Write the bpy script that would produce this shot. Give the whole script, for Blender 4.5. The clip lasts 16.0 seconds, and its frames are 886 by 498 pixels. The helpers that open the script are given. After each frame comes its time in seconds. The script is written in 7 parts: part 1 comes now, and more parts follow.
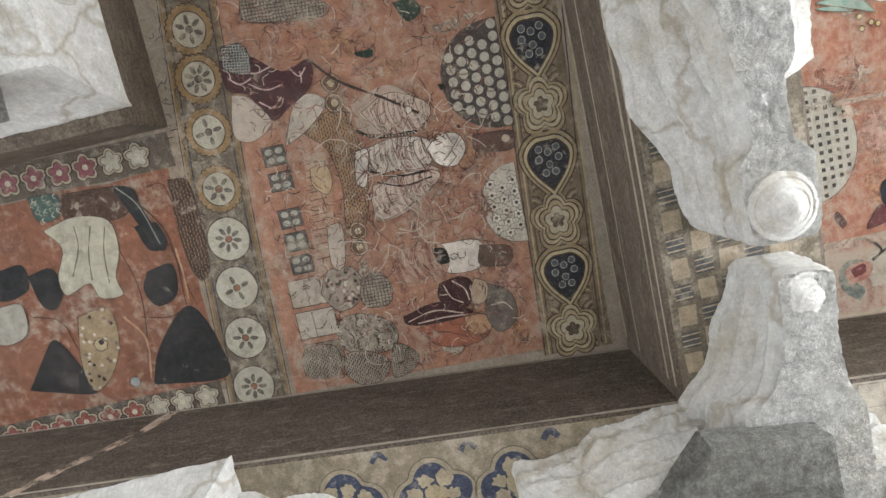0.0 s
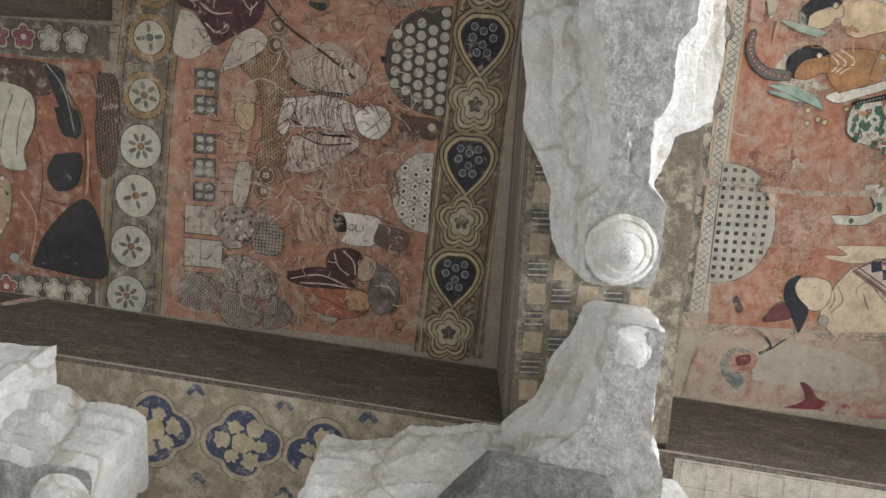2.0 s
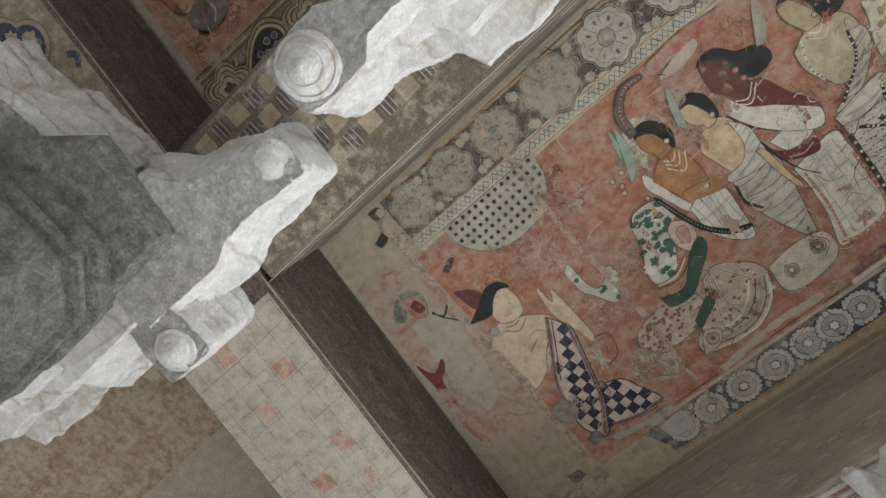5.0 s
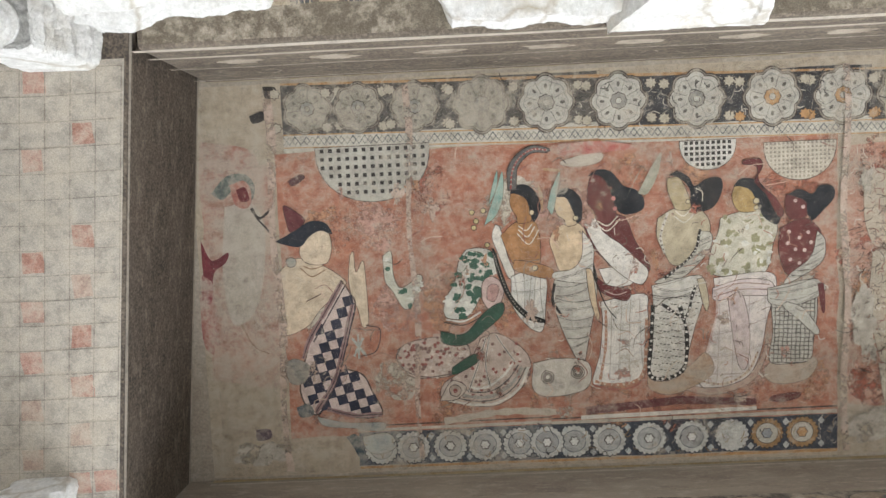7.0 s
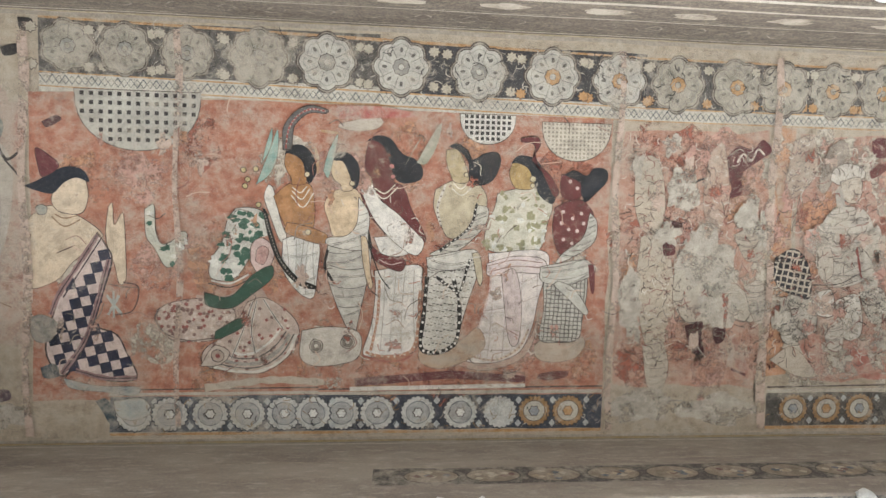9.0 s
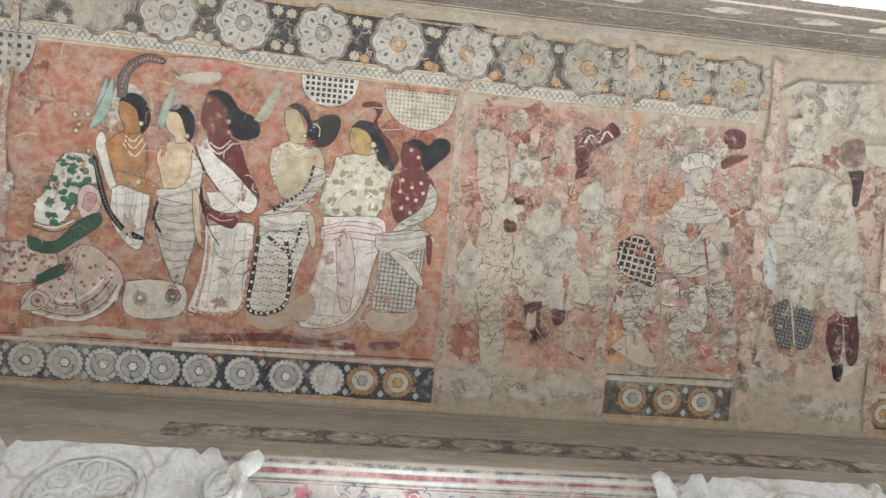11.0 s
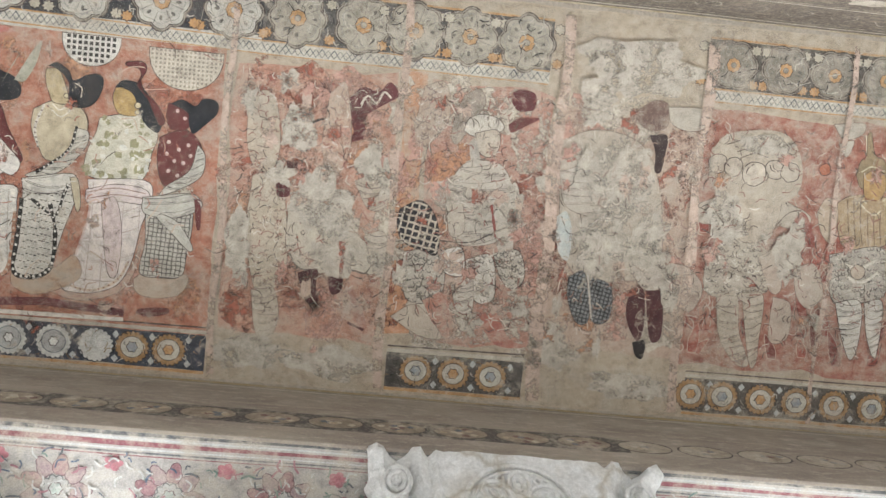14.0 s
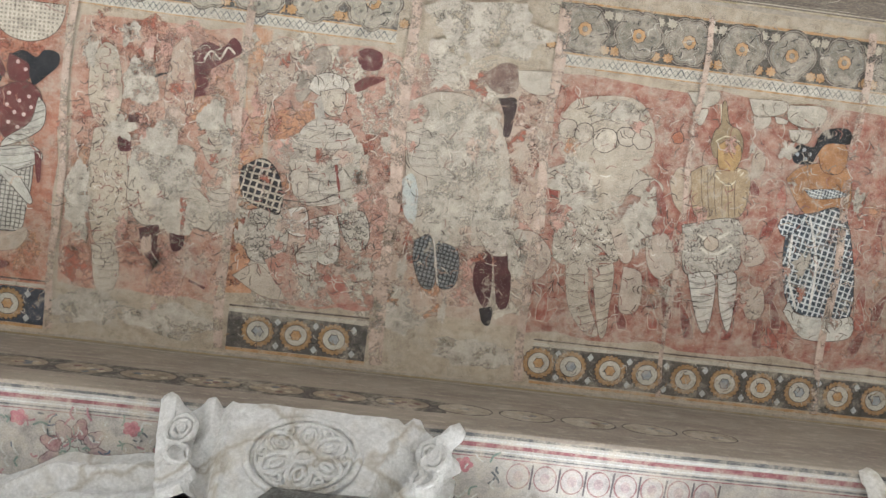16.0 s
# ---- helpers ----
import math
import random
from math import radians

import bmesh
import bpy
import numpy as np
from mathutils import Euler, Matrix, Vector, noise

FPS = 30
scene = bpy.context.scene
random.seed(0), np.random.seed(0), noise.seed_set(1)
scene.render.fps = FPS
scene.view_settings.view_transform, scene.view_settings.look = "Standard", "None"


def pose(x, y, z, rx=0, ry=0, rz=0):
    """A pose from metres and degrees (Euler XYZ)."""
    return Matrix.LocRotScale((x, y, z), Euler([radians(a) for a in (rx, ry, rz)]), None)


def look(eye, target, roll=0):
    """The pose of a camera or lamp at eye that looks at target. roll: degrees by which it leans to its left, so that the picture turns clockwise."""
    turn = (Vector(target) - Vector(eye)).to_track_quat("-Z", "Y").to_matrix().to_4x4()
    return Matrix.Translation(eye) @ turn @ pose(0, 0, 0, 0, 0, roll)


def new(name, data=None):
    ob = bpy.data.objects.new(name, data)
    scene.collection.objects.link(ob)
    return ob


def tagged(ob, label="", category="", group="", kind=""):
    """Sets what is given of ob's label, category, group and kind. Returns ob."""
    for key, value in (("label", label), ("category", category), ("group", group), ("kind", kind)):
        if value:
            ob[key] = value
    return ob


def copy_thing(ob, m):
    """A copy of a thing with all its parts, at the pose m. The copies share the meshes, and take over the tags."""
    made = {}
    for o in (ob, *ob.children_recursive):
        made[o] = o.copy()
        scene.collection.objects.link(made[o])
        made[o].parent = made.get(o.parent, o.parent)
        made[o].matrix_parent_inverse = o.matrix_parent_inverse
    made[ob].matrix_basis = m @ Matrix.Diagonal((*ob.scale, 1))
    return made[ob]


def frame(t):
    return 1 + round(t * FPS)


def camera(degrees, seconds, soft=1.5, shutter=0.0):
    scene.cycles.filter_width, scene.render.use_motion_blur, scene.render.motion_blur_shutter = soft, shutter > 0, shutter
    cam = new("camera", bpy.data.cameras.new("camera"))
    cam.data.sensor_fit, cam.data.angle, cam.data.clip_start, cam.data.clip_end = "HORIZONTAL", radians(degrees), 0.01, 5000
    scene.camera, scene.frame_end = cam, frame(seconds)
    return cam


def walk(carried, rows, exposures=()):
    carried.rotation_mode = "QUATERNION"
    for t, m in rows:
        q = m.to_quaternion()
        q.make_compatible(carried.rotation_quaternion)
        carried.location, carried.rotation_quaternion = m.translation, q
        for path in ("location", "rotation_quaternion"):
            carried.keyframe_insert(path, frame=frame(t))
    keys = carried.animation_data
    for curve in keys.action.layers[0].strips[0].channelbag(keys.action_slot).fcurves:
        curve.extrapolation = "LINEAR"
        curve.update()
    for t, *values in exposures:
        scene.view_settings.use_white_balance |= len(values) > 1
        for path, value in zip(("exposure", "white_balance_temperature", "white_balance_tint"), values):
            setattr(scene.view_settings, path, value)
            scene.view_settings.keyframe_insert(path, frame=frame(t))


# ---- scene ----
cam = camera(71.4, 16.0)
PATH = [
    (0, (-1.034, -2.567, 1.684), (-1.382, -2.599, 3.653), -8.1),
    (0.5, (-1.066, -2.455, 1.679), (-1.42, -2.522, 3.646), 0.0),
    (1, (-1.141, -2.372, 1.678), (-1.485, -2.396, 3.648), -1.3),
    (1.5, (-1.192, -2.265, 1.68), (-1.544, -2.304, 3.648), 10.2),
    (2, (-1.169, -2.148, 1.683), (-1.487, -2.209, 3.657), 14.1),
    (2.5, (-1.165, -2.018, 1.674), (-1.551, -2.015, 3.637), 10.1),
    (3, (-1.188, -1.901, 1.655), (-1.561, -1.928, 3.62), 18.3),
    (3.5, (-1.214, -1.797, 1.648), (-1.58, -1.733, 3.613), 10.5),
    (4, (-1.178, -1.667, 1.639), (-1.56, -1.573, 3.6), 11.5),
    (4.5, (-1.061, -1.494, 1.645), (-1.557, -1.411, 3.581), 27.1),
    (4.7, (-1.027, -1.421, 1.652), (-1.561, -1.328, 3.577), 31.5),
    (6.8, (-1.167, -0.972, 1.55), (-1.251, -0.809, 3.542), 23.0),
    (7, (-1.082, -0.972, 1.567), (-1.117, -0.828, 3.561), 11.1),
    (7.5, (-0.87, -1.012, 1.617), (-0.672, -0.866, 3.602), -54.6),
    (8, (-0.758, -0.925, 1.617), (-0.567, -0.788, 3.603), -54.9),
    (8.2, (-0.705, -0.9, 1.617), (-0.49, -0.757, 3.6), -57.0),
    (10.3, (-0.059, -0.667, 1.565), (0.068, -0.585, 3.559), -51.7),
    (10.5, (0.007, -0.654, 1.569), (0.164, -0.581, 3.561), -59.5),
    (11, (0.194, -0.65, 1.557), (0.373, -0.567, 3.547), -60.2),
    (11.5, (0.366, -0.701, 1.572), (0.497, -0.586, 3.564), -44.7),
    (12, (0.532, -0.674, 1.562), (0.655, -0.557, 3.555), -42.4),
    (12.5, (0.694, -0.605, 1.567), (0.77, -0.495, 3.562), -28.7),
    (13, (0.886, -0.582, 1.568), (1.045, -0.469, 3.559), -48.3),
    (13.5, (1.051, -0.615, 1.576), (1.121, -0.472, 3.57), -20.6),
    (14, (1.21, -0.65, 1.58), (1.295, -0.521, 3.574), -28.0),
    (14.5, (1.353, -0.584, 1.574), (1.393, -0.463, 3.57), -11.2),
    (15, (1.518, -0.55, 1.578), (1.622, -0.459, 3.573), -40.8),
    (15.5, (1.696, -0.556, 1.587), (1.759, -0.421, 3.581), -18.6),
    (16, (1.855, -0.562, 1.58), (1.922, -0.435, 3.575), -21.0),
]
walk(cam, [(t, look(eye, target, roll)) for t, eye, target, roll in PATH],
     [(0, 0.56, 6350, 10), (1.5, 0.28, 6350, 10), (3.5, -0.26, 6600, 10), (4.5, -0.43, 6450, 10), (7, 0.24, 6250, 10), (7.5, -0.20, 6750, 10), (8, 0.27, 6350, 10), (11, 0.52, 6150, 10), (16, 0.46, 6200, 10)])

# ---- light ----
world = bpy.data.worlds.new("sky")
scene.world = world
world.use_nodes = True
wn = world.node_tree.nodes
sky = wn.new("ShaderNodeTexSky")
sky.sky_type = "NISHITA"
sky.sun_disc = False
sky.sun_elevation, sky.sun_rotation = radians(38), radians(8)
wn["Background"].inputs["Strength"].default_value = 0.15
world.node_tree.links.new(sky.outputs["Color"], wn["Background"].inputs["Color"])

sun = new("sun", bpy.data.lights.new("sun", "SUN"))
sun.data.energy, sun.data.angle, sun.data.color = 5.0, radians(0.5), (1.0, 0.95, 0.87)
sun.matrix_world = look((1.3, 9.0, 7.1), (0, 0, 0))

# daylight of the open courtyard side, in the opening below the eave
opening = new("courtyard_daylight", bpy.data.lights.new("courtyard_daylight", "AREA"))
opening.data.shape, opening.data.size, opening.data.size_y = "RECTANGLE", 9.0, 2.6
opening.data.energy, opening.data.color = 520, (0.93, 0.97, 1.0)
opening.data.spread = radians(125)
opening.matrix_world = look((1.7, 2.6, 1.9), (1.7, -2.0, 2.25))

rear = new("rear_daylight", bpy.data.lights.new("rear_daylight", "AREA"))
rear.data.shape, rear.data.size, rear.data.size_y = "RECTANGLE", 11.0, 2.6
rear.data.energy, rear.data.color = 300, (0.95, 0.98, 1.0)
rear.matrix_world = look((-1.0, -8.4, 1.4), (-0.5, -3.0, 2.9))

CEIL, BEAM = 4.0, 3.47          # underside of the ceiling slabs, underside of the beams


# ---- materials ----
def lin(h):
    return [((int(h[i:i + 2], 16) / 255) / 12.92 if int(h[i:i + 2], 16) < 11 else ((int(h[i:i + 2], 16) / 255 + 0.055) / 1.055) ** 2.4) for i in (0, 2, 4)] + [1.0]


def mat_base(name, rough=0.85):
    m = bpy.data.materials.new(name)
    m.use_nodes = True
    n, l = m.node_tree.nodes, m.node_tree.links
    b = n["Principled BSDF"]
    b.inputs["Roughness"].default_value = rough
    b.inputs["Specular IOR Level"].default_value = 0.25
    g = n.new("ShaderNodeNewGeometry")
    return m, n, l, b, g.outputs["Position"]


def noise_node(n, l, pos, scale, detail=4.0, rough=0.6, stretch=None):
    t = n.new("ShaderNodeTexNoise")
    t.inputs["Scale"].default_value, t.inputs["Detail"].default_value, t.inputs["Roughness"].default_value = scale, detail, rough
    if stretch:
        mp = n.new("ShaderNodeMapping")
        mp.inputs["Scale"].default_value = stretch
        l.new(pos, mp.inputs["Vector"])
        pos = mp.outputs["Vector"]
    l.new(pos, t.inputs["Vector"])
    return t.outputs["Fac"]


def ramp(n, l, fac, a, b, ca=(0, 0, 0, 1), cb=(1, 1, 1, 1)):
    r = n.new("ShaderNodeValToRGB")
    r.color_ramp.elements[0].position, r.color_ramp.elements[1].position = a, b
    r.color_ramp.elements[0].color, r.color_ramp.elements[1].color = ca, cb
    l.new(fac, r.inputs["Fac"])
    return r.outputs["Color"]


def mixc(n, l, fac, a, b, kind="MIX"):
    x = n.new("ShaderNodeMix")
    x.data_type, x.blend_type = "RGBA", kind
    for sock, v in ((x.inputs[0], fac), (x.inputs[6], a), (x.inputs[7], b)):
        if isinstance(v, (int, float)):
            sock.default_value = v
        elif isinstance(v, (list, tuple)):
            sock.default_value = v
        else:
            l.new(v, sock)
    return x.outputs[2]


def bump(n, l, b, fac, strength, dist=0.01):
    k = n.new("ShaderNodeBump")
    k.inputs["Strength"].default_value, k.inputs["Distance"].default_value = strength, dist
    l.new(fac, k.inputs["Height"])
    l.new(k.outputs["Normal"], b.inputs["Normal"])


PALETTE = {}
PLASTER = lin("a59b8c")


def paint(hexcol, fade=0.3):
    """Old lime paint: uneven tone, rubbed through to the plaster where it is worn."""
    key = (hexcol, fade)
    if key in PALETTE:
        return PALETTE[key]
    m, n, l, b, pos = mat_base("old_paint_" + hexcol, 0.8)
    c = lin(hexcol)
    grey = 0.3 * c[0] + 0.55 * c[1] + 0.15 * c[2]
    c = [v * 0.88 + grey * 0.12 for v in c[:3]] + [1]
    big = noise_node(n, l, pos, 3.0, 5, 0.65)
    mid = noise_node(n, l, pos, 22.0, 6, 0.7)
    fine = noise_node(n, l, pos, 160.0, 3, 0.6)
    dark = [v * 0.60 for v in c[:3]] + [1]
    lite = [min(1, v * 1.30 + 0.015) for v in c[:3]] + [1]
    col = mixc(n, l, ramp(n, l, mid, 0.3, 0.7), dark, lite)
    col = mixc(n, l, ramp(n, l, big, 0.35, 0.7, (0, 0, 0, 1), (0.45, 0.45, 0.45, 1)), col, [v * 0.8 + 0.03 for v in c[:3]] + [1])
    # rubbed patches
    add = n.new("ShaderNodeMath")
    add.operation = "MULTIPLY_ADD"
    l.new(mid, add.inputs[0])
    add.inputs[1].default_value = 0.55
    l.new(noise_node(n, l, pos, 5.5, 6, 0.75), add.inputs[2])
    t = 1.10 - 0.50 * fade
    rub = ramp(n, l, add.outputs[0], t - 0.16, t + 0.12, (0, 0, 0, 1), (0.8, 0.8, 0.8, 1))
    col = mixc(n, l, rub, col, PLASTER)
    flakes = noise_node(n, l, pos, 70.0, 5, 0.75)
    amount = 0.55 * fade
    col = mixc(n, l, ramp(n, l, flakes, 0.54, 0.64, (0, 0, 0, 1), (amount, amount, amount, 1)), col, PLASTER)
    col = mixc(n, l, ramp(n, l, fine, 0.35, 0.75, (0, 0, 0, 1), (0.03 + 0.2 * min(fade, 0.5),) * 3 + (1,)), col, lin("c9bba6"))
    grain = ramp(n, l, noise_node(n, l, pos, 240.0, 4, 0.7), 0.34, 0.66, (0.74, 0.74, 0.74, 1), (1.12, 1.12, 1.12, 1))
    col = mixc(n, l, 1.0, col, grain, "MULTIPLY")
    l.new(col, b.inputs["Base Color"])
    bump(n, l, b, mid, 0.35, 0.005)
    PALETTE[key] = m
    return m


def stone_mat(name, a, b_, stain, stain_amount=0.5, relief=0.6, veins=0.0, specks=0.30):
    m, n, l, b, pos = mat_base(name, 0.9)
    big = noise_node(n, l, pos, 4.0, 5, 0.65)
    fine = noise_node(n, l, pos, 100.0, 5, 0.75)
    mid = noise_node(n, l, pos, 26.0, 7, 0.72)
    col = mixc(n, l, ramp(n, l, mid, 0.35, 0.68), lin(a), lin(b_))
    col = mixc(n, l, ramp(n, l, big, 0.52, 0.72, (0, 0, 0, 1), (stain_amount,) * 3 + (1,)), col, lin(stain))
    col = mixc(n, l, ramp(n, l, fine, 0.42, 0.62, (specks, specks, specks, 1), (0, 0, 0, 1)), col, lin("4c4842"))
    if veins:
        warp = n.new("ShaderNodeTexNoise")
        warp.inputs["Scale"].default_value, warp.inputs["Detail"].default_value = 6.0, 4.0
        l.new(pos, warp.inputs["Vector"])
        shift = mixc(n, l, 0.22, pos, warp.outputs["Color"], "ADD")
        cell = n.new("ShaderNodeTexVoronoi")
        cell.feature = "DISTANCE_TO_EDGE"
        cell.inputs["Scale"].default_value = 2.6
        l.new(shift, cell.inputs["Vector"])
        edge = ramp(n, l, cell.outputs["Distance"], 0.0, 0.035, (veins,) * 3 + (1,), (0, 0, 0, 1))
        col = mixc(n, l, edge, col, lin("8f7a4e"))
    l.new(col, b.inputs["Base Color"])
    h = mixc(n, l, 0.6, mid, fine)
    bump(n, l, b, h, relief, 0.02)
    return m


def stained_mat(name, a, b_, c, stretch):
    """Plaster of the beams, streaked along their length."""
    m, n, l, b, pos = mat_base(name, 0.8)
    s1 = noise_node(n, l, pos, 6.0, 6, 0.7, stretch)
    s2 = noise_node(n, l, pos, 30.0, 5, 0.7, stretch)
    s3 = noise_node(n, l, pos, 110.0, 3, 0.6)
    col = mixc(n, l, ramp(n, l, s1, 0.35, 0.62), lin(a), lin(b_))
    col = mixc(n, l, ramp(n, l, s2, 0.52, 0.7, (0, 0, 0, 1), (0.7, 0.7, 0.7, 1)), col, lin(c))
    col = mixc(n, l, ramp(n, l, s3, 0.4, 0.75, (0, 0, 0, 1), (0.25, 0.25, 0.25, 1)), col, lin("b5a48c"))
    l.new(col, b.inputs["Base Color"])
    bump(n, l, b, s2, 0.35, 0.006)
    return m


# hammered stone of the bracket soles, greyed to carry their shade as well
GRANITE_SOLE = stone_mat("hammered_granite_shaded", "b8b6b0", "f2efe9", "b0a488", 0.3, 1.6, 0.0, 0.30)
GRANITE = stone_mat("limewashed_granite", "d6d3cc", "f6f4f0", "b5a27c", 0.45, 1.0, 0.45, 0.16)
GRANITE_DARK = stone_mat("bare_granite", "918f88", "d2d0c8", "7a7260", 0.45, 2.0, 0.0, 0.4)
PLASTER_M = stone_mat("old_plaster", "978c7e", "aea395", "847567", 0.6, 0.35)
BEAM_DARK = stained_mat("stained_plaster_y", "352f2b", "4e463f", "786d60", (0.9, 0.45, 1.3))
BEAM_X = stained_mat("stained_plaster_x", "423b34", "5c534a", "807567", (0.4, 0.9, 1.3))
BEAM_S = stained_mat("stained_plaster_pale", "7a7067", "948a7d", "b0a698", (0.4, 0.9, 1.3))
FLOOR_M = stone_mat("paving_stone", "cfcdc9", "e4e2df", "b0ada8", 0.3, 0.3, 0.0, 0.1)
GROUND_M = stone_mat("courtyard_ground", "b5b0a6", "cfcac0", "9d978b", 0.4, 0.3)


# ---- mesh helpers ----
def link(name, verts, faces, mats, parent=None, fmats=None, smooth=False, label=""):
    me = bpy.data.meshes.new(name)
    me.from_pydata(verts, [], faces)
    for m in mats:
        me.materials.append(m)
    if fmats:
        me.polygons.foreach_set("material_index", fmats)
    if smooth:
        me.polygons.foreach_set("use_smooth", [True] * len(faces))
    me.update()
    ob = new(name, me)
    if parent:
        ob.parent = parent
    if label:
        tagged(ob, label)
    return ob


def part(name, bm, material, parent, label="", smooth=False):
    me = bpy.data.meshes.new(name)
    bm.to_mesh(me)
    bm.free()
    me.materials.append(material)
    if smooth:
        me.polygons.foreach_set("use_smooth", [True] * len(me.polygons))
        me.set_sharp_from_angle(angle=radians(38))
    ob = new(name, me)
    ob.parent = parent
    return tagged(ob, label)


def prism(name, outline, z0, z1, mat, parent=None, label="", kind="", category="", bev=0.012):
    """An upright prism over a plan outline, edges slightly rounded."""
    bm = bmesh.new()
    vs = [bm.verts.new((x, y, z0)) for x, y in outline]
    f = bm.faces.new(vs)
    ext = bmesh.ops.extrude_face_region(bm, geom=[f])
    for v in ext["geom"]:
        if isinstance(v, bmesh.types.BMVert):
            v.co.z = z1
    bmesh.ops.recalc_face_normals(bm, faces=bm.faces)
    if bev:
        bmesh.ops.bevel(bm, geom=list(bm.edges), offset=bev, segments=2, affect="EDGES", profile=0.6)
    me = bpy.data.meshes.new(name)
    bm.to_mesh(me)
    bm.free()
    me.materials.append(mat)
    ob = new(name, me)
    if parent:
        ob.parent = parent
    return tagged(ob, label, category, "", kind)


def rough_up(bm, amount, freq, seed=0.0):
    off = Vector((seed, seed * 1.7, -seed))
    for v in bm.verts:
        d = noise.noise_vector(v.co * freq + off) + 0.5 * noise.noise_vector(v.co * freq * 2.7 + off)
        v.co += d * amount


def rings(sections, cap=True):
    bm = bmesh.new()
    rows = [[bm.verts.new(p) for p in s] for s in sections]
    k = len(rows[0])
    for a, b in zip(rows, rows[1:]):
        for i in range(k):
            bm.faces.new((a[i], a[(i + 1) % k], b[(i + 1) % k], b[i]))
    if cap:
        bm.faces.new(rows[0][::-1])
        bm.faces.new(rows[-1])
    bmesh.ops.recalc_face_normals(bm, faces=bm.faces)
    return bm


def lathe(profile, segs=28):
    return rings([[(r * math.cos(2 * math.pi * i / segs), r * math.sin(2 * math.pi * i / segs), z) for i in range(segs)] for r, z in profile])


# ---- setting: ground, floor, ceiling, beams ----
def west(y):
    return -2.187 - 0.095 * y       # the west beam runs slightly askew


def slab(name, x0, x1, y0, y1, z0, z1, mat, label, kind="structure", category=""):
    return prism(name, [(x0, y0), (x1, y0), (x1, y1), (x0, y1)], z0, z1, mat, None, label, kind, category)


slab("ground", -60, 60, -60, 60, -0.9, -0.55, GROUND_M, "pale trodden courtyard ground around the hall", category="ground")
slab("floor", -7, 8, -8.5, 1.35, -0.5, 0.0, FLOOR_M, "worn grey stone paving of the pillared hall", category="floor")
slab("ceiling", -7, 8, -8.5, 1.6, CEIL, CEIL + 0.3, PLASTER_M, "plastered stone ceiling slabs, painted and worn", category="ceiling")

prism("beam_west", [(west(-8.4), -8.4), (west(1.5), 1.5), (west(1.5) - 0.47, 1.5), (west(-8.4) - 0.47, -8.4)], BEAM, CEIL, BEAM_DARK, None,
      "dark stained stone beam with a painted underside", "structure", "beam", 0.008)
EAST = 7.9
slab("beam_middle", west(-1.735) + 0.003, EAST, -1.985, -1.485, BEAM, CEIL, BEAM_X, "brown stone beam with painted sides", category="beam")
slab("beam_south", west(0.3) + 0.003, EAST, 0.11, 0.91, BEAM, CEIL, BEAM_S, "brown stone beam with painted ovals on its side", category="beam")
prism("beam_north", [(-0.77, -3.475), (EAST, -3.2), (EAST, -4.1), (-0.2, -4.1), (-0.2, -8.4), (-0.77, -8.4)], 3.66, CEIL, BEAM_X, None,
      "painted stone beam corner around the inner hall", "structure", "beam", 0.008)


# ---- pillars ----
def between(rows, x):
    """Widths at x, read off a short table of (x, width, width)."""
    for p, q in zip(rows, rows[1:]):
        if x <= q[0]:
            t = min(1.0, max(0.0, (x - p[0]) / (q[0] - p[0])))
            return [p[k] + (q[k] - p[k]) * t for k in range(1, len(p))]
    return list(rows[-1][1:])


def bracket_mesh(length, d_root, d_tip, top, under, seed):
    """A carved arm: wide leaf terraces above, a narrow hammered sole below that swells into the bud's block."""
    secs, N = [], 88
    for k in range(N + 1):
        s = k / N
        x = 0.10 + (length - 0.10) * s
        ta, tb = between(top, x)
        ua, ub = between(under, x)
        d = d_root + (d_tip - d_root) * s
        end = 1.0 if s < 0.94 else 0.72 + 0.28 * max(0.0, 1 - ((s - 0.94) / 0.06) ** 2) ** 0.5

        def side(q, t, u, sg):
            level = 1.0 - 0.06 * q if q < 0.30 else 0.58 - 0.1 * (q - 0.30) if q < 0.60 else 0.16 if q < 0.86 else 0.0
            soft = 0.007 * math.sin(q * 31.4)
            curl = 0.005 * math.sin(x * (17 + 9 * level) + seed * 2 + sg + 3 * level) * (0.3 + level)
            return max(0.03, (u + (t - u) * level + soft + curl) * end)
        ring = [(x, -side(j / 25, ta, ua, -0.4), -d * j / 25) for j in range(26)]
        ring += [(x, (-ua + (ua + ub) * j / 12) * end, -d + 0.006 * noise.noise((x * 20, j * 0.9, seed))) for j in range(1, 12)]
        ring += [(x, side(j / 25, tb, ub, 0.4), -d * j / 25) for j in range(25, -1, -1)]
        secs.append(ring)
    bm = rings(secs)
    rough_up(bm, 0.0035, 13.0, seed)
    rough_up(bm, 0.004, 75.0, seed + 3)
    return bm


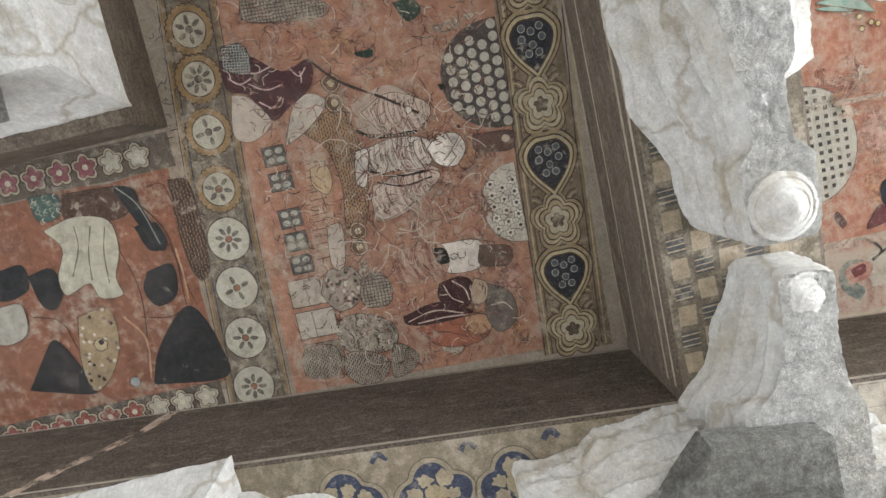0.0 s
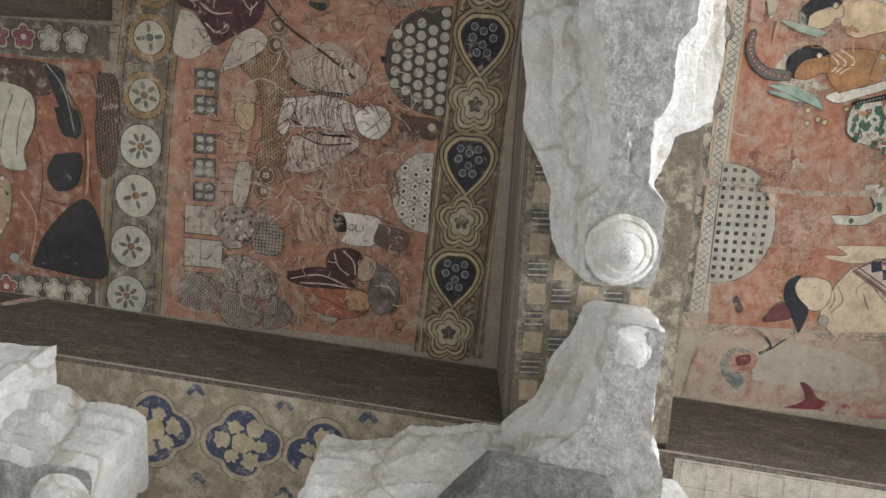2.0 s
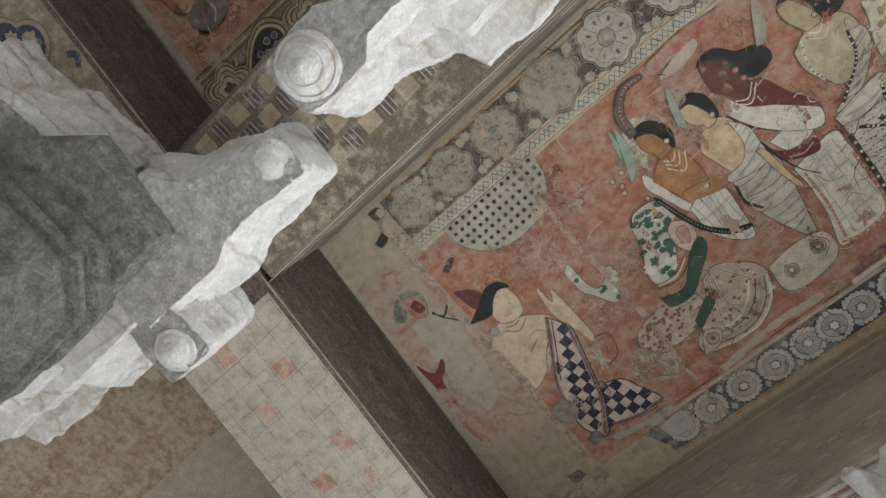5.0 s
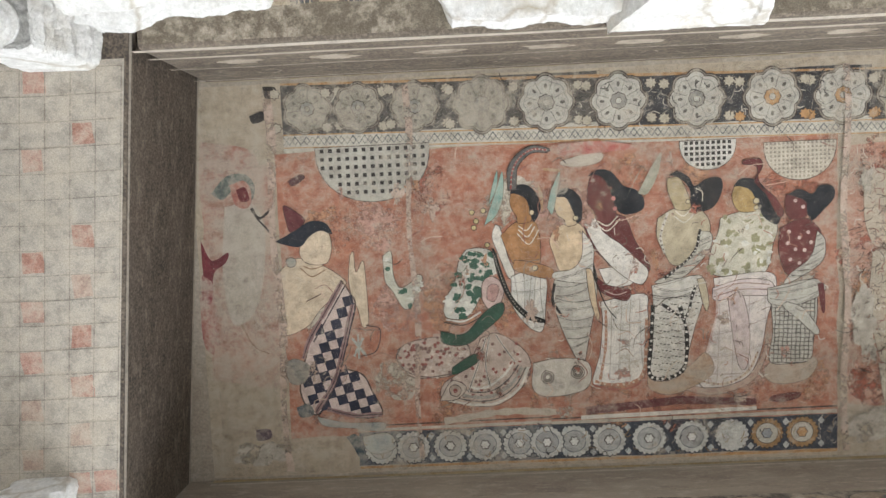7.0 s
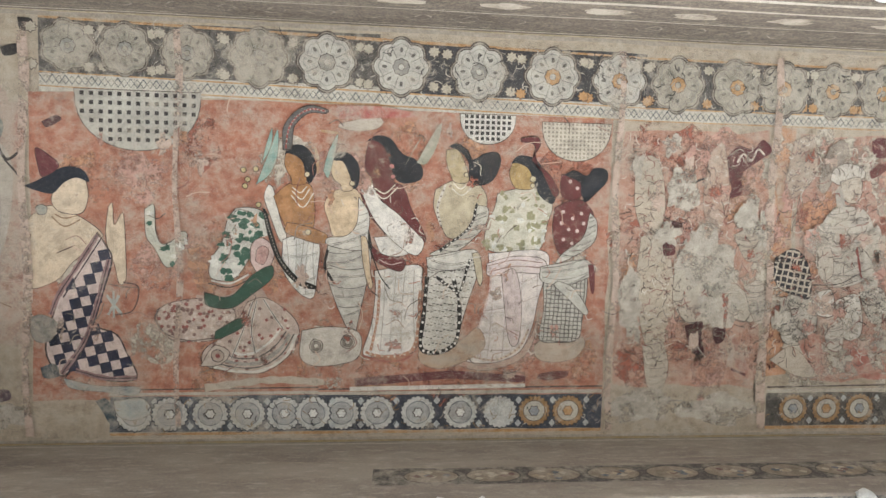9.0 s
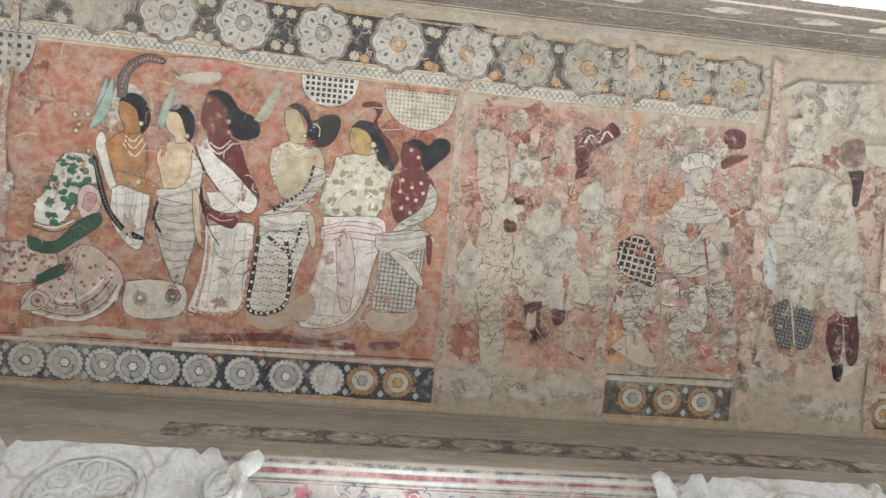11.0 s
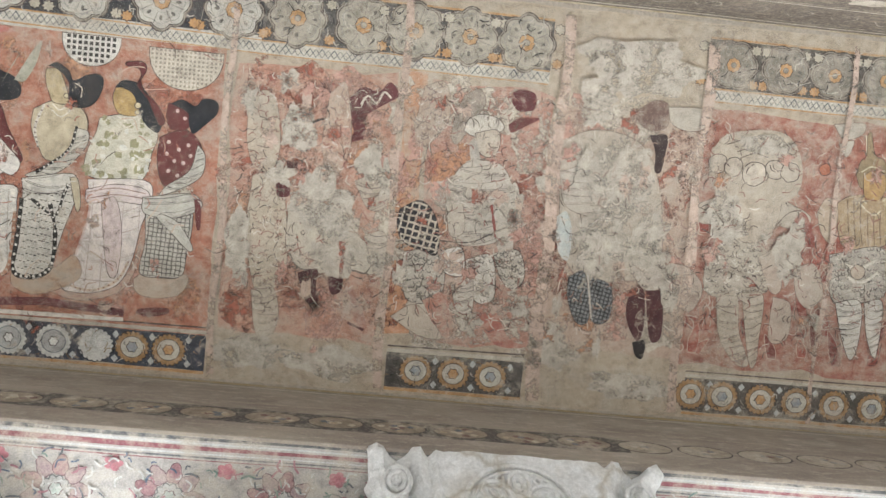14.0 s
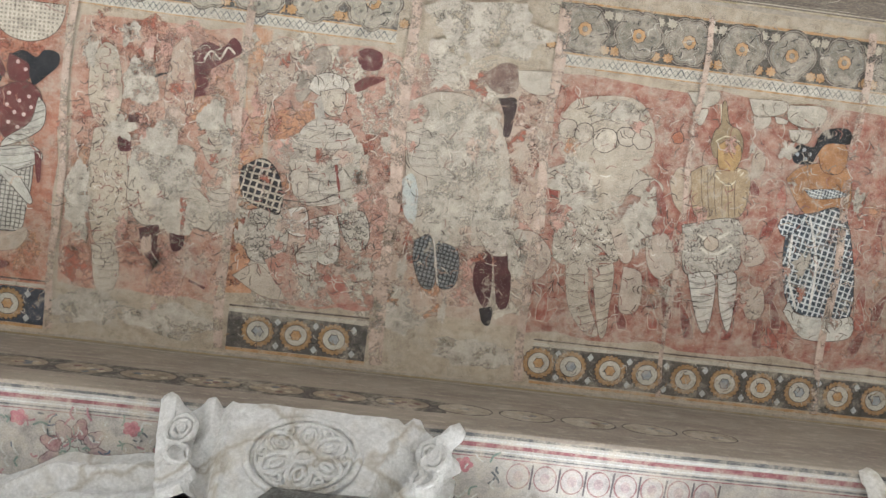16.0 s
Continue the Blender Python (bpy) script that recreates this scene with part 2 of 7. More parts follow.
# turn, length, depth at root and tip, bud radius, seed, widths of the upper leaves, widths of the sole
LONG_ARM = (180, 1.11, 0.32, 0.33, 0.078, 2.0,
            ((0.1, 0.27, 0.27), (0.70, 0.27, 0.22), (0.74, 0.17, 0.21), (0.86, 0.135, 0.155), (0.92, 0.12, 0.125), (1.11, 0.11, 0.105)),
            ((0.1, 0.13, 0.13), (0.50, 0.12, 0.11), (0.54, 0.085, 0.085), (0.68, 0.075, 0.07), (0.72, 0.05, 0.05), (0.86, 0.05, 0.05), (0.91, 0.095, 0.09), (1.11, 0.09, 0.085)))
SHORT_ARM = (0, 0.775, 0.30, 0.235, 0.062, 1.0,
             ((0.1, 0.30, 0.20), (0.36, 0.27, 0.17), (0.46, 0.19, 0.13), (0.58, 0.155, 0.12), (0.66, 0.115, 0.11), (0.80, 0.085, 0.105)),
             ((0.1, 0.22, 0.14), (0.40, 0.20, 0.12), (0.46, 0.12, 0.085), (0.60, 0.075, 0.07), (0.70, 0.07, 0.075), (0.80, 0.07, 0.085)))
NORTH_ARM = (270, 0.655, 0.26, 0.33, 0.07, 3.0,
             ((0.1, 0.17, 0.17), (0.38, 0.15, 0.15), (0.44, 0.10, 0.10), (0.50, 0.095, 0.095), (0.655, 0.10, 0.10)),
             ((0.1, 0.10, 0.10), (0.42, 0.075, 0.075), (0.50, 0.06, 0.06), (0.54, 0.085, 0.085), (0.655, 0.08, 0.08)))
SOUTH_ARM = (90, 0.46, 0.26, 0.27, 0.06, 4.0,
             ((0.1, 0.17, 0.17), (0.28, 0.18, 0.18), (0.34, 0.13, 0.14), (0.46, 0.12, 0.12)),
             ((0.1, 0.11, 0.11), (0.28, 0.08, 0.08), (0.34, 0.09, 0.09), (0.46, 0.09, 0.09)))
SIDE_ARM = (90, 0.66, 0.26, 0.30, 0.075, 5.0,
            ((0.1, 0.22, 0.22), (0.42, 0.20, 0.20), (0.47, 0.15, 0.15), (0.66, 0.135, 0.135)),
            ((0.1, 0.12, 0.12), (0.42, 0.10, 0.10), (0.48, 0.085, 0.085), (0.53, 0.105, 0.105), (0.66, 0.10, 0.10)))
ROW_ARMS, CROSS_ARMS = (SHORT_ARM, LONG_ARM), (NORTH_ARM, SOUTH_ARM)
ARM_PLACE = {0: (0, 0.0, 4), 180: (0, 0.03, 180), 270: (0.195, 0, 270), 90: (0.10, 0, 90)}


def pillar(name, label, arms, hx=0.43, hyn=0.38, hyp=0.38, ab=1.0, slab_mat=None, ndx=0.08, lean=0.09, faces=(-1, 1), outline=None, drop=0.0, aside=0.0, plain=False):
    """Origin on the beam's underside, in the pillar's axis."""
    root = new(name)
    root.empty_display_size = 0.2
    tagged(root, label, "pillar", "pillars of the hall")
    # capital block: leaning faces, a raised middle panel, curled leaves at the corners
    secs = []
    for k in range(25):
        q = k / 24
        z = -0.28 * q
        ring = []
        for sx, sy, dx, dy in ((1, -1, 0, 1), (1, 1, -1, 0), (-1, 1, 0, -1), (-1, -1, 1, 0)):
            for j in range(40):
                u = j / 40
                cx, cy = sx + dx * 2 * u, sy + dy * 2 * u            # -1 to 1 along the face
                along = abs(cy if dx == 0 else cx)
                h = hx - 0.11 * q ** 1.3
                hy = (hyp if cy > 0 else hyn) - lean * q ** 1.1
                if along > 0.60:                                     # leaf: scooped and rolled, higher than the panel
                    e = (along - 0.60) / 0.40
                    cutin = 0.03 + 0.05 * q - 0.028 * math.sin(e * 9.0 + q * 5.0) - 0.012 * math.sin(q * 22.0)
                elif along > 0.565:
                    cutin = 0.034
                else:
                    cutin = 0.010 if (q < 0.09 or along > 0.52) else 0.022
                if plain:
                    cutin = 0.016 if 0.1 < q < 0.85 and along < 0.82 else 0.006
                ring.append((cx * h - (cutin * sx if dx == 0 else 0), cy * hy - (cutin * sy if dy == 0 else 0), z))
        secs.append(ring)
    bm = rings(secs)
    rough_up(bm, 0.004, 11.0, 3.0)
    rough_up(bm, 0.0025, 45.0, 5.0)
    part("capital_block", bm, GRANITE, root, "pale carved granite block", True)
    # flower medallions on the broad faces
    for sy in faces:
        bm = bmesh.new()
        slope = math.atan2(lean, 0.28)
        frame_m = Matrix.Translation((0, sy * ((hyp if sy > 0 else hyn) - lean * 0.5 - 0.018), -0.145)) @ Euler((0, 0, 0 if sy < 0 else math.pi)).to_matrix().to_4x4() @ Euler((math.pi / 2 + slope, 0, 0)).to_matrix().to_4x4()

        def tube(R, r, ex=1.0, cx=0.0, cy=0.0, rot=0.0, n=40):
            grid = []
            for i in range(n):
                a = 2 * math.pi * i / n
                px, py = R * ex * math.cos(a), R * math.sin(a)
                c = Vector((cx + px * math.cos(rot) - py * math.sin(rot), cy + px * math.sin(rot) + py * math.cos(rot), 0))
                out = Vector((math.cos(a + rot), math.sin(a + rot), 0))
                grid.append([bm.verts.new(frame_m @ (c + out * r * math.cos(b) + Vector((0, 0, r * 1.3 * math.sin(b))))) for b in (0, 0.79, 1.57, 2.36, 3.14, 4.71)])
            for i in range(n):
                for j in range(6):
                    bm.faces.new((grid[i][j], grid[(i + 1) % n][j], grid[(i + 1) % n][(j + 1) % 6], grid[i][(j + 1) % 6]))
        tube(0.132, 0.010, 1.22)
        tube(0.112, 0.006, 1.22)
        for k in range(6):
            a = (k + 0.5) * math.pi / 3
            tube(0.034, 0.008, 1.35, 0.082 * math.cos(a), 0.066 * math.sin(a), a, 16)
            tube(0.012, 0.006, 1.6, 0.082 * math.cos(a), 0.066 * math.sin(a), a, 10)
            b = k * math.pi / 3
            tube(0.012, 0.006, 1.0, 0.118 * math.cos(b), 0.094 * math.sin(b), b, 8)
        tube(0.024, 0.010, 1.2, n=14)
        bmesh.ops.recalc_face_normals(bm, faces=bm.faces)
        part("medallion", bm, GRANITE, root, "round carved flower medallion", True)
        for sx in () if plain else (-1, 1):
            bm = bmesh.new()
            for R, r, cy in ((0.050, 0.009, 0.045), (0.030, 0.008, 0.048), (0.012, 0.007, 0.05)):
                tube(R, r, 0.8, sx * (hx - 0.10), cy, 0, 20)
            tube(0.026, 0.008, 1.5, sx * (hx - 0.12), -0.035, 0.6 * sx, 16)
            bmesh.ops.recalc_face_normals(bm, faces=bm.faces)
            part("corner_leaf", bm, GRANITE, root, "curled granite corner leaf", True)
    # abacus
    a_out = [(0.29, -0.15), (0.28, 0.225), (-0.45, 0.16), (-0.45, -0.30), (-0.10, -0.39), (0.06, -0.33), (0.20, -0.245)]
    a_out = outline or a_out
    bm = rings([[(x * s, y * s * ab, z - drop) for x, y in a_out] for s, z in ((0.9, -0.20), (1.0, -0.22), (1.0, -0.31), (0.97, -0.32))])
    bmesh.ops.subdivide_edges(bm, edges=list(bm.edges), cuts=5, use_grid_fill=True)
    rough_up(bm, 0.004, 14.0, 8.0)
    part("abacus", bm, slab_mat or GRANITE_DARK, root, "rough-hewn abacus slab")
    # mouldings below, stepped
    secs = []
    for h, z in ((0.31, -0.39), (0.32, -0.42), (0.32, -0.45), (0.27, -0.455), (0.27, -0.475), (0.30, -0.48), (0.30, -0.50), (0.25, -0.505), (0.25, -0.53),
                 (0.28, -0.535), (0.28, -0.56), (0.23, -0.58), (0.22, -0.66), (0.27, -0.69), (0.28, -0.74), (0.24, -0.77)):
        corners = [(sx * h * 0.8, sy * h * 0.8) for sx, sy in ((1, -0.5), (1, 0.5), (0.5, 1), (-0.5, 1), (-1, 0.5), (-1, -0.5), (-0.5, -1), (0.5, -1))]
        ring = []
        for (ax, ay), (bx, by) in zip(corners, corners[1:] + corners[:1]):
            for i in range(12):
                t = i / 12
                ring.append((ax + (bx - ax) * t + ndx, ay + (by - ay) * t - 0.05, z + 0.075 - drop))
        secs.append(ring)
    bm = rings(secs)
    rough_up(bm, 0.004, 14.0, 4.0)
    part("neck_moulding", bm, GRANITE_DARK, root, "ribbed granite mouldings")
    bm = rings([[(sx * h * 0.85 + ndx, sy * h * 0.85 - 0.05, z + (0.075 if z > -1 else 0)) for sx, sy in ((1, -0.6), (1, 0.6), (0.6, 1), (-0.6, 1), (-1, 0.6), (-1, -0.6), (-0.6, -1), (0.6, -1))]
                for h, z in ((0.22, -0.70), (0.21, -1.3), (0.25, -1.35), (0.25, -1.85), (0.21, -1.9), (0.21, -2.6), (0.27, -2.65), (0.27, -3.47))])
    part("shaft", bm, GRANITE_DARK, root, "carved square granite shaft")
    # brackets
    for turn, length, dr, dt, bud, sd, top, under in arms:
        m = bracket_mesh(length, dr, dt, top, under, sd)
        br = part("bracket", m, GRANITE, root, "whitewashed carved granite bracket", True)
        br.data.materials.append(GRANITE_SOLE)                        # bare, hammered undersides, their shade put into the greyer tone
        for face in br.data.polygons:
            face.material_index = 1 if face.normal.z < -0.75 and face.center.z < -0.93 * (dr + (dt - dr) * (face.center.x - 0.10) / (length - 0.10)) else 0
        ax, ay, az = ARM_PLACE[turn]
        br.matrix_basis = pose(ax, ay + (aside if turn == 0 else 0.0), 0, 0, 0, az)
        z = -dt
        g = bud / 0.088 * (0.45 if turn != 180 else 1.0)          # the short arms' buds are worn flat
        prof = [(bud * q, z + h * g) for q, h in ((1.10, 0.05), (1.12, 0.004), (1.08, -0.006), (0.96, -0.010), (0.90, -0.008), (0.84, -0.012), (0.74, -0.026), (0.64, -0.033),
                (0.59, -0.032), (0.53, -0.036), (0.46, -0.047), (0.32, -0.056), (0.2, -0.059), (0.13, -0.066), (0.01, -0.07))]
        bm = lathe(prof)
        rough_up(bm, 0.0015, 16.0, sd)
        bd = part("bud", bm, GRANITE, br, "lotus-bud pendant", True)
        bd.matrix_basis = Matrix.Translation((length - bud - 0.01, 0, 0))
    return root


first = pillar("pillar", "granite pillar with four whitewashed bud brackets and carved capital", ROW_ARMS + CROSS_ARMS, 0.34, 0.39, 0.35, 1.0, None, 0.0,
               outline=((0.42, -0.157), (0.372, 0.155), (-0.02, 0.17), (-0.40, 0.16), (-0.45, -0.30), (-0.10, -0.42), (0.05, -0.40), (0.23, -0.32)), drop=0.045, aside=0.15, faces=(), plain=True)
first.matrix_basis = pose(-2.36, -1.89, BEAM + 0.004)
copy_thing(first, pose(-2.62, 0.50, BEAM + 0.004))
second = pillar("pillar", "granite pillar with two whitewashed bud brackets and plain capital", ROW_ARMS, 0.24, 0.22, 0.34, 0.5, GRANITE, lean=0.05, faces=(), plain=True)
second.matrix_basis = pose(-0.36, -1.80, BEAM + 0.004)
for px in (1.65, 3.75):
    copy_thing(second, pose(px, -1.80, BEAM + 0.004))
outerp = pillar("pillar", "granite pillar with bud brackets and carved medallion capital", ROW_ARMS, 0.47, 0.415, 0.38, 0.55, GRANITE, lean=0.16)
outerp.matrix_basis = pose(-0.60, 0.51, BEAM + 0.004)
for px in (1.585, 3.80):
    copy_thing(outerp, pose(px, 0.51, BEAM + 0.004))
third = pillar("pillar", "granite pillar with brackets along the side beam", (NORTH_ARM, SIDE_ARM), faces=(), plain=True)
third.matrix_basis = pose(-2.26, -3.76, BEAM + 0.004)
fourth = pillar("pillar", "pale carved granite pillar of the inner hall", (), 0.46, 0.40, 0.40, lean=0.05, faces=(1,), plain=True)
fourth.matrix_basis = pose(-0.27, -3.83, 3.66)


# ---- painting: flat shapes of old lime paint on the plaster ----
class Art:
    """Collects flat painted shapes on one plane; each later shape lies a hair above the earlier ones."""

    def __init__(self, origin=(0, 0, CEIL), U=(1, 0, 0), V=(0, 1, 0), N=(0, 0, -1), base=0.0015):
        self.o, self.U, self.V, self.N, self.base = Vector(origin), Vector(U), Vector(V), Vector(N), base
        self.reset()

    def reset(self, base=None):
        self.base = base if base is not None else self.base
        self.v, self.f, self.m, self.mats, self.k = [], [], [], [], 0
        self.M = lambda u, v: (u, v)

    def at(self, x, y, kind):
        """Local upright coordinates for a figure whose feet stand at (x, y)."""
        if kind == "south":          # head towards -y
            self.M = lambda u, v: (x + u, y - v)
        else:                        # head towards +y
            self.M = lambda u, v: (x - u, y + v)

    def put(self, pts, mat):
        if mat not in self.mats:
            self.mats.append(mat)
        h = self.base + 0.000006 * self.k
        self.k += 1
        i0 = len(self.v)
        for p in pts:
            u, v = self.M(*p)
            self.v.append(self.o + self.U * u + self.V * v + self.N * h)
        return i0, self.mats.index(mat)

    def poly(self, pts, mat, edge=None, w=0.004):
        i0, mi = self.put(pts, mat)
        self.f.append(list(range(i0, i0 + len(pts))))
        self.m.append(mi)
        if edge:
            self.line(list(pts) + [pts[0]], w, edge)

    def line(self, pts, w, mat):
        left, right = [], []
        for i, p in enumerate(pts):
            a, b = pts[max(0, i - 1)], pts[min(len(pts) - 1, i + 1)]
            dx, dy = b[0] - a[0], b[1] - a[1]
            d = math.hypot(dx, dy) or 1
            ww = w * (0.6 + 0.5 * abs(math.sin(3.1 * i + 40 * p[0])))
            left.append((p[0] - dy / d * ww / 2, p[1] + dx / d * ww / 2))
            right.append((p[0] + dy / d * ww / 2, p[1] - dx / d * ww / 2))
        i0, mi = self.put(left + right, mat)
        n = len(pts)
        for i in range(n - 1):
            self.f.append([i0 + i, i0 + i + 1, i0 + n + i + 1, i0 + n + i])
            self.m.append(mi)

    def oval(self, x, y, rx, ry, mat, edge=None, w=0.004, rot=0.0, n=20, lobes=0, depth=0.0, wob=0.0):
        pts = []
        for i in range(n):
            a = 2 * math.pi * i / n
            k = 1 + (depth * (2.2 * abs(math.cos(lobes * a / 2)) - 1.4) if lobes else 0.0) + wob * noise.noise((x * 9 + math.cos(a) * 1.6, y * 9 + math.sin(a) * 1.6, 3.0))
            u, v = rx * k * math.cos(a), ry * k * math.sin(a)
            pts.append((x + u * math.cos(rot) - v * math.sin(rot), y + u * math.sin(rot) + v * math.cos(rot)))
        self.poly(pts, mat, edge, w)

    def done(self, name, parent, label=""):
        ob = link(name, self.v, self.f, self.mats, parent, self.m, label=label)
        self.reset()
        return ob


def curve(points, n=10):
    """A smooth open curve through a few points."""
    P = [Vector((*p, 0)) for p in points]
    P = [P[0] * 2 - P[1]] + P + [P[-1] * 2 - P[-2]]
    out = []
    for i in range(1, len(P) - 2):
        for k in range(n):
            t = k / n
            a, b, c, d = P[i - 1:i + 3]
            q = 0.5 * (2 * b + (c - a) * t + (2 * a - 5 * b + 4 * c - d) * t * t + (3 * b - a - 3 * c + d) * t ** 3)
            out.append((q.x, q.y))
    out.append((P[-2].x, P[-2].y))
    return out


RED, WHITE, MAROON = "aa6648", "d9d2c4", "64262a"
NAVY, BLACK, OCHRE, GREY, LINE = "262d3a", "2b2624", "b5854a", "8d8a80", "3a2a25"


def flower_medallion(art, x, y, r, petals=8, fade=0.3, ground=WHITE, ring=GREY, heart=OCHRE, lobes=True):
    line = paint(LINE, fade)
    art.oval(x, y, r * 1.06, r * 1.06, paint("8a8274", fade), line, 0.005, n=48, lobes=petals, depth=0.065 if lobes else 0.02)
    art.oval(x, y, r * 0.97, r * 0.97, paint(ground, fade), line, 0.004, n=48, lobes=petals, depth=0.065 if lobes else 0.02)
    art.oval(x, y, r * 0.8, r * 0.8, paint(ground, fade), paint(ring, fade), 0.0035, n=40, lobes=petals, depth=0.07 if lobes else 0)
    for i in range(petals):
        a = 2 * math.pi * i / petals
        art.oval(x + 0.62 * r * math.cos(a), y + 0.62 * r * math.sin(a), r * 0.10, r * 0.06, paint("5f5a52", fade), rot=a, n=8)
        art.line([(x + r * q * math.cos(a + 0.3), y + r * q * math.sin(a + 0.3)) for q in (0.36, 0.6, 0.86)], 0.0025, paint("6a645a", fade))
    art.oval(x, y, r * 0.3, r * 0.3, paint(heart, fade), line, 0.003, n=24, lobes=8, depth=0.1)
    art.oval(x, y, r * 0.12, r * 0.12, paint(ground, fade), line, 0.002, n=10)


def canopy(art, x, y, w, h, ground, dots, step, r, style="square", direction="south", fade=0.2):
    """Half-round hanging cloth, its straight side at y."""
    art.at(x, y, direction)
    pts = [(-w, 0)] + [(-w * math.cos(math.pi * i / 18), -h * math.sin(math.pi * i / 18) ** 0.8) for i in range(1, 18)] + [(w, 0)]
    art.poly(pts, paint(ground, fade), paint(LINE, 0.3), 0.003)
    n = int(h / step)
    for j in range(n + 1):
        v = -step * (j + 0.45)
        q = min(1.0, max(0.0, 1 - (-v / h) ** 2)) ** 0.5
        k = int((w * q - r) / step)
        for i in range(-k, k + 1):
            u = i * step + (step / 2 if j % 2 and style != "square" else 0)
            if abs(u) > w * q - r or -v + r > h:
                continue
            if style == "square":
                art.poly([(u - r, v - r), (u + r, v - r), (u + r, v + r), (u - r, v + r)], paint(dots, 0.15))
            elif style == "disc":
                art.oval(u, v, r, r, paint(dots, fade), None, n=10)
            else:
                art.oval(u, v, r, r, paint(dots, fade), paint(LINE, 0.3), 0.003, n=12, lobes=6, depth=0.2)
                art.oval(u, v, r * 0.35, r * 0.35, paint(BLACK, 0.2), n=6)


def centimetres(art, x, y, direction, k=1.0):
    """Drawing units of a centimetre round a figure's head; v runs down the body."""
    sg = 1 if direction == "south" else -1
    art.M = lambda u, v: (x + sg * u * k / 100, y + sg * v * k / 100)


def shape(art, pts, col, fade, edge=True, w=0.45, n=5):
    ghost = fade >= 0.3                 # half-lost shapes keep no drawn outline
    art.poly(curve(list(pts) + [pts[0]], n)[:-1], paint(col, fade + (0.2 if ghost else 0.0)), paint("6a5648" if ghost else "3a2822", fade) if edge else None, w * (0.5 if ghost else 0.58))


def stroke(art, pts, col, fade, w, n=6):
    art.line(curve(pts, n), w, paint(col, fade))


def within(pts, u, v):
    hit = False
    for (ax, ay), (bx, by) in zip(pts, pts[1:] + pts[:1]):
        if (ay > v) != (by > v) and u < (bx - ax) * (v - ay) / (by - ay) + ax:
            hit = not hit
    return hit


def beaded(art, pts, col, dot, fade, w):
    """A painted braid: a broad line with a row of small round beads on it."""
    path = curve(pts, 8)
    art.line(path, w, paint(col, fade))
    gone, last = 0.0, path[0]
    for u, v in path:
        gone += math.hypot(u - last[0], v - last[1])
        last = (u, v)
        if gone > w * 1.15:
            gone = 0.0
            art.oval(u, v, w * 0.33, w * 0.33, paint(dot, fade), None, n=7)


def clipped(art, outline, points, w, mat):
    """The stretches of a brush line that lie inside an outline."""
    run = []
    for p in points + [None]:
        if p and within(outline, *p):
            run.append(p)
        else:
            if len(run) > 2:
                art.line(run, w, mat)
            run = []


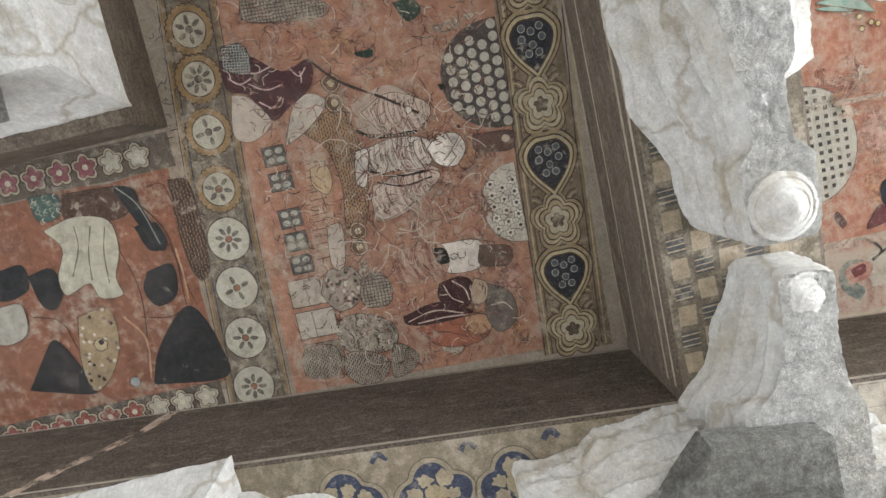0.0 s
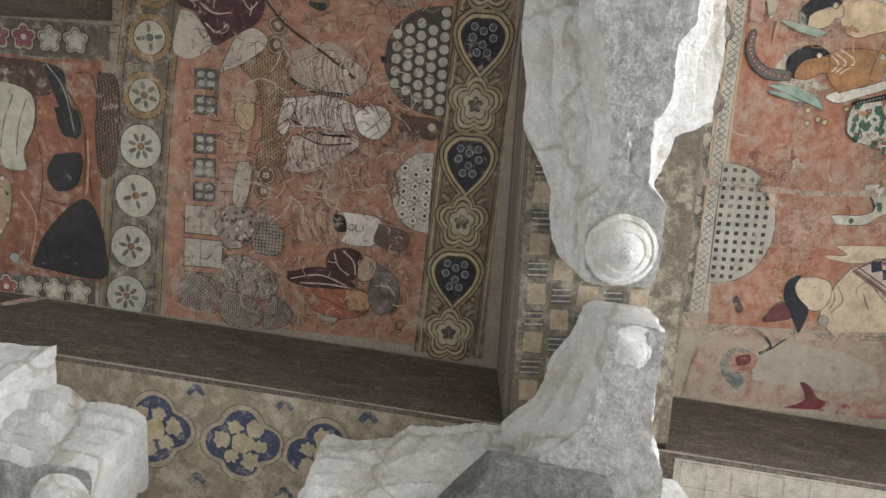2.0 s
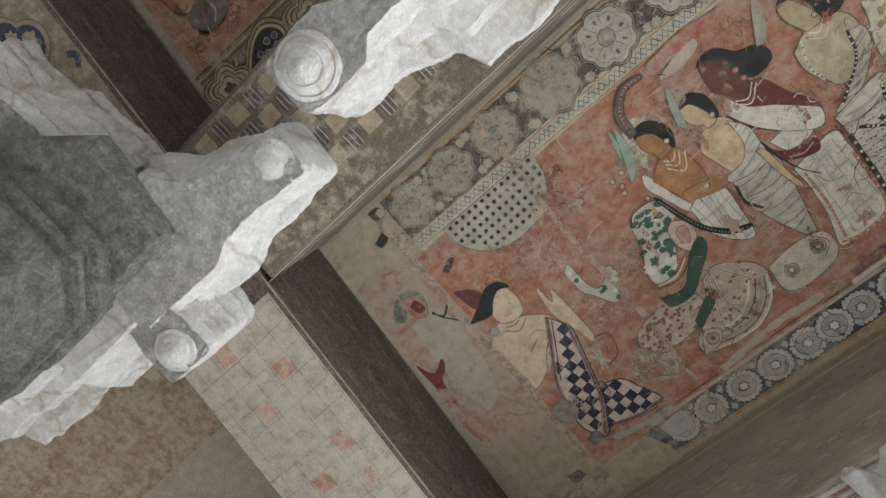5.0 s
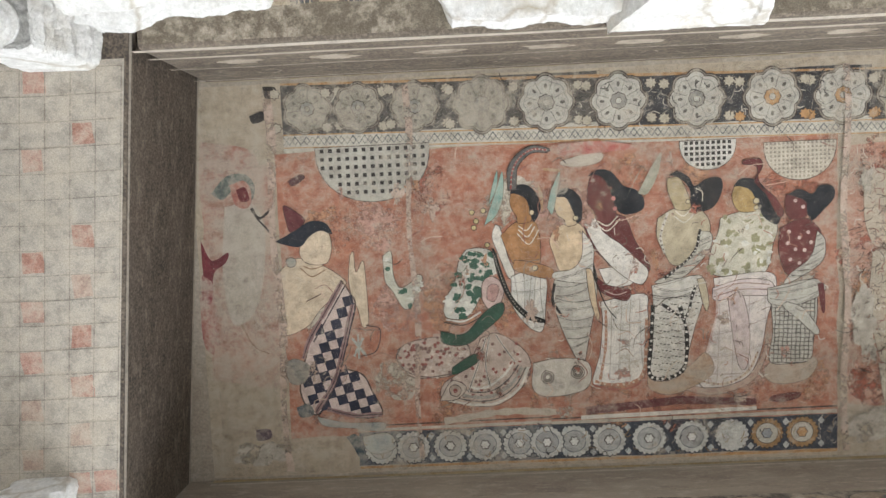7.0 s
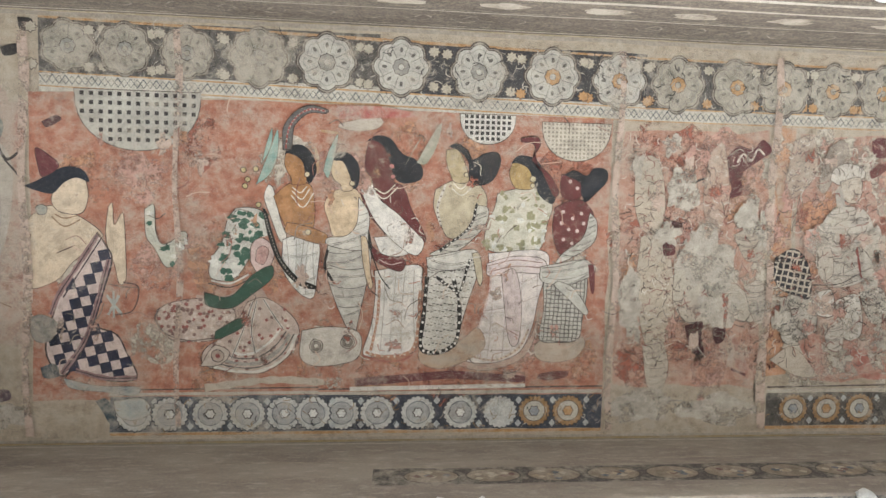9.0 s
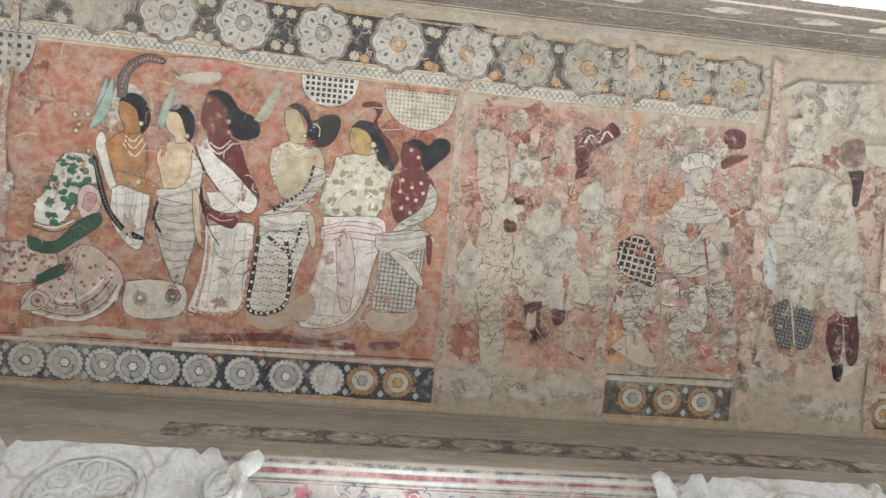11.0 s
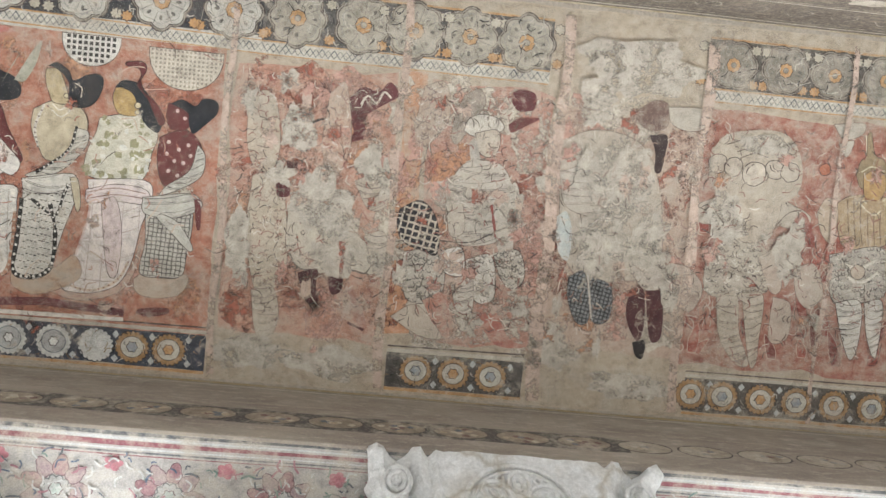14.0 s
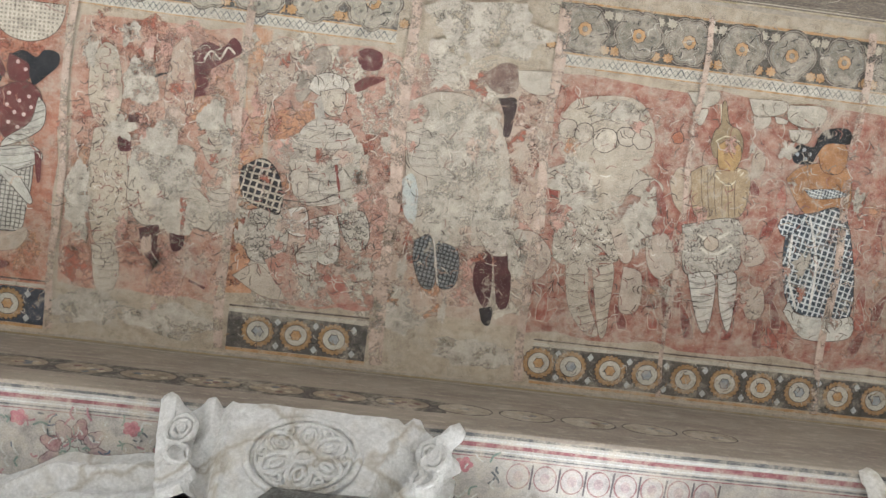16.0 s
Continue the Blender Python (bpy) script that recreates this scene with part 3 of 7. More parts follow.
def pattern(art, pts, col, dark, fade, style, n):
    """A painted cloth: the filled outline and the weave drawn inside it."""
    out = curve(list(pts) + [pts[0]], 5)[:-1]
    ghost = fade >= 0.25
    art.poly(out, paint(col, fade + (0.2 if ghost else 0.0)), paint("6a5648" if ghost else "3a2822", fade), 0.22 if ghost else 0.28)
    fade *= 0.6
    u0, u1, v0, v1 = min(p[0] for p in out), max(p[0] for p in out), min(p[1] for p in out), max(p[1] for p in out)
    rnd = random.Random(int(100 * abs(u0) + 7 * abs(v1)))
    ink = paint(dark, fade)
    if style == "folds":
        ink = paint(dark, fade + 0.1)
        for j in range(int((v1 - v0) / n) + 2):
            v = v0 + n * (j + 0.3)
            sag, lean, w = rnd.uniform(0.8, 2.8), rnd.uniform(-0.05, 0.35), rnd.uniform(0.16, 0.34)
            row = [(u0 + (u1 - u0) * i / 24, v + sag * math.sin(math.pi * i / 24) - lean * (u1 - u0) * (i / 24 - 0.5)) for i in range(25)]
            clipped(art, out, row, w, ink)
            if j % 2:
                clipped(art, out, [(u, q + 0.55) for u, q in row], 0.2, ink)
        if n > 4:
            for i in range(5):
                q = (i + 0.5) / 5
                clipped(art, out, [(u0 + (u1 - u0) * q + 1.2 * math.sin(2.5 * k / 16 + i), v0 + (v1 - v0) * k / 16) for k in range(17)], 0.28, ink)
    elif style in ("net", "check"):
        w = n * (0.30 if style == "net" else 0.22)
        lean = 0.18 if style == "net" else 0.05
        for j in range(int((v1 - v0) / n) + 3):
            clipped(art, out, [(u0 + (u1 - u0) * i / 20, v0 + n * (j - 0.5) + lean * (u1 - u0) * (i / 20 - 0.5) + 0.12 * math.sin(i + j)) for i in range(21)], w, ink)
        for j in range(int((u1 - u0) / n) + 3):
            clipped(art, out, [(u0 + n * (j - 0.5) - lean * (v1 - v0) * (i / 28 - 0.5) + 0.12 * math.sin(i + j), v0 + (v1 - v0) * i / 28) for i in range(29)], w, ink)
    elif style == "dash":
        for j in range(int((v1 - v0) / n) + 1):
            for i in range(int((u1 - u0) / 1.5) + 1):
                u, v = u0 + 1.5 * i + 0.7 * (j % 2), v0 + n * j + 0.12 * (i % 3) * n - 0.3 * i * 0.2
                if within(out, u, v) and within(out, u + 1.0, v):
                    art.line([(u, v), (u + 0.5, v + 0.15), (u + 0.95, v)], 0.38, ink)
    else:
        for k in range(n):
            u, v = rnd.uniform(u0, u1), rnd.uniform(v0, v1)
            if not within(out, u, v):
                continue
            if style == "scales":
                art.line([(u - 0.85, v - 0.2), (u - 0.45, v + 0.6), (u + 0.45, v + 0.6), (u + 0.85, v - 0.2)], 0.32, ink if k % 4 else paint("cfc4b2", fade))
            elif style == "flowers":
                art.oval(u, v, 0.75, 0.7, paint((dark, "c6b4a4", "7a5c52")[k % 3], fade), None, n=10, lobes=5, depth=0.12)
            else:
                art.oval(u, v, rnd.uniform(0.7, 1.9), rnd.uniform(0.6, 1.5), paint((dark, dark, "cdcabc")[k % 3], fade), None, n=14, wob=0.8)


def blotch(art, x, y, rx, ry, mat, wob=0.5, n=46):
    pts = []
    for i in range(n):
        a = 2 * math.pi * i / n
        k = 1 + wob * (noise.noise((x * 7 + 1.3 * math.cos(a), y * 7 + 1.3 * math.sin(a), 1.0)) + 0.6 * noise.noise((x * 7 + 4 * math.cos(a), y * 7 + 4 * math.sin(a), 5.0)))
        pts.append((x + rx * k * math.cos(a), y + ry * k * math.sin(a)))
    art.poly(pts, mat)


def quad(art, x0, y0, x1, y1, mat, step=0.12, rag=0.006, edge=None):
    """A hand-painted field with slightly uneven edges."""
    pts = []
    for (ax, ay), (bx, by) in (((x0, y0), (x1, y0)), ((x1, y0), (x1, y1)), ((x1, y1), (x0, y1)), ((x0, y1), (x0, y0))):
        n = max(1, int(math.hypot(bx - ax, by - ay) / step))
        for i in range(n):
            t = i / n
            px, py = ax + (bx - ax) * t, ay + (by - ay) * t
            pts.append((px + rag * noise.noise((px * 8, py * 8, 2)), py + rag * noise.noise((px * 8, py * 8, 9))))
    art.poly(pts, mat, edge)


def scribble(art, x0, x1, y0, y1, count, seed, cols=(LINE, WHITE, GREY), fade=0.4, size=0.04, w=0.0035):
    """Loose brush lines of half-lost drawing."""
    rnd = random.Random(seed)
    for _ in range(count):
        x, y, a, s = rnd.uniform(x0, x1), rnd.uniform(y0, y1), rnd.uniform(0, 6.28), size * rnd.uniform(0.5, 1.4)
        b = a + rnd.uniform(-1.4, 1.4)
        p = [(x, y), (x + s * math.cos(a), y + s * math.sin(a)), (x + s * (math.cos(a) + math.cos(b)), y + s * (math.sin(a) + math.sin(b)))]
        art.line(curve(p, 4), w, paint(rnd.choice(cols), fade))


def ragged(name, hexcol, cut=0.5):
    """Lime filler with a broken edge: it lies only where its own grain is thick enough."""
    m = paint(hexcol, 0.15).copy()
    m.name = name
    n, l = m.node_tree.nodes, m.node_tree.links
    pos = n.new("ShaderNodeNewGeometry").outputs["Position"]
    fac = ramp(n, l, noise_node(n, l, pos, 9.0, 9, 0.8), cut - 0.04, cut + 0.05)
    tr, mx, out = n.new("ShaderNodeBsdfTransparent"), n.new("ShaderNodeMixShader"), n["Material Output"]
    l.new(fac, mx.inputs[0])
    l.new(tr.outputs[0], mx.inputs[1])
    l.new(n["Principled BSDF"].outputs[0], mx.inputs[2])
    l.new(mx.outputs[0], out.inputs["Surface"])
    return m


FILLER, FILLER_PINK = ragged("lime_filler", "b0a594", 0.44), ragged("pink_filler", "b89f8c", 0.47)
art = Art()


def mural(name, label):
    return tagged(new(name), label, "mural", kind="")


# ---- the long procession panel ----
procession = mural("ceiling_mural", "faded red procession fresco with flower borders on the ceiling")
art.reset(0.0002)
quad(art, -2.1, -1.47, 3.95, 0.1, paint("a8977f", 0.5))
art.done("plaster_ground", procession)
art.reset(0.0004)
quad(art, -2.08, -1.16, -1.79, -0.30, paint("a5705c", 0.75), rag=0.03)
quad(art, -1.77, -1.20, 0.42, -0.06, paint(RED, 0.5), rag=0.02)
quad(art, 0.46, -1.14, 1.08, -0.10, paint("b07c64", 0.5), rag=0.03)
quad(art, 1.11, -1.16, 1.20, -0.14, paint("bb845c", 0.4), rag=0.02)
quad(art, 1.22, -1.14, 1.70, -0.12, paint("ae7a66", 0.5), rag=0.03)
quad(art, 1.74, -1.12, 2.30, -0.14, paint("b0937e", 0.6), rag=0.04)
quad(art, 2.30, -1.14, 3.95, -0.12, paint("9c5a45", 0.55), rag=0.03)
art.done("red_ground", procession)


def border_y(x):
    return -1.36 + 0.05 * min(1.0, max(0.0, (x + 1.7) / 2.4))


art.reset(0.0008)
for x0, x1, col, fd in ((-1.73, -0.5, "4f4c47", 0.35), (-0.5, 0.55, "35363a", 0.2), (0.55, 1.66, "4c4a47", 0.35), (2.28, 3.95, "504d44", 0.35)):
    quad(art, x0, border_y(x0) - 0.10, x1, border_y(x1) + 0.085, paint(col, fd))
    art.done("border_band", procession, "dark upper border behind white flowers")
    art.reset(0.0012)
    art.line([(x0, border_y(x0) - 0.105), (x1, border_y(x1) - 0.105)], 0.012, paint(OCHRE, 0.5))
    quad(art, x0, border_y(x0) + 0.095, x1, border_y(x1) + 0.135, paint("b9b2a2", 0.35))
    n = int((x1 - x0) / 0.045)
    for i in range(n):
        a, b, c = x0 + (x1 - x0) * i / n, x0 + (x1 - x0) * (i + 0.5) / n, x0 + (x1 - x0) * (i + 1) / n
        ya = border_y(b)
        art.line([(a, ya + 0.098), (b, ya + 0.13), (c, ya + 0.098)], 0.004, paint("4a5058", 0.3))
        art.line([(a, ya + 0.13), (b, ya + 0.1), (c, ya + 0.13)], 0.003, paint("5a5a58", 0.3))
    for dy in (0.09, 0.14):
        art.line([(x0, border_y(x0) + dy), (x1, border_y(x1) + dy)], 0.006, paint(OCHRE, 0.35))
    tagged(art.done("zigzag_edge", procession, "pale zigzag strip between ochre lines"), kind="stuff")
    art.reset(0.0008)
TOP = [(-1.63, 7), (-1.43, 8), (-1.21, 8), (-0.95, 8), (-0.70, 8), (-0.42, 8), (-0.12, 8), (0.17, 8), (0.44, 8), (0.68, 8), (0.93, 7), (1.13, 8), (1.34, 8), (1.56, 8),
       (2.38, 6), (2.59, 6), (2.79, 6), (3.00, 6), (3.20, 4), (3.41, 6), (3.62, 6), (3.82, 6)]
for i, (x, k) in enumerate(TOP):
    art.reset(0.0034 + 0.0006 * (i % 2))
    fd = 0.55 if x < -0.8 else 0.34 if x < 0.5 else 0.46
    flower_medallion(art, x, border_y(x) - 0.008, 0.103 if -1 < x < 2 else 0.09, k, fd, "b3ada0" if -0.8 < x < 0.6 else "98907f" if x < 2 else "80786a", GREY, OCHRE if x > 0 else GREY)
    for sx in (-0.125, 0.125):
        art.oval(x + sx, border_y(x) - 0.07, 0.022, 0.02, paint("b0a690", fd), paint(LINE, 0.3), 0.003, n=16, lobes=8, depth=0.15)
        art.oval(x + sx, border_y(x) + 0.062, 0.022, 0.02, paint(OCHRE if x > 0 else "b0a690", fd), paint(LINE, 0.3), 0.003, n=16, lobes=8, depth=0.15)
    art.done("flower_medallion", procession)
art.reset(0.0008)
for x0, x1, col, fd in ((-1.5, -0.72, "4b5560", 0.5), (-0.72, 0.42, "333a48", 0.2), (1.13, 1.68, "4a4640", 0.35), (2.34, 3.95, "4b463e", 0.35)):
    quad(art, x0, -0.068, x1, 0.072, paint(col, fd))
    art.done("border_band", procession, "dark lower border with round flowers")
    art.reset(0.0012)
    art.line([(x0, 0.08), (x1, 0.08)], 0.012, paint(OCHRE, 0.45))
    art.line([(x0, -0.075), (x1, -0.08)], 0.014, paint("b3aa98", 0.4))
    art.line([(x0, -0.092), (x1, -0.10)], 0.006, paint(LINE, 0.4))
    tagged(art.done("border_line", procession), kind="stuff")
    art.reset(0.0008)
LOW = [-1.41, -1.28, -1.13, -0.99, -0.85, -0.74, -0.63, -0.49, -0.33, -0.16, 0.0, 0.14, 0.28, 1.25, 1.40, 1.55, 2.37, 2.50, 2.66, 2.81, 2.97, 3.13, 3.28, 3.44, 3.60, 3.76]
for i, x in enumerate(LOW):
    art.reset(0.0028 + 0.0006 * (i % 2))
    blue = x < 0.1
    fd = 0.55 if x < -0.9 else 0.15 if blue else 0.35
    if blue:
        art.oval(x, 0.003, 0.068, 0.066, paint("bebbb2", fd), paint(NAVY, 0.2), 0.004, n=80, lobes=20, depth=0.05)
        if i != 10:
            art.oval(x, 0.003, 0.046, 0.045, paint("a5a49e", fd), paint("565c66", fd), 0.003, n=30)
            art.oval(x, 0.003, 0.018, 0.018, paint("d5d2ca", fd), paint(LINE, 0.2), 0.004, n=24, lobes=6, depth=0.14)
    else:
        art.oval(x, 0.0, 0.064, 0.062, paint("9c7440", fd), paint(LINE, 0.3), 0.004, n=80, lobes=20, depth=0.05)
        art.oval(x, 0.0, 0.044, 0.042, paint("b7b0a0", fd), paint(LINE, 0.3), 0.003, n=24)
        art.oval(x, 0.0, 0.02, 0.02, paint("8a9296" if i % 2 else OCHRE, fd), paint(LINE, 0.3), 0.003, n=18, lobes=6, depth=0.2)
    for sy in (-0.045, 0.05):
        art.oval(x + 0.075, sy, 0.011, 0.013, paint("aeb0ac", fd), None, n=12, lobes=4, depth=0.3)
    art.done("round_flower", procession)

# inked filigree between the flowers
art.reset(0.0022)
for x0, x1, n, seed in ((-1.72, -0.5, 170, 51), (-0.5, 0.55, 150, 52), (0.55, 1.64, 150, 53), (2.3, 3.9, 170, 54)):
    y = border_y((x0 + x1) / 2)
    scribble(art, x0, x1, y - 0.09, y + 0.07, n, seed, ("b0a898", "15161a", "8f887a"), 0.2, 0.017, 0.0035)
for x0, x1, n, seed in ((-1.48, 0.42, 120, 55), (1.14, 1.66, 40, 56), (2.36, 3.9, 90, 57)):
    scribble(art, x0, x1, -0.06, 0.06, n, seed, ("b0a898", "15161a", "8a6a3c"), 0.25, 0.013, 0.003)
tagged(art.done("inked_filigree", procession), kind="stuff")

# hanging cloths
art.reset(0.0030)
canopy(art, -1.385, -1.215, 0.225, 0.22, "aca698", BLACK, 0.033, 0.0075)
art.done("painted_canopy", procession, "white half-round cloth with black squares")
art.reset(0.0030)
canopy(art, -0.08, -1.175, 0.11, 0.115, "c4beb2", BLACK, 0.021, 0.0065)
art.done("painted_canopy", procession, "white half-round cloth with black squares")
art.reset(0.0030)
canopy(art, 0.275, -1.155, 0.14, 0.15, "bcb09c", "8c8070", 0.016, 0.004)
art.done("painted_canopy", procession, "cream half-round cloth with fine dots")

# lost figure beside the west beam
art.reset(0.0034)
centimetres(art, -1.92, -1.05, "south")
shape(art, [(-14, -21), (6, -16.5), (6.5, -4.5), (-8.5, -2.5), (-15, -4.5)], "a05a48", 0.6, False, 0.45)
shape(art, [(-18.5, 39), (-12, 45.5), (-12.5, 62.5), (-18, 60)], "9a4a40", 0.55, False, 0.45)
shape(art, [(-14, 60), (14, 65.5), (11.5, 78.5), (-12.5, 73)], "b58a76", 0.6, False, 0.45)
shape(art, [(-6, 5), (5, 4), (9.5, 16.5), (5, 44), (-5.5, 52), (-8.5, 31)], "b0a292", 0.45, False, 0.45)
shape(art, [(-11, -0.5), (-4.5, -7), (3, -7.5), (6.5, -2.5), (4.5, 3), (-0.5, -2.5), (-6.5, 2)], "55625c", 0.3, False, 0.45)
shape(art, [(-3.5, -3.5), (2.5, -5), (5, 0), (3.5, 5.5), (-1.5, 4.5)], "a8604e", 0.3, False, 0.45)
shape(art, [(-1, -1.5), (2.5, -2.5), (4, 2.5), (0.5, 3)], "6a1f22", 0.12, False, 0.45)
shape(art, [(-16.5, 18), (-12.5, 26), (-6, 23), (-7, 27), (-12, 31), (-13.5, 40), (-16, 38), (-16.5, 28.5)], "6e1a26", 0.15, False, 0.45)
shape(art, [(-17, 31.5), (-13, 35), (-14, 43), (-17.5, 41.5)], "8a3038", 0.35, False, 0.45)
stroke(art, [(4.5, 6), (7.5, 10), (12, 7)], "2a2220", 0.25, 1.2)
stroke(art, [(6.5, 10), (11.5, 16.5), (12.5, 25)], "2a2220", 0.25, 0.8)
shape(art, [(12, -41), (17, -40.5), (16.5, -37), (13, -36.5)], "2a2624", 0.2, False, 0.45)
shape(art, [(6, -30), (11.5, -31.5), (12.5, -28.5), (7.5, -27)], "2a2624", 0.2, False, 0.45)
shape(art, [(19.5, -4), (24.5, -6.5), (26.5, -5), (21.5, -2)], "4a2226", 0.25, False, 0.45)
shape(art, [(0.5, 95.5), (6, 95.5), (6.5, 99), (1, 100)], "54404a", 0.3, False, 0.45)
stroke(art, [(-2.5, 52), (2, 61), (8, 64.5)], "8a6a50", 0.4, 0.5)
tagged(art.done("paint_trace", procession, "washed-out shape with dark red traces"), kind="stuff")
# standing figure with a plume
art.reset(0.003)
centimetres(art, -0.8, -0.95, "south")
shape(art, [(-11.5, 6.5), (-9.5, 8.5), (-7, 19.5), (-4.5, 26.5), (-7, 28), (-10.5, 19), (-13, 11.5)], "cbc3b4", 0.2)
shape(art, [(-9.5, 11), (-3.5, 6), (3.5, 6), (5.5, 10), (6, 18.5), (4.5, 24), (-3, 24.5), (-6.5, 19.5)], "a8743f", 0.15)
pattern(art, [(-6, 27.5), (-1.5, 26), (6, 26.5), (8, 30), (7.5, 37.5), (6, 49), (2.5, 49.5), (-2, 45.5), (-6, 38.5)], "cdc8bc", "8f8a80", 0.15, "folds", 5.0)
shape(art, [(-4.5, 21), (0, 21.5), (9.5, 24.5), (11, 27.5), (8.5, 29), (0.5, 27), (-5, 24.5)], "a8743f", 0.15)
shape(art, [(-5, -5.5), (-5.5, -1.5), (-4.5, 1.5), (-3, 4), (-2.5, 6.5), (2.5, 6), (2.5, 2.5), (1.5, -2.5), (-1, -6)], "a8743f", 0.12)
shape(art, [(-5.5, -5), (-3.5, -8), (1, -8.5), (5, -5), (6.5, 1), (4, 6), (2.5, 3.5), (1, -2.5), (-3, -5)], "151a22", 0.03, False, 0.45)
stroke(art, [(-2.5, 7.5), (0.5, 9.5), (3, 7)], "d3c8b2", 0.15, 0.5)
stroke(art, [(-2.5, 9), (1, 12), (4, 8)], "d3c8b2", 0.15, 0.5)
stroke(art, [(-3, 10.5), (1.5, 15), (5.5, 9.5)], "d3c8b2", 0.15, 0.5)
stroke(art, [(8, 28), (10, 38)], "8a5a40", 0.3, 1.2)
art.oval(3, 2.5, 1.0, 1.0, paint("c9b890", 0.2), paint(LINE, 0.3), 0.35, n=24, wob=0.15)
art.oval(3.5, 24.5, 1.1, 1.1, paint("c9b890", 0.2), paint(LINE, 0.3), 0.35, n=24, wob=0.15)
art.done("painted_figure", procession, "plain shape in a white skirt, brown skinned")
# fair figure behind it
art.reset(0.0048)
centimetres(art, -0.64, -0.94, "south")
shape(art, [(-5.5, 10), (-1.5, 7), (5, 6.5), (8, 10.5), (8.5, 17.5), (6.5, 24.5), (-2, 26), (-5, 18.5), (-6.5, 13.5)], "cbb08a", 0.15)
pattern(art, [(-5, 27.5), (8.5, 28.5), (11.5, 31), (11, 38.5), (8, 52.5), (5.5, 63.5), (3, 61), (-2, 50), (-5.5, 38)], "b9b2a4", "5f5a54", 0.15, "folds", 3.6)
pattern(art, [(6.5, 9.5), (10.5, 15.5), (10.5, 22.5), (8.5, 30), (-4.5, 28.5), (-5, 25.5), (2, 24.5), (6, 19.5)], "c9c2b4", "5f5a54", 0.15, "folds", 3.0)
shape(art, [(-3.5, -4.5), (-4, -0.5), (-3, 3), (-0.5, 5), (0.5, 7.5), (4.5, 6.5), (3, 0.5), (0.5, -4)], "cbb08a", 0.12)
shape(art, [(-4, -4.5), (-2, -7), (2.5, -7), (6.5, -2.5), (6.5, 4.5), (4.5, 6.5), (3, 1.5), (0.5, -3.5), (-2.5, -4)], "151a22", 0.03, False, 0.45)
shape(art, [(7.5, 24.5), (10, 26), (11.5, 38.5), (12.5, 43.5), (11, 44.5), (8.5, 35)], "cbb08a", 0.15)
stroke(art, [(-5, 30), (-6, 36.5), (-4, 40.5), (-2.5, 43)], "241f1e", 0.1, 1.1)
art.oval(4, 4.5, 1.0, 1.0, paint("c9b890", 0.2), paint(LINE, 0.3), 0.35, n=24, wob=0.15)
art.done("painted_figure", procession, "plain shape in striped white drapery, fair skinned")
# dark red figure in a white sash
art.reset(0.003)
centimetres(art, -0.5, -0.98, "south")
shape(art, [(-7, 10.5), (-0.5, 8), (7.5, 8), (10.5, 11), (13, 18), (18.5, 28), (17.5, 31), (13, 30.5), (9, 25.5), (4.5, 29.5), (1.5, 26), (-3, 21), (-6, 15)], "64201f", 0.15)
pattern(art, [(-1, 42), (16, 39.5), (17.5, 46), (17.5, 55), (16.5, 65.5), (15.5, 73), (9.5, 76), (0.5, 76), (-5, 74.5), (-2, 63.5), (-0.5, 51)], "d6cfc2", "a39a8c", 0.12, "folds", 8.0)
shape(art, [(-1.5, 29), (6, 29), (12, 35), (2.5, 36)], "d6cfc2", 0.12)
shape(art, [(-7, 10.5), (-3, 7), (0.5, 14), (8, 20), (14, 26), (18, 30.5), (16, 35.5), (11.5, 34.5), (4.5, 29), (-2, 21)], "d8d1c4", 0.1)
shape(art, [(-3.5, 31), (2, 35.5), (10.5, 37.5), (9.5, 42), (3.5, 40.5), (-2.5, 36.5)], "64201f", 0.12)
beaded(art, [(-4, 74), (0.5, 75.5), (9.5, 75.5), (15, 72), (16.5, 62), (17, 49.5)], "b07a5c", "c9b49c", 0.2, 1.5)
beaded(art, [(1, 45.5), (0.5, 60), (-2, 73.5)], "b07a5c", "c9b49c", 0.2, 1.1)
stroke(art, [(-4.5, 75.5), (2.5, 77.5), (11, 77), (16, 73.5)], "a05a48", 0.25, 0.6)
shape(art, [(-4, -7), (-5, -2), (-5, 3), (-2.5, 6.5), (-1, 11), (5.5, 10), (5.5, 4), (3, -5.5), (-1, -9)], "64201f", 0.1)
shape(art, [(-5, -7.5), (-1, -10), (4.5, -9), (9, -3.5), (14, -1.5), (17, 2.5), (16, 6.5), (9.5, 8), (6, 5.5), (4.5, 0.5), (2, -5.5), (-1.5, -8)], "151a22", 0.03, False, 0.45)
shape(art, [(-6.5, 16), (-4.5, 21.5), (-2, 32.5), (-3, 33.5), (-5.5, 26.5), (-6.5, 20)], "151412", 0.03, False, 0.45)
stroke(art, [(-3, 33), (1, 43.5), (5, 49)], "1c1816", 0.1, 0.5)
stroke(art, [(-1.5, 10), (2.5, 12), (6.5, 8.5)], "d3c8b2", 0.15, 0.5)
stroke(art, [(-1.5, 11.5), (2.5, 14), (7.5, 9.5)], "d3c8b2", 0.15, 0.5)
art.oval(5, 1.5, 1.0, 1.0, paint("c0706c", 0.2), paint(LINE, 0.3), 0.35, n=24, wob=0.15)
art.oval(5.5, 5.5, 1.0, 1.0, paint("c0706c", 0.2), paint(LINE, 0.3), 0.35, n=24, wob=0.15)
stroke(art, [(0.5, 37.5), (5, 39.5), (9.5, 38.5)], "c9a8a0", 0.2, 0.4)
art.done("painted_figure", procession, "plain dark red shape with a white sash and skirt")
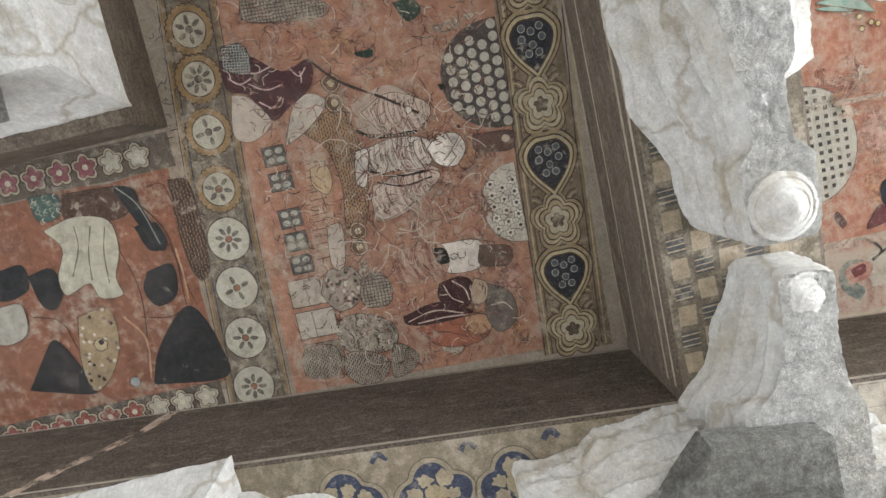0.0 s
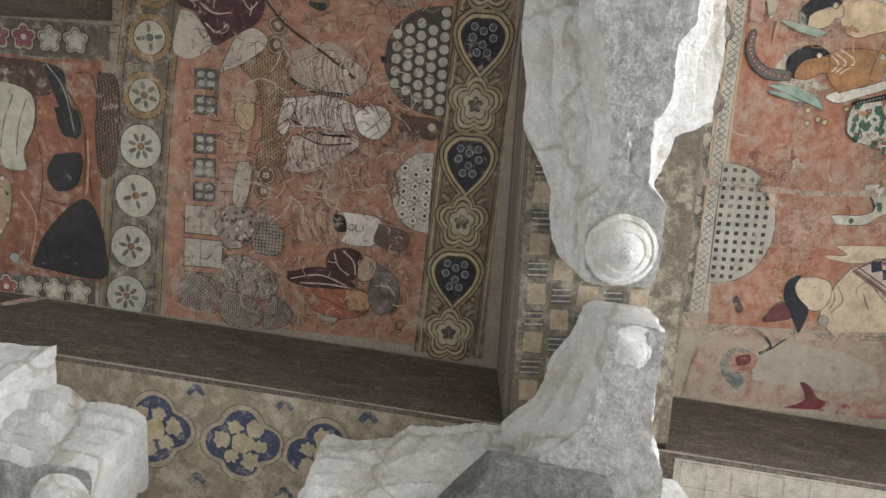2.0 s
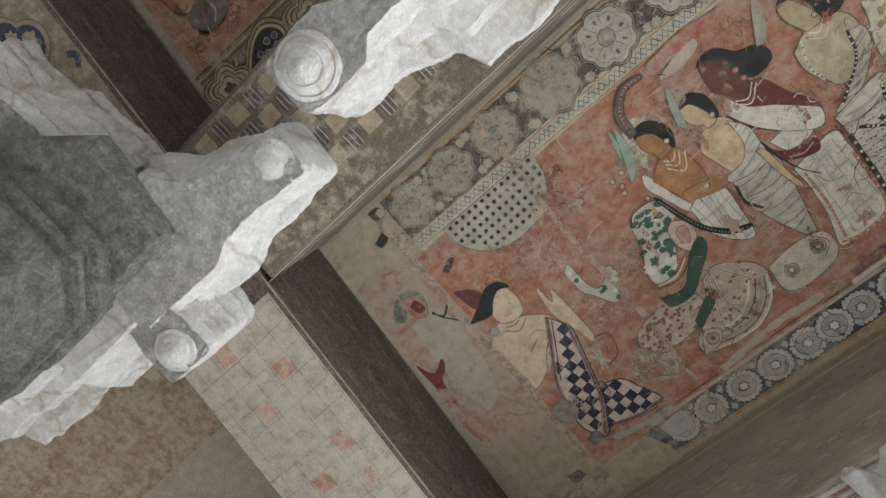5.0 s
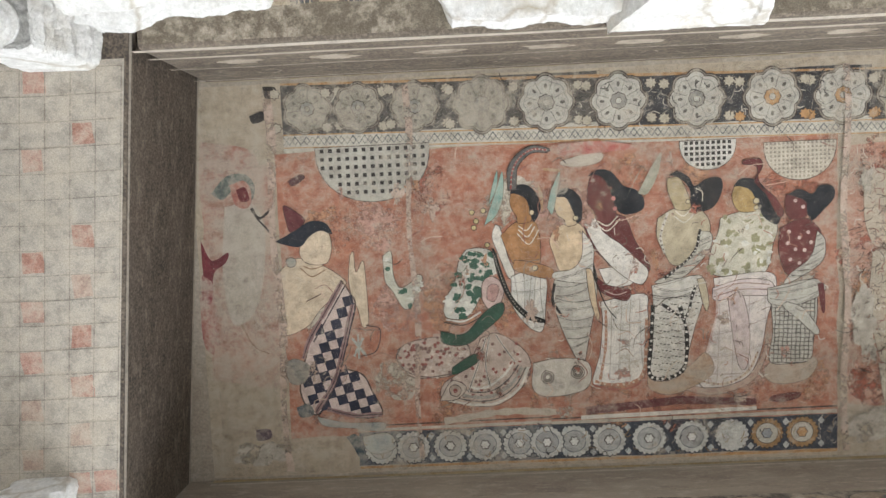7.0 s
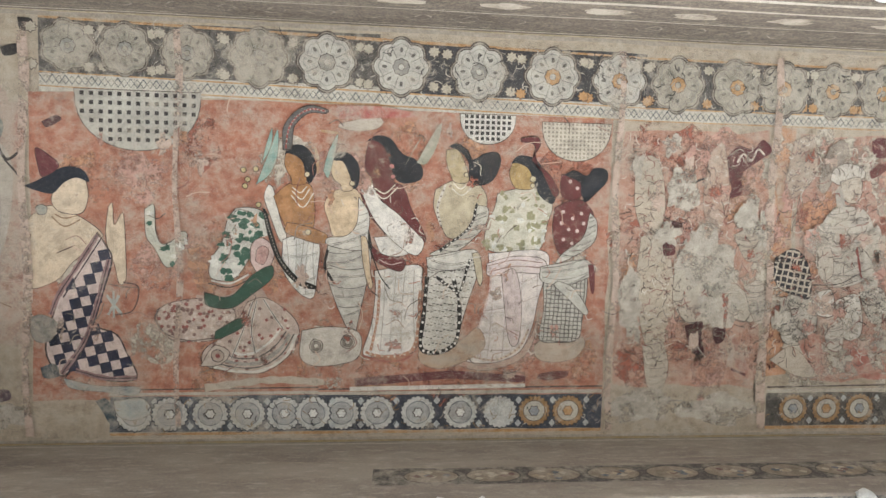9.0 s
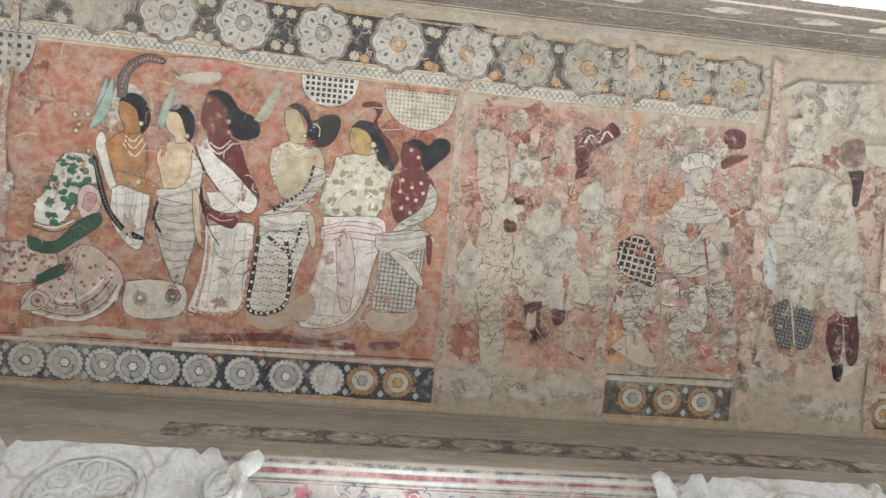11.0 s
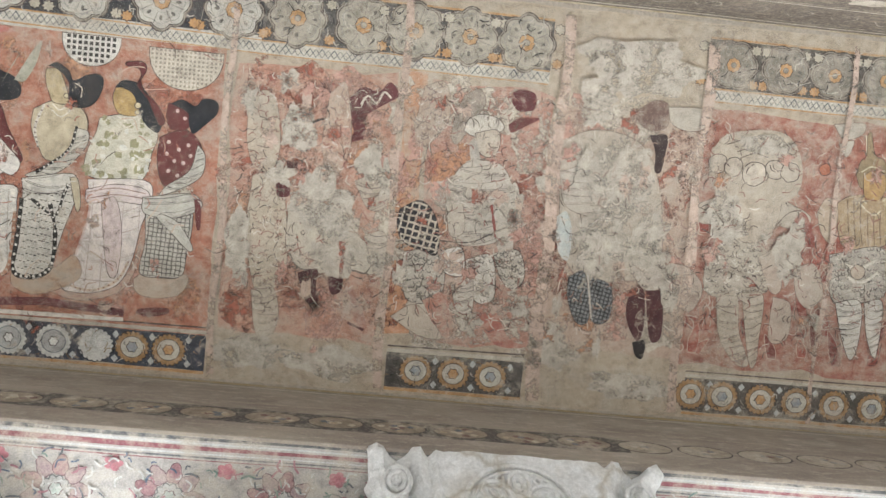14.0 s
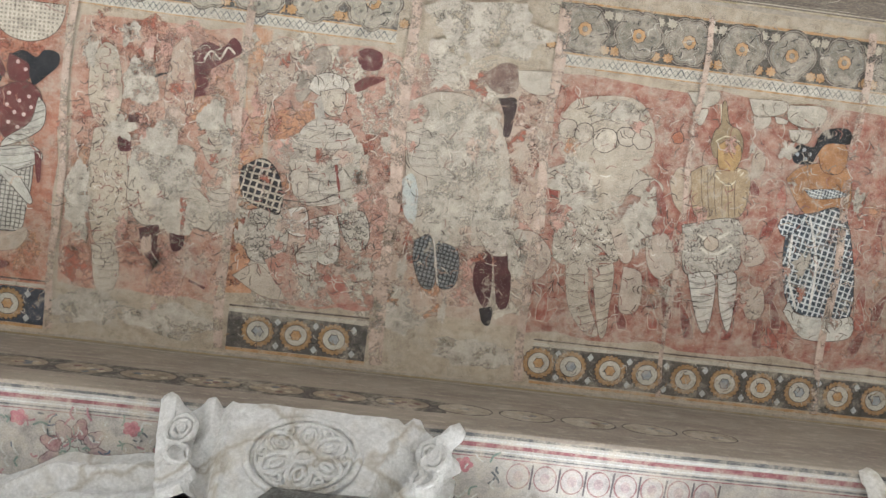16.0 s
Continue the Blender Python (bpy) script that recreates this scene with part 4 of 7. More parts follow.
# tan figure in black-beaded drapery
art.reset(0.0048)
centimetres(art, -0.2, -0.98, "south")
shape(art, [(-11, 65.5), (-13, 77), (-3, 80.5), (12.5, 73), (10, 64), (1.5, 70)], "b5906f", 0.35)
shape(art, [(-8, 10), (-1.5, 6.5), (6, 6), (10.5, 9), (12.5, 15), (9, 26.5), (-1.5, 29), (-5.5, 24), (-8.5, 17)], "b8a888", 0.18)
pattern(art, [(-10.5, 38), (8, 34), (9.5, 42), (6, 53.5), (2.5, 66), (0, 72.5), (-6.5, 75), (-12.5, 73), (-11, 62), (-10.5, 49.5)], "c2bbad", "3a3632", 0.15, "dash", 2.6)
pattern(art, [(8, 15.5), (13, 17), (11.5, 24), (2.5, 33), (-6, 35.5), (-9.5, 35), (-1, 30.5), (6, 23)], "b5ae9e", "4a453f", 0.15, "folds", 2.6)
pattern(art, [(-11, 36.5), (7.5, 33), (8.5, 38.5), (3, 41), (-9, 41.5)], "c2bbad", "4a453f", 0.15, "folds", 2.4)
beaded(art, [(-10.5, 44), (-11.5, 58.5), (-12.5, 71.5), (-8, 74), (-1.5, 72.5), (2, 68), (2.5, 55.5), (0, 45)], "26231f", "d8d2c4", 0.08, 1.7)
beaded(art, [(8.5, 15), (5.5, 24.5), (-6, 34)], "26231f", "d8d2c4", 0.08, 1.1)
beaded(art, [(-7, 44), (2, 49.5), (5, 41), (6.5, 37)], "26231f", "d8d2c4", 0.08, 1.3)
beaded(art, [(-4, 8), (-7, 17), (-5.5, 24)], "c9bfae", "6a5a50", 0.15, 1.2)
shape(art, [(7, 34.5), (10, 35), (11.5, 44), (10.5, 47.5), (9, 44)], "b8a888", 0.2)
shape(art, [(-4, -5.5), (-4, -1), (-2.5, 3.5), (-0.5, 7), (5, 6.5), (3.5, 0), (0.5, -5.5)], "b09c74", 0.12)
shape(art, [(-3.5, -6.5), (0, -8), (4.5, -5.5), (6.5, -2), (11, -4.5), (16, -5), (17.5, -1.5), (15.5, 4.5), (12, 7.5), (7, 8), (5, 5.5), (4.5, -1), (0.5, -5.5)], "151a22", 0.03, False, 0.45)
stroke(art, [(-1, 7.5), (2, 9.5), (5.5, 6.5)], "d3c8b2", 0.15, 0.5)
stroke(art, [(-1.5, 9.5), (2.5, 12), (7, 8)], "d3c8b2", 0.15, 0.5)
stroke(art, [(7, -1), (9.5, 0.5), (9.5, 4)], "d3c8b2", 0.15, 0.35)
art.oval(4, 4, 0.9, 0.9, paint("c9b890", 0.2), paint(LINE, 0.3), 0.35, n=24, wob=0.15)
art.done("painted_figure", procession, "plain tan shape in white drapery edged with black beads")
# ochre figure in a pale skirt
art.reset(0.003)
centimetres(art, 0.06, -0.94, "south")
shape(art, [(-20.5, 71.5), (-23.5, 75), (-12.5, 77.5), (1.5, 73), (7.5, 63.5), (8.5, 54), (4.5, 65.5), (-6, 73)], "b58a76", 0.35)
pattern(art, [(-9.5, 7), (-2.5, 5), (6.5, 4.5), (12.5, 10.5), (11, 18), (7, 29.5), (-9.5, 30), (-14, 27), (-13.5, 20), (-10.5, 12.5)], "c3bba4", "8f8a64", 0.2, "blobs", 60)
pattern(art, [(-12.5, 30.5), (9, 29), (12, 36), (8.5, 47), (6, 60), (1.5, 69.5), (-6, 73.5), (-14.5, 74.5), (-21.5, 72), (-16, 60), (-11.5, 45)], "cfc3b8", "a08e88", 0.2, "folds", 9.0)
shape(art, [(-13, 34.5), (-2, 31.5), (9.5, 32.5), (10.5, 38), (-1.5, 38), (-12, 39.5)], "cdbcb4", 0.25)
stroke(art, [(-12.5, 35.5), (-2, 33), (9.5, 34)], "8a6a62", 0.25, 0.4)
stroke(art, [(-12.5, 38), (-2, 35.5), (10, 36)], "8a6a62", 0.25, 0.4)
shape(art, [(-7, 38.5), (-1.5, 37), (1.5, 51), (0.5, 66), (-3, 66), (-5.5, 51.5)], "c6b2aa", 0.25)
beaded(art, [(-20.5, 70.5), (-13, 73), (-6, 72.5), (1, 68), (4.5, 61)], "c9b49c", "8a5a4c", 0.2, 1.1)
stroke(art, [(-15.5, 60), (-11.5, 45), (-11.5, 36)], "c9b0a4", 0.3, 0.8)
shape(art, [(-4, -5), (-5, -1.5), (-4, 2.5), (-1.5, 5), (5, 4.5), (4.5, -0.5), (1.5, -5.5)], "b08f50", 0.1)
shape(art, [(-4.5, -5), (-1.5, -8), (4, -7.5), (7.5, -4.5), (11.5, 1.5), (14, 6), (12.5, 10.5), (7.5, 7.5), (5, 2.5), (2.5, -3), (-1.5, -5)], "151a22", 0.03, False, 0.45)
stroke(art, [(-2.5, 6), (1, 7), (5, 4.5)], "d3c8b2", 0.15, 0.5)
stroke(art, [(-3, 7), (1, 9.5), (6, 5.5)], "d3c8b2", 0.15, 0.5)
art.oval(4.5, 1, 1.2, 1.2, paint("c9b890", 0.2), paint(LINE, 0.3), 0.35, n=24, wob=0.15)
art.oval(4.5, 3.5, 0.9, 0.9, paint("c9b890", 0.2), paint(LINE, 0.3), 0.35, n=24, wob=0.15)
art.done("painted_figure", procession, "plain ochre shape in a pale flowing skirt")
# last dark red figure in a checked skirt
art.reset(0.0048)
centimetres(art, 0.26, -0.91, "south")
shape(art, [(-13, 64.5), (-8.5, 61.5), (7, 61), (5, 68.5), (-4, 71), (-11.5, 69.5)], "b39c86", 0.3)
shape(art, [(-16.5, -9.5), (-13, -15.5), (-14.5, -18.5), (-20, -18), (-20.5, -16.5), (-15.5, -15.5), (-14.5, -10), (-11, -3), (-7, 4.5), (-5, 2.5), (-9, -4)], "64201f", 0.15)
shape(art, [(-6.5, 9), (-0.5, 6), (5, 6), (9.5, 11.5), (8, 18.5), (1, 27), (-4.5, 26.5), (-7, 18)], "64201f", 0.12)
pattern(art, [(-10.5, 35.5), (5.5, 33), (8, 40.5), (6.5, 53.5), (5, 61.5), (-3, 63), (-11, 61.5), (-9.5, 49.5)], "b3ad9f", "5a544c", 0.12, "check", 1.7)
pattern(art, [(-11.5, 32.5), (5, 29.5), (10, 31), (10.5, 35), (0.5, 39.5), (-10.5, 38.5)], "b8b2a4", "5a544c", 0.12, "folds", 2.2)
pattern(art, [(8, 10.5), (11, 14.5), (10, 22.5), (1.5, 28.5), (-5, 31), (-2.5, 27), (5.5, 20.5)], "b8b2a4", "5a544c", 0.12, "folds", 2.0)
shape(art, [(-4, 38), (2.5, 41), (8.5, 49.5), (7, 51.5), (0, 45), (-5.5, 40)], "b8b2a4", 0.15)
shape(art, [(8, 31.5), (10.5, 32), (11, 42), (9.5, 42)], "64201f", 0.15, False, 0.45)
shape(art, [(-4, -4), (-4.5, 1), (-2.5, 5.5), (3.5, 5), (4.5, 0), (1.5, -4.5)], "64201f", 0.1)
shape(art, [(-3.5, -4), (1, -6), (6, -4), (9, -7), (14, -6.5), (14.5, -2), (10, 3), (6, 6.5), (4, 3), (3.5, -1), (-0.5, -3)], "151a22", 0.03, False, 0.45)
art.oval(-3, 10.5, 0.75, 0.75, paint("c9a8a0", 0.2), None, 0.35, n=24, wob=0.15)
art.oval(1, 13, 0.75, 0.75, paint("c9a8a0", 0.2), None, 0.35, n=24, wob=0.15)
art.oval(4.5, 11, 0.75, 0.75, paint("c9a8a0", 0.2), None, 0.35, n=24, wob=0.15)
art.oval(-0.5, 17.5, 0.75, 0.75, paint("c9a8a0", 0.2), None, 0.35, n=24, wob=0.15)
art.oval(3, 18, 0.75, 0.75, paint("c9a8a0", 0.2), None, 0.35, n=24, wob=0.15)
art.oval(-3.5, 15, 0.75, 0.75, paint("c9a8a0", 0.2), None, 0.35, n=24, wob=0.15)
art.oval(5.5, 15, 0.75, 0.75, paint("c9a8a0", 0.2), None, 0.35, n=24, wob=0.15)
art.oval(1, 23, 0.75, 0.75, paint("c9a8a0", 0.2), None, 0.35, n=24, wob=0.15)
art.oval(-0.5, -1.5, 0.75, 0.75, paint("c9a8a0", 0.2), None, 0.35, n=24, wob=0.15)
art.oval(2.5, 1, 0.75, 0.75, paint("c9a8a0", 0.2), None, 0.35, n=24, wob=0.15)
art.oval(-2.5, 21.5, 0.75, 0.75, paint("c9a8a0", 0.2), None, 0.35, n=24, wob=0.15)
shape(art, [(-11.5, 77.5), (-9.5, 75.5), (0.5, 74.5), (0.5, 77), (-7, 78.5)], "64201f", 0.3, False, 0.45)
art.done("painted_figure", procession, "plain dark red shape with a checked white skirt")
# plumes and fly whisks
art.reset(0.0064)
centimetres(art, -0.8, -1.0, "south")
shape(art, [(-6, -1.5), (-6, -9.5), (-2, -15.5), (4, -18.5), (10.5, -17), (9.5, -15.5), (3.5, -15.5), (-1.5, -11), (-2.5, -6.5), (-3, -2)], "5a5854", 0.25, True, 0.6)
beaded(art, [(-5, -2), (-4, -9), (-1, -14), (4, -17), (9.5, -16.5)], "8a3a34", "b0a898", 0.3, 0.8)
shape(art, [(-16, 12), (-11, -1), (-8, -9), (-8, 0.5), (-11, 8)], "7fa89a", 0.3)
shape(art, [(9, 6), (11, -1.5), (14.5, -8), (13, 1), (11, 8.5)], "7fa89a", 0.3)
shape(art, [(-14, 4.5), (-12, -4), (-10, -9.5), (-10.5, -2.5)], "7fa89a", 0.3)
shape(art, [(5.5, -4), (7.5, 1), (7, 7.5)], "b89060", 0.35, False, 0.45)
shape(art, [(8, -9.5), (13.5, -9), (14.5, -8), (8.5, -8.5)], "b89060", 0.35, False, 0.45)
shape(art, [(15, -12), (27.5, -15), (31.5, -13.5), (29, -10.5), (21, -9.5), (15, -10.5)], "c2b4a0", 0.3, True, 0.3)
shape(art, [(44.5, 2), (50.5, -9), (54, -13.5), (52.5, -5.5), (48.5, 2)], "9a9a84", 0.4, False, 0.45)
shape(art, [(40, 3.5), (44, -4.5), (46, -7.5)], "9a9a84", 0.4, False, 0.45)
shape(art, [(14, -18.5), (31, -19), (44.5, -16), (29.5, -14.5), (14.5, -14)], "b5453a", 0.5, False, 0.45)
art.done("painted_plume", procession, "teal and grey plumes and whisks")
# kneeling figure in a green flowered bodice and wide skirt
art.reset(0.0052)
centimetres(art, -1.02, -0.66, "south")
shape(art, [(-16, 20), (-4, 20), (4, 14), (10, 20), (12, 30), (2, 38), (-10, 34), (-16, 28)], "ab9080", 0.2, False)
pattern(art, [(-30.5, 26), (-25, 23), (-13.5, 21.5), (-3, 24.5), (-2, 31), (-8.5, 37), (-19, 38), (-25.5, 37), (-29.5, 31.5)], "b8a292", "8a4a40", 0.22, "flowers", 150)
stroke(art, [(-29.5, 25.5), (-31, 29.5), (-27, 35), (-19, 37.5), (-8.5, 36.5)], "5a4a44", 0.25, 0.5)
pattern(art, [(3, 22.5), (10, 21), (20, 28), (22.5, 35.5), (18, 44), (9, 50), (-1, 50), (-13, 47), (-12.5, 40.5), (-3, 34)], "b8a292", "8a4a40", 0.2, "flowers", 130)
stroke(art, [(-12, 47), (-1, 49.5), (9, 49), (17.5, 43.5), (21.5, 35)], "d0c8b8", 0.15, 1.1)
stroke(art, [(-11, 45.5), (-1, 48), (8.5, 47.5), (16, 42.5), (20.5, 35)], "54504a", 0.15, 0.5)
stroke(art, [(-7.5, 44.5), (-0.5, 46.5), (7.5, 46), (15, 41), (19, 35)], "9a9488", 0.15, 1.5)
stroke(art, [(-3.5, 43.5), (0, 44.5), (7, 44), (13.5, 39.5), (17.5, 34)], "54504a", 0.15, 0.5)
stroke(art, [(-2.5, 42), (1, 43), (6, 42), (12, 37.5), (15.5, 33)], "cfc8ba", 0.15, 1.0)
stroke(art, [(5, 22.5), (1, 34.5), (-3, 44.5)], "cfc8ba", 0.2, 0.9)
stroke(art, [(5, 22.5), (1, 34.5), (-3, 44.5)], "54463f", 0.2, 0.35)
stroke(art, [(6.5, 22), (4.5, 33), (6, 42.5)], "cfc8ba", 0.2, 0.9)
stroke(art, [(6.5, 22), (4.5, 33), (6, 42.5)], "54463f", 0.2, 0.35)
stroke(art, [(9, 21.5), (13, 28), (16.5, 33)], "cfc8ba", 0.2, 0.9)
stroke(art, [(9, 21.5), (13, 28), (16.5, 33)], "54463f", 0.2, 0.35)
shape(art, [(-14.5, 47.5), (-10.5, 40.5), (-7.5, 39.5), (-3.5, 42.5), (-7.5, 47)], "b5a494", 0.2)
art.oval(-8, 43.5, 2.4, 2.4, paint("a89484", 0.2), paint(LINE, 0.3), 0.35, n=24, wob=0.15)
art.oval(-8, 43.5, 0.9, 0.9, paint("8a4038", 0.2), None, 0.35, n=24, wob=0.15)
pattern(art, [(-1.5, -13), (4, -13.5), (9, -11.5), (10.5, -4.5), (5.5, -1), (3, 7), (-2.5, 14), (-10.5, 13.5), (-10.5, 6.5), (-6.5, 0), (-4.5, -8.5)], "bfbaac", "2c5a46", 0.15, "blobs", 95)
shape(art, [(4, 7), (4.5, 0.5), (8.5, -2), (13, 2.5), (11, 9.5), (7, 11.5)], "c2a59a", 0.2, True, 0.5)
shape(art, [(6, 7), (6.5, 2.5), (9, 1), (11, 3), (9, 8)], "b58a80", 0.2, True, 0.4)
shape(art, [(-13, 19), (-3.5, 20.5), (5, 12), (12, 8.5), (12, 13.5), (5, 19.5), (-3, 25), (-12, 24)], "1f4a38", 0.06)
shape(art, [(-9, 34), (-0.5, 29), (2.5, 30), (-0.5, 33.5), (-8.5, 37)], "1f4a38", 0.06)
stroke(art, [(-10.5, 14.5), (-3.5, 15.5), (3.5, 12)], "cfc8ba", 0.15, 0.7)
stroke(art, [(-11.5, 15.5), (-3.5, 17), (3.5, 14)], "2a2622", 0.15, 0.4)
shape(art, [(8.5, -13.5), (10, -12), (12.5, -3.5), (16, 6), (22, 13), (28.5, 16), (28, 17.5), (21.5, 15.5), (14.5, 7.5), (10.5, -3)], "161412", 0.03, False, 0.45)
beaded(art, [(9, -12), (11.5, -3.5), (15, 6), (21, 14), (27, 16.5)], "161412", "9a9488", 0.05, 0.9)
shape(art, [(-34.5, -12), (-31, -13.5), (-30.5, -4), (-28, 1), (-23, -1.5), (-21, -4), (-19, -2.5), (-21, 3), (-24.5, 9), (-27.5, 9), (-31, 2.5), (-34, -2)], "b8b5a2", 0.3)
pattern(art, [(-34.5, -12), (-31, -13.5), (-30.5, -4), (-28, 1), (-23, -1.5), (-21, -4), (-19, -2.5), (-21, 3), (-24.5, 9), (-27.5, 9), (-31, 2.5), (-34, -2)], "b8b5a2", "2c5a46", 0.2, "blobs", 22)
shape(art, [(23.5, 33.5), (33.5, 32), (44.5, 33.5), (46.5, 40), (43, 45.5), (29.5, 47.5), (23, 44)], "c2b8a8", 0.25)
art.oval(29, 39.5, 2.6, 2.6, paint("b0a898", 0.2), paint(LINE, 0.3), 0.35, n=24, wob=0.15)
art.oval(29, 39.5, 1.8, 1.8, paint("8f877a", 0.2), paint(LINE, 0.3), 0.35, n=24, wob=0.15)
art.oval(29, 39.5, 1.0, 1.0, paint("c6bdac", 0.2), paint(LINE, 0.3), 0.35, n=24, wob=0.15)
art.oval(41, 38, 2.6, 2.6, paint("b0a898", 0.2), paint(LINE, 0.3), 0.35, n=24, wob=0.15)
art.oval(41, 38, 1.8, 1.8, paint("8f877a", 0.2), paint(LINE, 0.3), 0.35, n=24, wob=0.15)
art.oval(41, 38, 1.0, 1.0, paint("c6bdac", 0.2), paint(LINE, 0.3), 0.35, n=24, wob=0.15)
art.oval(1.5, -27.5, 1.0, 1.0, paint("c2ad72", 0.25), paint(LINE, 0.3), 0.35, n=24, wob=0.15)
art.oval(3, -24, 1.0, 1.0, paint("c2ad72", 0.25), paint(LINE, 0.3), 0.35, n=24, wob=0.15)
art.oval(2, -21.5, 1.0, 1.0, paint("c2ad72", 0.25), paint(LINE, 0.3), 0.35, n=24, wob=0.15)
art.oval(7, -14.5, 1.0, 1.0, paint("c2ad72", 0.25), paint(LINE, 0.3), 0.35, n=24, wob=0.15)
art.oval(6, -28, 1.0, 1.0, paint("c2ad72", 0.25), paint(LINE, 0.3), 0.35, n=24, wob=0.15)
art.done("painted_figure", procession, "kneeling plain shape in green flowered cloth")
# seated figure in a chequered robe
art.reset(0.0034)
centimetres(art, -1.63, -0.84, "south")
shape(art, [(-14, 9.5), (-7, 5.5), (2, 8.5), (11, 15), (9.5, 18.5), (0.5, 26.5), (-5, 33), (-15, 36), (-15, 24), (-16.5, 16)], "c8b294", 0.2)
shape(art, [(13.5, 5.5), (15, 4), (15.5, 12), (18, 8), (19, 9), (19.5, 20.5), (19.5, 32.5), (17, 34), (15.5, 27), (13, 20), (12.5, 13.5)], "c8b294", 0.2)
robe = curve([(9.5, 15), (12.5, 20), (14.5, 26), (9.5, 43.5), (8.5, 50), (16, 53.5), (19.5, 60.5), (23, 70), (12.5, 71), (1, 67), (-4.5, 69), (-9.5, 59), (-5.5, 42.5), (-2, 34.5), (4, 25), (9.5, 15)], 5)[:-1]
art.poly(robe, paint("c9b2a6", 0.15), paint(LINE, 0.2), 0.6)
for j in range(-9, 12):
    for i in range(-9, 12):
        u, v = 3.6 * i + 1.0 * j + 2, 30 - 1.0 * i + 3.6 * j
        if (i + j) % 2 == 0 and all(within(robe, u + du, v + dv) for du, dv in ((1.4, 0), (-1.4, 0), (0, 1.4), (0, -1.4))):
            art.poly([(u + 1.5, v - 2.4), (u + 2.4, v + 1.5), (u - 1.5, v + 2.4), (u - 2.4, v - 1.5)], paint("161d38", 0.06))
stroke(art, [(9.5, 16), (3, 26.5), (-4.5, 38.5), (-7.5, 46)], "8d6a68", 0.25, 2.0)
stroke(art, [(9.5, 16), (3, 26.5), (-4.5, 38.5), (-7.5, 46)], "33232a", 0.2, 0.4)
stroke(art, [(13.5, 25), (8.5, 43.5), (4, 56.5), (-4, 68.5)], "8d6a68", 0.25, 2.0)
stroke(art, [(13.5, 25), (8.5, 43.5), (4, 56.5), (-4, 68.5)], "33232a", 0.2, 0.4)
stroke(art, [(1, 67), (11.5, 70), (23, 70)], "8d6a68", 0.25, 2.0)
stroke(art, [(1, 67), (11.5, 70), (23, 70)], "33232a", 0.2, 0.4)
stroke(art, [(11, 17), (4.5, 27.5), (-3, 39.5)], "231d2c", 0.15, 0.5)
stroke(art, [(14.5, 26), (9.5, 43.5), (5, 57), (-2.5, 69.5)], "231d2c", 0.15, 0.5)
shape(art, [(-5, -1.5), (-2, -4.5), (4.5, -5.5), (6.5, 0.5), (5, 7), (1.5, 8.5), (-4, 7.5), (-6.5, 3.5)], "ccb698", 0.15)
shape(art, [(-16, -1.5), (-11.5, -3.5), (-6.5, -6.5), (-1, -9), (4.5, -8), (7, -3.5), (2.5, -5), (-2, -3), (-6, 1), (-12, 0)], "131b28", 0.03, False, 0.45)
shape(art, [(-11.5, -11.5), (-11.5, -15.5), (-7, -13), (-3.5, -9), (-9.5, -5)], "64262a", 0.15)
stroke(art, [(-5.5, 8.5), (-2, 10), (2.5, 9)], "8a6a4a", 0.25, 0.5)
stroke(art, [(-6.5, 9.5), (-2, 13), (3.5, 10.5)], "8a6a4a", 0.25, 0.5)
stroke(art, [(-14, 16), (-15, 24), (-14.5, 35)], "6a5040", 0.25, 0.5)
stroke(art, [(-5, 23), (1.5, 20)], "6a5040", 0.25, 0.5)
stroke(art, [(9.5, 15.5), (13, 20)], "6a5040", 0.25, 0.5)
stroke(art, [(12.5, 38.5), (18, 46)], "a8a89c", 0.2, 1.2)
stroke(art, [(13, 46), (17, 38.5)], "a8a89c", 0.2, 1.2)
stroke(art, [(15, 37), (15, 47)], "a8a89c", 0.2, 1.2)
stroke(art, [(18.5, 33.5), (24, 35.5), (22, 44), (15.5, 46)], "5a4038", 0.25, 0.5)
art.oval(-10, 7, 2.0, 2.0, paint("8f9488", 0.3), paint(LINE, 0.3), 0.35, n=24, wob=0.15)
shape(art, [(-3.5, 70), (9, 73), (23.5, 73.5), (22, 77), (12, 75.5), (-0.5, 74)], "8f9894", 0.35)
shape(art, [(8, 79), (12, 78), (15, 84.5), (13, 87.5), (10.5, 83)], "2c4650", 0.3, False, 0.45)
shape(art, [(14.5, 79), (25, 78), (28, 83.5), (21.5, 86.5), (16, 84.5)], "aeb4ae", 0.4)
shape(art, [(-15.5, 47.5), (-10.5, 46), (-5, 49.5), (-8, 56), (-13.5, 55.5)], "6f6f6a", 0.35)
shape(art, [(-11.5, 66), (-6.5, 64.5), (-4.5, 69), (-10, 70)], "3c4a50", 0.3, False, 0.45)
art.done("painted_figure", procession, "seated plain shape in a navy chequered robe")
